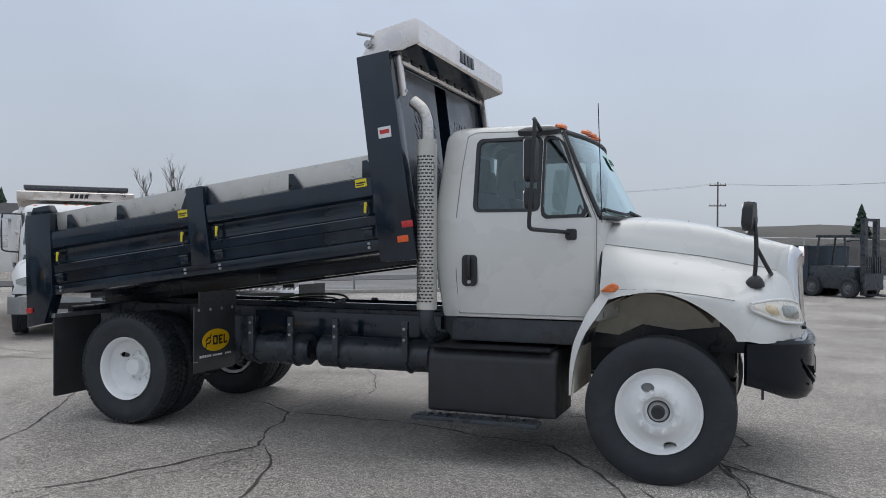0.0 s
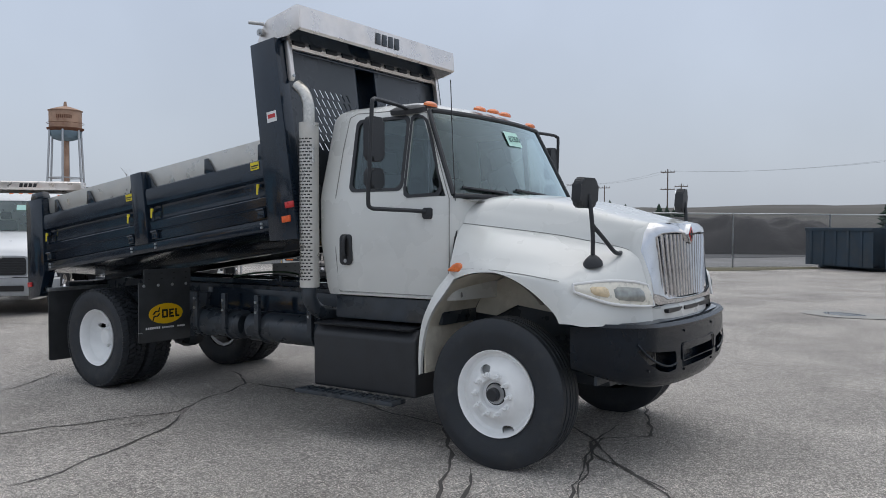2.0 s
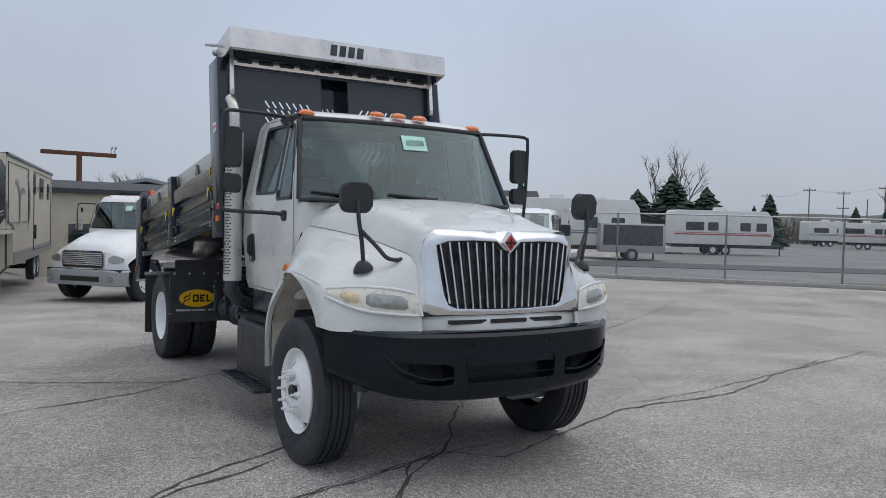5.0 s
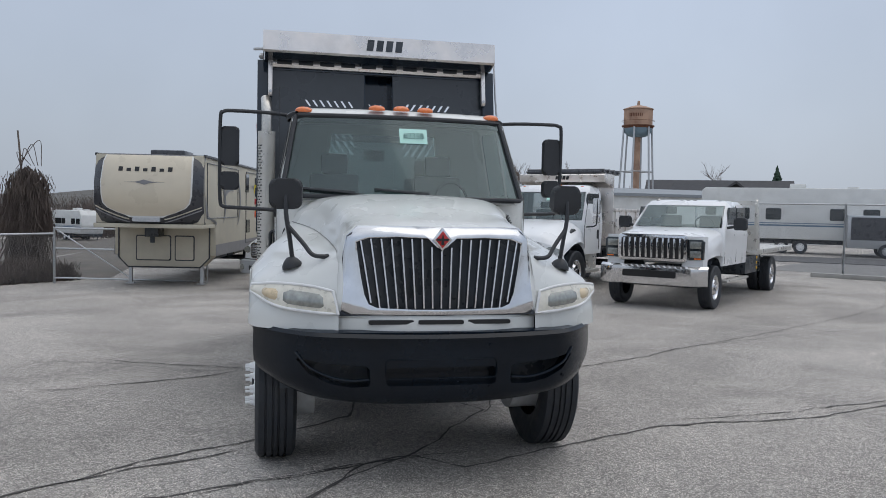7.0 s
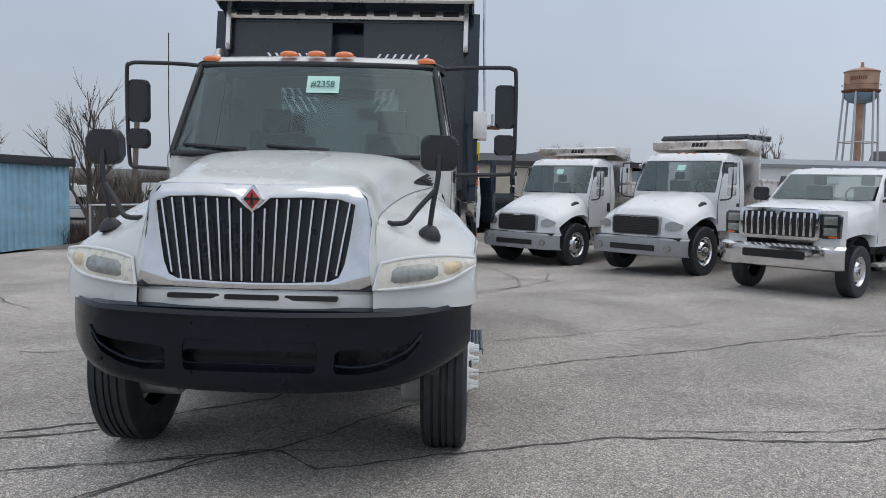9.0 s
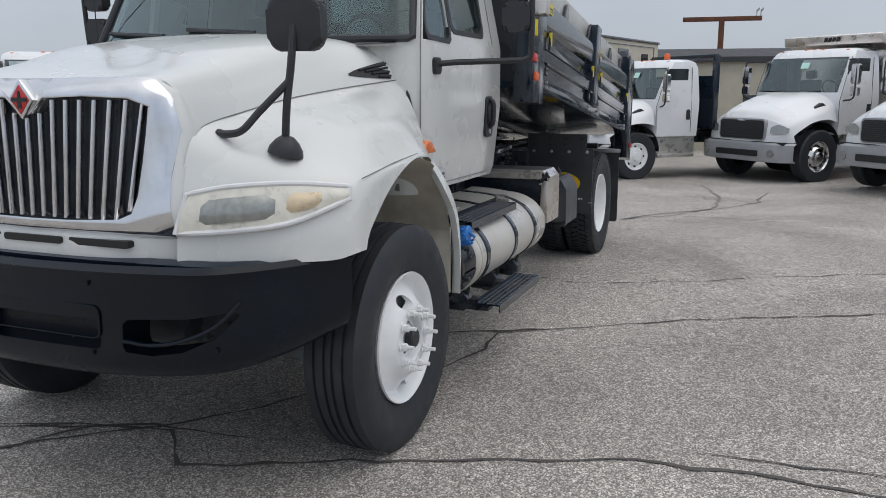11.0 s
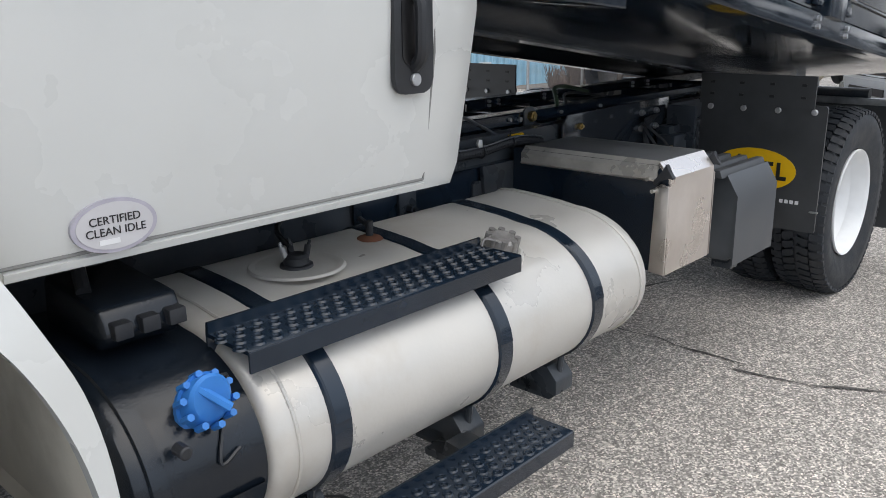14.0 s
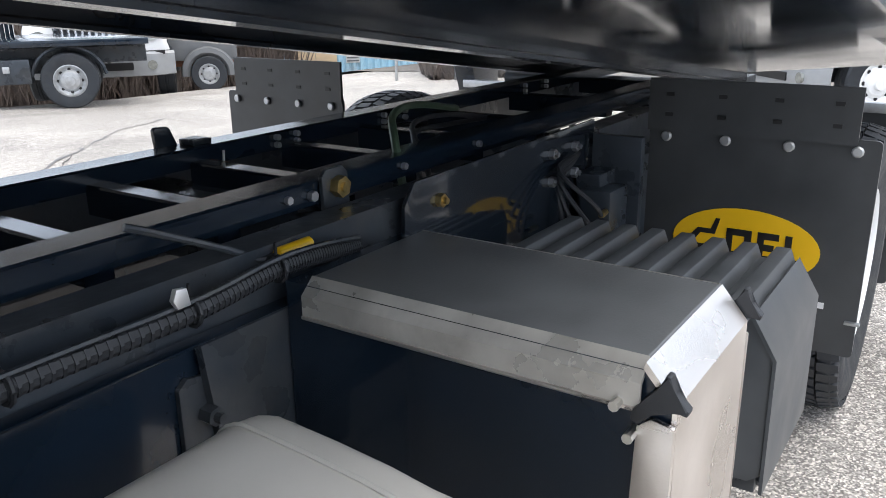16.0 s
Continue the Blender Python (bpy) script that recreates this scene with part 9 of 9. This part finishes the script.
# ---- soil heap, hills ----
def heap(name, at, rx, ry, h, rz, mtl, label, seed, n=40, kind=""):
    b = B()
    rows = []
    for i in range(n + 1):
        row = []
        for j in range(n + 1):
            u, v = 2 * i / n - 1, 2 * j / n - 1
            d = max(0.0, 1 - max(abs(u) ** 2.2, 0) - abs(v) ** 2.2)
            nz = noise.fractal(Vector((u * 3 + seed, v * 3, seed)), 1.0, 2.0, 4)
            row.append(Vector((u * rx, v * ry, h * (min(1, d * 1.7) ** 0.8) * (0.85 + 0.3 * nz) - 0.05)))
        rows.append(row)
    grid(b, rows)
    ob = part(name, b, mtl, angle=80)
    ob.matrix_basis = pose(at[0] * K, at[1] * K, 0, 0, 0, rz)
    return tagged(ob, label, "heap" if kind != "structure" else "hill", kind=kind)


heap("soil_mound", (-13.2, 50.5), 9.6, 4.2, 2.45, 18, DIRT, "long heap of dark soil", 2)
heap("soil_mound", (9, 60), 12, 4.5, 2.3, -30, DIRT, "lower heap of dark soil", 5)
heap("hillside", (-40, 330), 300, 60, 10.0, 0, HILL, "bare brown hillside in the distance", 7, kind="structure")
heap("hillside", (180, 260), 160, 50, 11, -30, HILL, "far brown rise", 9, kind="structure")
heap("hillside", (-300, 120), 70, 220, 9, 0, HILL, "far low rise behind the houses", 11, kind="structure")
heap("hillside", (-260, -160), 60, 190, 4, 20, HILL, "wooded far rise", 13, kind="structure")

# ---- trees ----
def bare_tree(at, h, seed, spread=0.5, label="leafless young tree with thin upright branches", levels=4, thick=0.018, up=0.35):
    T = thing("bare_tree", label, "tree", (at[0], at[1], gz(*at)), 0, group="bare trees")
    rng = random.Random(seed)
    tr, br = B(), B()

    def grow(bm, p, d, L, r, lev):
        n = 4
        pts = [p]
        for i in range(n):
            d = (d + Vector((rng.uniform(-1, 1), rng.uniform(-1, 1), rng.uniform(-0.3, 1) * up)) * 0.16).normalized()
            p = p + d * L / n
            pts.append(p)
        tube(bm, pts, r, 5 if lev < 2 else 3, rs=lambda f: 1 - 0.55 * f)
        if lev < levels:
            for k in range(rng.randint(3, 5)):
                f = rng.uniform(0.3, 1.0)
                q = pts[min(n, int(f * n) + 0)]
                a = rng.uniform(0, 2 * math.pi)
                dd = (d + spread * 1.3 * Vector((math.cos(a), math.sin(a), rng.uniform(0.0, 0.5)))).normalized()
                grow(br, q, dd, L * rng.uniform(0.5, 0.72), max(0.006, r * 0.5), lev + 1)

    grow(tr, Vector((0, 0, -0.05)), Vector((0, 0, 1)), h * 0.45, h * thick, 0)
    part("trunk", tr, BARK, T)
    part("crown", br, TWIG, T)
    return T


bare_tree((-27.5, -15.0), 9.3, 21, 0.42, "leafless young tree with buds beside the shed")
bare_tree((-60, -40), 14, 22, 0.5)
bare_tree((-45, -42), 13, 23, 0.5)
bare_tree((-75, 78), 15, 24, 0.35)
bare_tree((-66, 74), 16, 25, 0.35)
bare_tree((-60, 110), 13, 26, 0.6)
bare_tree((-80, 28), 11, 27, 0.45)
bare_tree((-78, 12), 9, 28, 0.5)
bare_tree((-70, 9), 9, 29, 0.5)
bare_tree((-72, 47), 10, 30, 0.5)
bare_tree((-90, 36), 12, 31, 0.5)


def conifer(at, h, w, seed, label="dark green spruce tree"):
    T = thing("conifer", label, "tree", (at[0], at[1], gz(*at)), 0, group="conifers")
    rng = random.Random(seed)
    b = B()
    cyl(b, (0, 0, 0), (0, 0, h * 0.95), 0.02 * h, 6, 0.004 * h)
    part("trunk", b, BARK, T)
    b = B()
    k = int(220 + 20 * h)
    for i in range(k):
        f = rng.uniform(0.04, 1.0)
        z = h * f
        R = w * (1 - f) ** 0.85 * rng.uniform(0.55, 1.1) + 0.05 * w
        a = rng.uniform(0, 2 * math.pi)
        c, s_ = math.cos(a), math.sin(a)
        tip = Vector((R * c, R * s_, z - 0.18 * R))
        base = Vector((0.15 * R * c, 0.15 * R * s_, z + 0.05 * h))
        side = Vector((-s_, c, 0)) * (0.20 * R + 0.02 * h)
        m1 = base.lerp(tip, 0.55) + Vector((0, 0, -0.03 * h))
        b.faces.new([b.verts.new(p) for p in (base, m1 + side, tip)])
        b.faces.new([b.verts.new(p) for p in (base, tip, m1 - side)])
        b.faces.new([b.verts.new(p) for p in (base + Vector((0, 0, -0.02 * h)), m1 + Vector((0, 0, -0.05 * h)), tip)])
    part("crown", b, NEEDLE, T)
    return T


for i, (x, y, h, w_) in enumerate(((-62, 68, 8.5, 4.6), (-59.5, 71, 7.0, 4.2), (-64, 64.5, 6.5, 4.2), (-57, 79, 6.5, 2.2), (-70, 52, 7.5, 1.7), (-76, 61, 5, 1.5), (-77.7, 128.8, 6.6, 2.0), (-73.7, 131.1, 6.4, 1.9), (-70.4, 133, 5.6, 1.7), (-69.1, 133.7, 6.6, 1.9), (-67.6, 134.5, 6.2, 1.8), (-66.5, 135.1, 7.4, 1.8), (-56.4, 134, 6.9, 2.1), (-53.8, 135.1, 6.2, 1.9), (-37.7, 107.7, 5.3, 1.7), (-36.7, 108.1, 4.9, 1.6), (-34.6, 106.6, 5.9, 1.9), (-8, 104, 5.6, 1.9), (12, 100, 7.5, 1.8), (16, 99, 8.0, 2.0),
                                       (-90, 118, 6.5, 2.0))):
    conifer((x, y), h * 0.93, w_ * 1.3, 40 + i)


def scrub(name, a, b_, depth, h, n, seed, label, mtl=None, kind="stuff", thin=1.0):
    """A thicket of thin upright stems along a line."""
    rng = random.Random(seed)
    b = B()
    a, b_ = Vector((*a, 0)), Vector((*b_, 0))
    d = (b_ - a).normalized()
    s = Vector((-d.y, d.x, 0))
    for i in range(n):
        f = rng.random()
        p = a.lerp(b_, f) + s * rng.uniform(-depth, depth)
        p.z = gz(p.x, p.y) - 0.05
        hh = h * rng.uniform(0.35, 1.0) * (0.7 + 0.3 * math.sin(f * 37 + seed))
        for k in range(3):
            t_ = p + Vector((rng.uniform(-0.35, 0.35) * hh, rng.uniform(-0.35, 0.35) * hh, hh * rng.uniform(0.7, 1)))
            w_ = (0.012 * hh + 0.01) * thin
            m_ = p.lerp(t_, 0.6) + Vector((rng.uniform(-0.1, 0.1), rng.uniform(-0.1, 0.1), 0)) * hh
            for q0, q1, ww in ((p, m_, w_), (m_, t_, w_ * 0.6), (m_, m_ + Vector((rng.uniform(-0.3, 0.3), rng.uniform(-0.3, 0.3), 0.35)) * hh, w_ * 0.5)):
                b.faces.new([b.verts.new(v) for v in (q0 - d * ww, q0 + d * ww, q1 + d * ww * 0.4, q1 - d * ww * 0.4)])
                b.faces.new([b.verts.new(v) for v in (q0 - s * ww, q0 + s * ww, q1 + s * ww * 0.4, q1 - s * ww * 0.4)])
    return tagged(part(name, b, mtl or TWIG), label, "scrub", kind=kind)


scrub("shrub_thicket", (-110, -70), (-95, 0), 9, 6.0, 5200, 1, "distant leafless woodland edge", thin=0.5)
scrub("shrub_thicket", (-70, -120), (-110, -60), 10, 8, 2600, 2, "distant leafless trees", thin=0.6)
scrub("shrub_thicket", (-100, 0), (-95, 60), 6, 6, 1400, 3, "distant leafless trees behind the hall")
scrub("shrub_thicket", (-90, 60), (-60, 130), 6, 5, 1400, 4, "distant leafless hedgerow")


def vine_column(at, h, w, n, seed):
    """Dead vines hanging in a ragged curtain from a leaning mast."""
    rng = random.Random(seed)
    z0 = gz(*at) - 0.05
    T = thing("vine_column", "tall dead vine-covered mast by the fence", "vines", (at[0], at[1], z0))
    b = B()
    cyl(b, (0, 0.1, 0), (-0.1, -0.35, h * 1.33), 0.07, 7, 0.03)
    part("mast", b, WOODP, T)
    b = B()
    for i in range(n):
        f = rng.random() ** 0.7
        a = rng.uniform(0, 2 * math.pi)
        top = h * (1.02 - 0.45 * abs(rng.gauss(0, 0.5)) * 0.8)
        w1 = w * rng.uniform(0.55, 1.25)
        p = Vector((w1 * 0.8 * f * math.cos(a), w1 * f * math.sin(a), max(0.4, top * (1 - 0.10 * f) - (rng.uniform(0, 2.4) if i % 2 else 0))))
        wd = rng.uniform(0.006, 0.016)
        d = Vector((-math.sin(a), math.cos(a), 0))
        for k in range(rng.randint(2, 5)):
            q = p + Vector((rng.uniform(-0.17, 0.17), rng.uniform(-0.17, 0.17), -rng.uniform(0.15, 0.5)))
            if q.z < 0:
                break
            b.faces.new([b.verts.new(v) for v in (p - d * wd, p + d * wd, q + d * wd, q - d * wd)])
            e_ = Vector((d.y, -d.x, 0)) * wd
            b.faces.new([b.verts.new(v) for v in (p - e_, p + e_, q + e_, q - e_)])
            p = q
    part("vines", b, TWIG, T)
    for k in range(4):
        b = B()
        tube(b, [(0.0, -0.1 - 0.1 * k, h * (0.9 + 0.02 * k)), (0.2, -0.3 + 0.25 * k, h * (1.12 + 0.04 * k)), (-0.1, 0.1 + 0.12 * k, h * 1.0)], 0.014, 5, 14)
        part("bare_tendril", b, TWIG, T)
    return T


vine_column((-26.4, -9.75), 3.9, 0.74, 2200, 5)
scrub("vine_shrub", (-21.5, -11.4), (-21.9, -10.4), 0.7, 2.4, 450, 6, "dead brown shrub by the fence")
scrub("dry_weeds", (-17.2, -9.3), (-19.2, -7.0), 1.2, 0.9, 1100, 7, "dry brown weeds along the fence")
scrub("dry_weeds", (-26.5, -15.6), (-29.5, -14.9), 0.8, 1.4, 500, 8, "dry weeds at the shed corner")
scrub("dry_weeds", (-12.0, -19.5), (-21.5, -18.4), 1.5, 3.6, 1500, 9, "brown scrub behind the flatbed")
b = B()
cyl(b, (0, 0, 0), (-0.35, 0.1, 4.9), 0.10, 8)
sp = tagged(part("leaning_pole", b, WOODP), "leaning weathered wooden post", "post")
sp.matrix_basis = pose(-22.5 * K, -10.9 * K, gz(-22.5, -10.9) * K)
b = B()
cyl(b, (0, 0, 0), (-0.1, 0.0, 3.1), 0.07, 8)
sp = tagged(part("leaning_pole", b, WOODP), "short dark wooden post by the shed", "post")
sp.matrix_basis = pose(-29.4 * K, -15.1 * K, gz(-29.4, -15.1) * K)


# ---- utility poles and wires ----
def utility_pole(at, h, rz, arms=1):
    T = thing("utility_pole", "weathered wooden utility pole with crossarm", "utility pole", (at[0], at[1], 0), rz, group="utility poles")
    b = B()
    cyl(b, (0, 0, 0), (0, 0, h), 0.16, 8, 0.10)
    part("post", b, WOODP, T)
    for k in range(arms):
        b = B()
        box(b, -1.2, 1.2, -0.06, 0.06, h - 0.6 - k * 3.0, h - 0.45 - k * 3.0)
        for x in (-1.1, -0.4, 0.4, 1.1):
            cyl(b, (x, 0, h - 0.45 - k * 3.0), (x, 0, h - 0.22 - k * 3.0), 0.05, 6)
        part("crossarm", b, WOODP, T)
    return T


POLES = [((-45.2, 132.9), 11.8, 2), ((-71.5, 150.1), 11.0, 2), ((-5, 118), 11.5, 2), ((-81.9, 144.5), 10.8, 1), ((-95.9, 141.9), 10.6, 1), ((-46.3, 143.6), 9.8, 1), ((30, 92), 10.5, 1), ((-67.7, 157.7), 10.6, 1), ((-112, 150), 10, 1), ((56, 74), 10, 1), ((-90.1, 170), 10.5, 0), ((-96.5, 154.1), 10.4, 2), ((-90, 152), 8.6, 0)]
for at_, h_, k_ in POLES:
    utility_pole(at_, h_, 15, k_)
for (a, ha, _), (c, hc, _) in ((POLES[2], POLES[0]), (POLES[0], POLES[1]), (POLES[1], POLES[3]), (POLES[3], POLES[4]), (POLES[6], POLES[2]), (POLES[4], POLES[8]), (POLES[9], POLES[6])):
    for o in (-1.0, 1.0):
        b = B()
        p0, p1 = Vector((a[0] + o, a[1], ha - 0.3)), Vector((c[0] + o, c[1], hc - 0.3))
        tube(b, [p0.lerp(p1, f) + Vector((0, 0, -3.2 * f * (1 - f))) for f in np.linspace(0, 1, 12)], 0.014, 4)
        tagged(part("power_line", b, DKGREY), "thin dark overhead power line", "power line")


# ---- roll-off containers, forklift, scrap ----
def container(at, rz, l, h, label):
    T = thing("roll_off_container", label, "container", (at[0], at[1], 0), rz, group="roll-off containers")
    for s in (-1, 1):
        b = B()
        box(b, -l / 2, l / 2, s * 1.2 - 0.03, s * 1.2 + 0.03, 0.15, h)
        part("side", b, GREEND, T)
        for k in range(int(l / 0.75)):
            b = B()
            x = -l / 2 + 0.3 + k * 0.75
            box(b, x, x + 0.14, s * 1.2 - 0.06, s * 1.2 + 0.06, 0.15, h - 0.06, 0.01)
            part("rib", b, GREEND, T)
        b = B()
        box(b, -l / 2, l / 2, s * 1.2 - 0.08, s * 1.2 + 0.08, h - 0.08, h + 0.06, 0.01)
        part("top_rail", b, GREEND, T)
    b = B()
    box(b, -l / 2, l / 2, -1.2, 1.2, 0.15, 0.25)
    box(b, l / 2 - 0.06, l / 2, -1.2, 1.2, 0.15, h)
    box(b, -l / 2, -l / 2 + 0.06, -1.2, 1.2, 0.15, h)
    for s in (-1, 1):
        box(b, -l / 2, l / 2, s * 0.5 - 0.06, s * 0.5 + 0.06, 0.0, 0.16)
    part("end", b, GREEND, T)
    return T


container((1.72, 28.74), -40, 4.0, 1.85, "dark green ribbed steel container")
container((-1.75, 31.9), -42, 4.0, 1.70, "lower dark green steel container")
fk = thing("forklift", "dark forklift with mast and overhead guard", "forklift", (3.65, 26.35, 0), -40)
b = B()
box(b, -1.1, 0.9, -0.6, 0.6, 0.3, 1.15, 0.08)
part("body", b, FRAMEB, fk)
b = B()
for x in (-0.8, 0.5):
    for s in (-1, 1):
        cyl(b, (x, s * 0.5, 1.1), (x * 0.8, s * 0.48, 2.25), 0.04, 6)
box(b, -0.75, 0.55, -0.55, 0.55, 2.22, 2.32, 0.02)
part("overhead_guard", b, FRAMEB, fk)
b = B()
for s in (-1, 1):
    box(b, 1.0, 1.18, s * 0.35 - 0.08, s * 0.35 + 0.08, 0.1, 2.9)
box(b, 1.0, 1.15, -0.4, 0.4, 2.8, 2.9)
box(b, 1.2, 1.26, -0.55, 0.55, 0.3, 0.9)
for s in (-1, 1):
    box(b, 1.2, 2.2, s * 0.3 - 0.06, s * 0.3 + 0.06, 0.1, 0.15)
    for k in range(4):
        box(b, 1.2, 1.24, s * (0.1 + k * 0.12) - 0.02, s * (0.1 + k * 0.12) + 0.02, 0.9, 1.5)
part("mast", b, FRAMEB, fk)
for x in (-0.8, 0.7):
    for s in (-1, 1):
        small_wheel(fk, (x, s * 0.6, 0.36), s, 0.36, 0.25, DKGREY)
sc = thing("scrap_car_body", "stripped white car body panels on the ground", "scrap", (8.2, 33.0, 0), 10)
b = B()
prism(b, [(-1.9, 0.2), (1.8, 0.2), (1.9, 0.6), (1.0, 0.9), (0.4, 1.2), (-0.9, 1.2), (-1.5, 0.9), (-1.95, 0.8)], "y", -0.75, 0.75, 0.06)
part("body", b, SIDING, sc)
b = B()
prism(b, [(-1.2, 0.85), (0.7, 0.85), (0.3, 1.12), (-0.85, 1.12)], "y", -0.77, 0.77)
part("openings", b, DECALK, sc)

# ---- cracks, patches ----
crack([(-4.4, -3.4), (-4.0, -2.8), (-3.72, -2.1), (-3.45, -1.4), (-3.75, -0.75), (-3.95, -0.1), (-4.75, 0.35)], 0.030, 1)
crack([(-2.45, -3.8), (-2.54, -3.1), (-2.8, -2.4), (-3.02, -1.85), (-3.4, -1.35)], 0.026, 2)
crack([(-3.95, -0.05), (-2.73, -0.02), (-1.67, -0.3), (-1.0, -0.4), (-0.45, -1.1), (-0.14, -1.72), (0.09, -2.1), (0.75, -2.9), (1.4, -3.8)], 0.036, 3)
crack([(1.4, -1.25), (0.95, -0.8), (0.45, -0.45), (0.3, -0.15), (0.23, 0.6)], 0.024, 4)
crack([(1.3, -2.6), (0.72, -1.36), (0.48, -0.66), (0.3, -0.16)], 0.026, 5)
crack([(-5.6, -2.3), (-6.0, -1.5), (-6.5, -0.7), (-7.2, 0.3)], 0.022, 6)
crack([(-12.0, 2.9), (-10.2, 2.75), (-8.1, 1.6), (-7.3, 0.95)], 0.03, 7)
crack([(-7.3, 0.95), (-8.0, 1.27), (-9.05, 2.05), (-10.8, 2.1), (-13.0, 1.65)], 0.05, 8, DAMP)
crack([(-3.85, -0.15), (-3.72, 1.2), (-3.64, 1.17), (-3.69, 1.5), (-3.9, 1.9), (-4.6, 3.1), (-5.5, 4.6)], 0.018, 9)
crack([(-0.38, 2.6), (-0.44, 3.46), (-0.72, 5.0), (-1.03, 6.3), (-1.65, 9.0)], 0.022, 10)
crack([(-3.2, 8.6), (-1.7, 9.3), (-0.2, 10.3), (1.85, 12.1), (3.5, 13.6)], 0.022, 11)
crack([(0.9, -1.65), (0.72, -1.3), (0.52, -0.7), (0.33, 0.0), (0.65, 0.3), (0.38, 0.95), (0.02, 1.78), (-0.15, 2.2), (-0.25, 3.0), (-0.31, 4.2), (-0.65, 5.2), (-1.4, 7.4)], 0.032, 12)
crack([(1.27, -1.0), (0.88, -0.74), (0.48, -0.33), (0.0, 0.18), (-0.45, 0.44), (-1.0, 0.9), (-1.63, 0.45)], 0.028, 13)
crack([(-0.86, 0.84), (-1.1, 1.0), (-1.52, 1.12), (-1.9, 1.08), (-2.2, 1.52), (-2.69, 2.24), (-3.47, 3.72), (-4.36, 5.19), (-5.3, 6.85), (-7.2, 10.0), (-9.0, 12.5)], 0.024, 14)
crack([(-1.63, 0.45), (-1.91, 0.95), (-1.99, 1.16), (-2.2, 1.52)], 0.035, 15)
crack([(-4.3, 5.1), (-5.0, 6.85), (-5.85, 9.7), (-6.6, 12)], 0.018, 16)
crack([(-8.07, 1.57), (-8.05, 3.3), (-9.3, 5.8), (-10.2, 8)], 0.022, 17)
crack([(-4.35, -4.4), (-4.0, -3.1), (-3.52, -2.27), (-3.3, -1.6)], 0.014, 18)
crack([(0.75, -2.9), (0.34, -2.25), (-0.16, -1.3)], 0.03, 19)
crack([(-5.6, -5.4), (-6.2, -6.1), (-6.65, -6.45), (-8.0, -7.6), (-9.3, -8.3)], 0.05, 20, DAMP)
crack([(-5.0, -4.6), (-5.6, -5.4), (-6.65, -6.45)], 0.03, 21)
b = B()
prism(b, [(0.45 * math.cos(a) * (1 + 0.1 * math.sin(3 * a)), 0.3 * math.sin(a)) for a in np.linspace(0, 2 * math.pi, 24, endpoint=False)], "z", 0.003, 0.006)
pd = part("puddle", b, mat("wet_puddle", (0.05, 0.05, 0.05), 0.05, var=0.1), ground)
pd.matrix_basis = pose(0.45 * K, 11.85 * K, 0, 0, 0, -30)
b = B()
prism(b, [(0.9 * math.cos(a) * (1 + 0.15 * math.sin(3 * a + 1)), 0.65 * math.sin(a)) for a in np.linspace(0, 2 * math.pi, 28, endpoint=False)], "z", 0.0015, 0.0028)
pd = part("pale_patch", b, CONC, ground)
pd.matrix_basis = pose(0.45 * K, 11.85 * K, 0, 0, 0, -30)
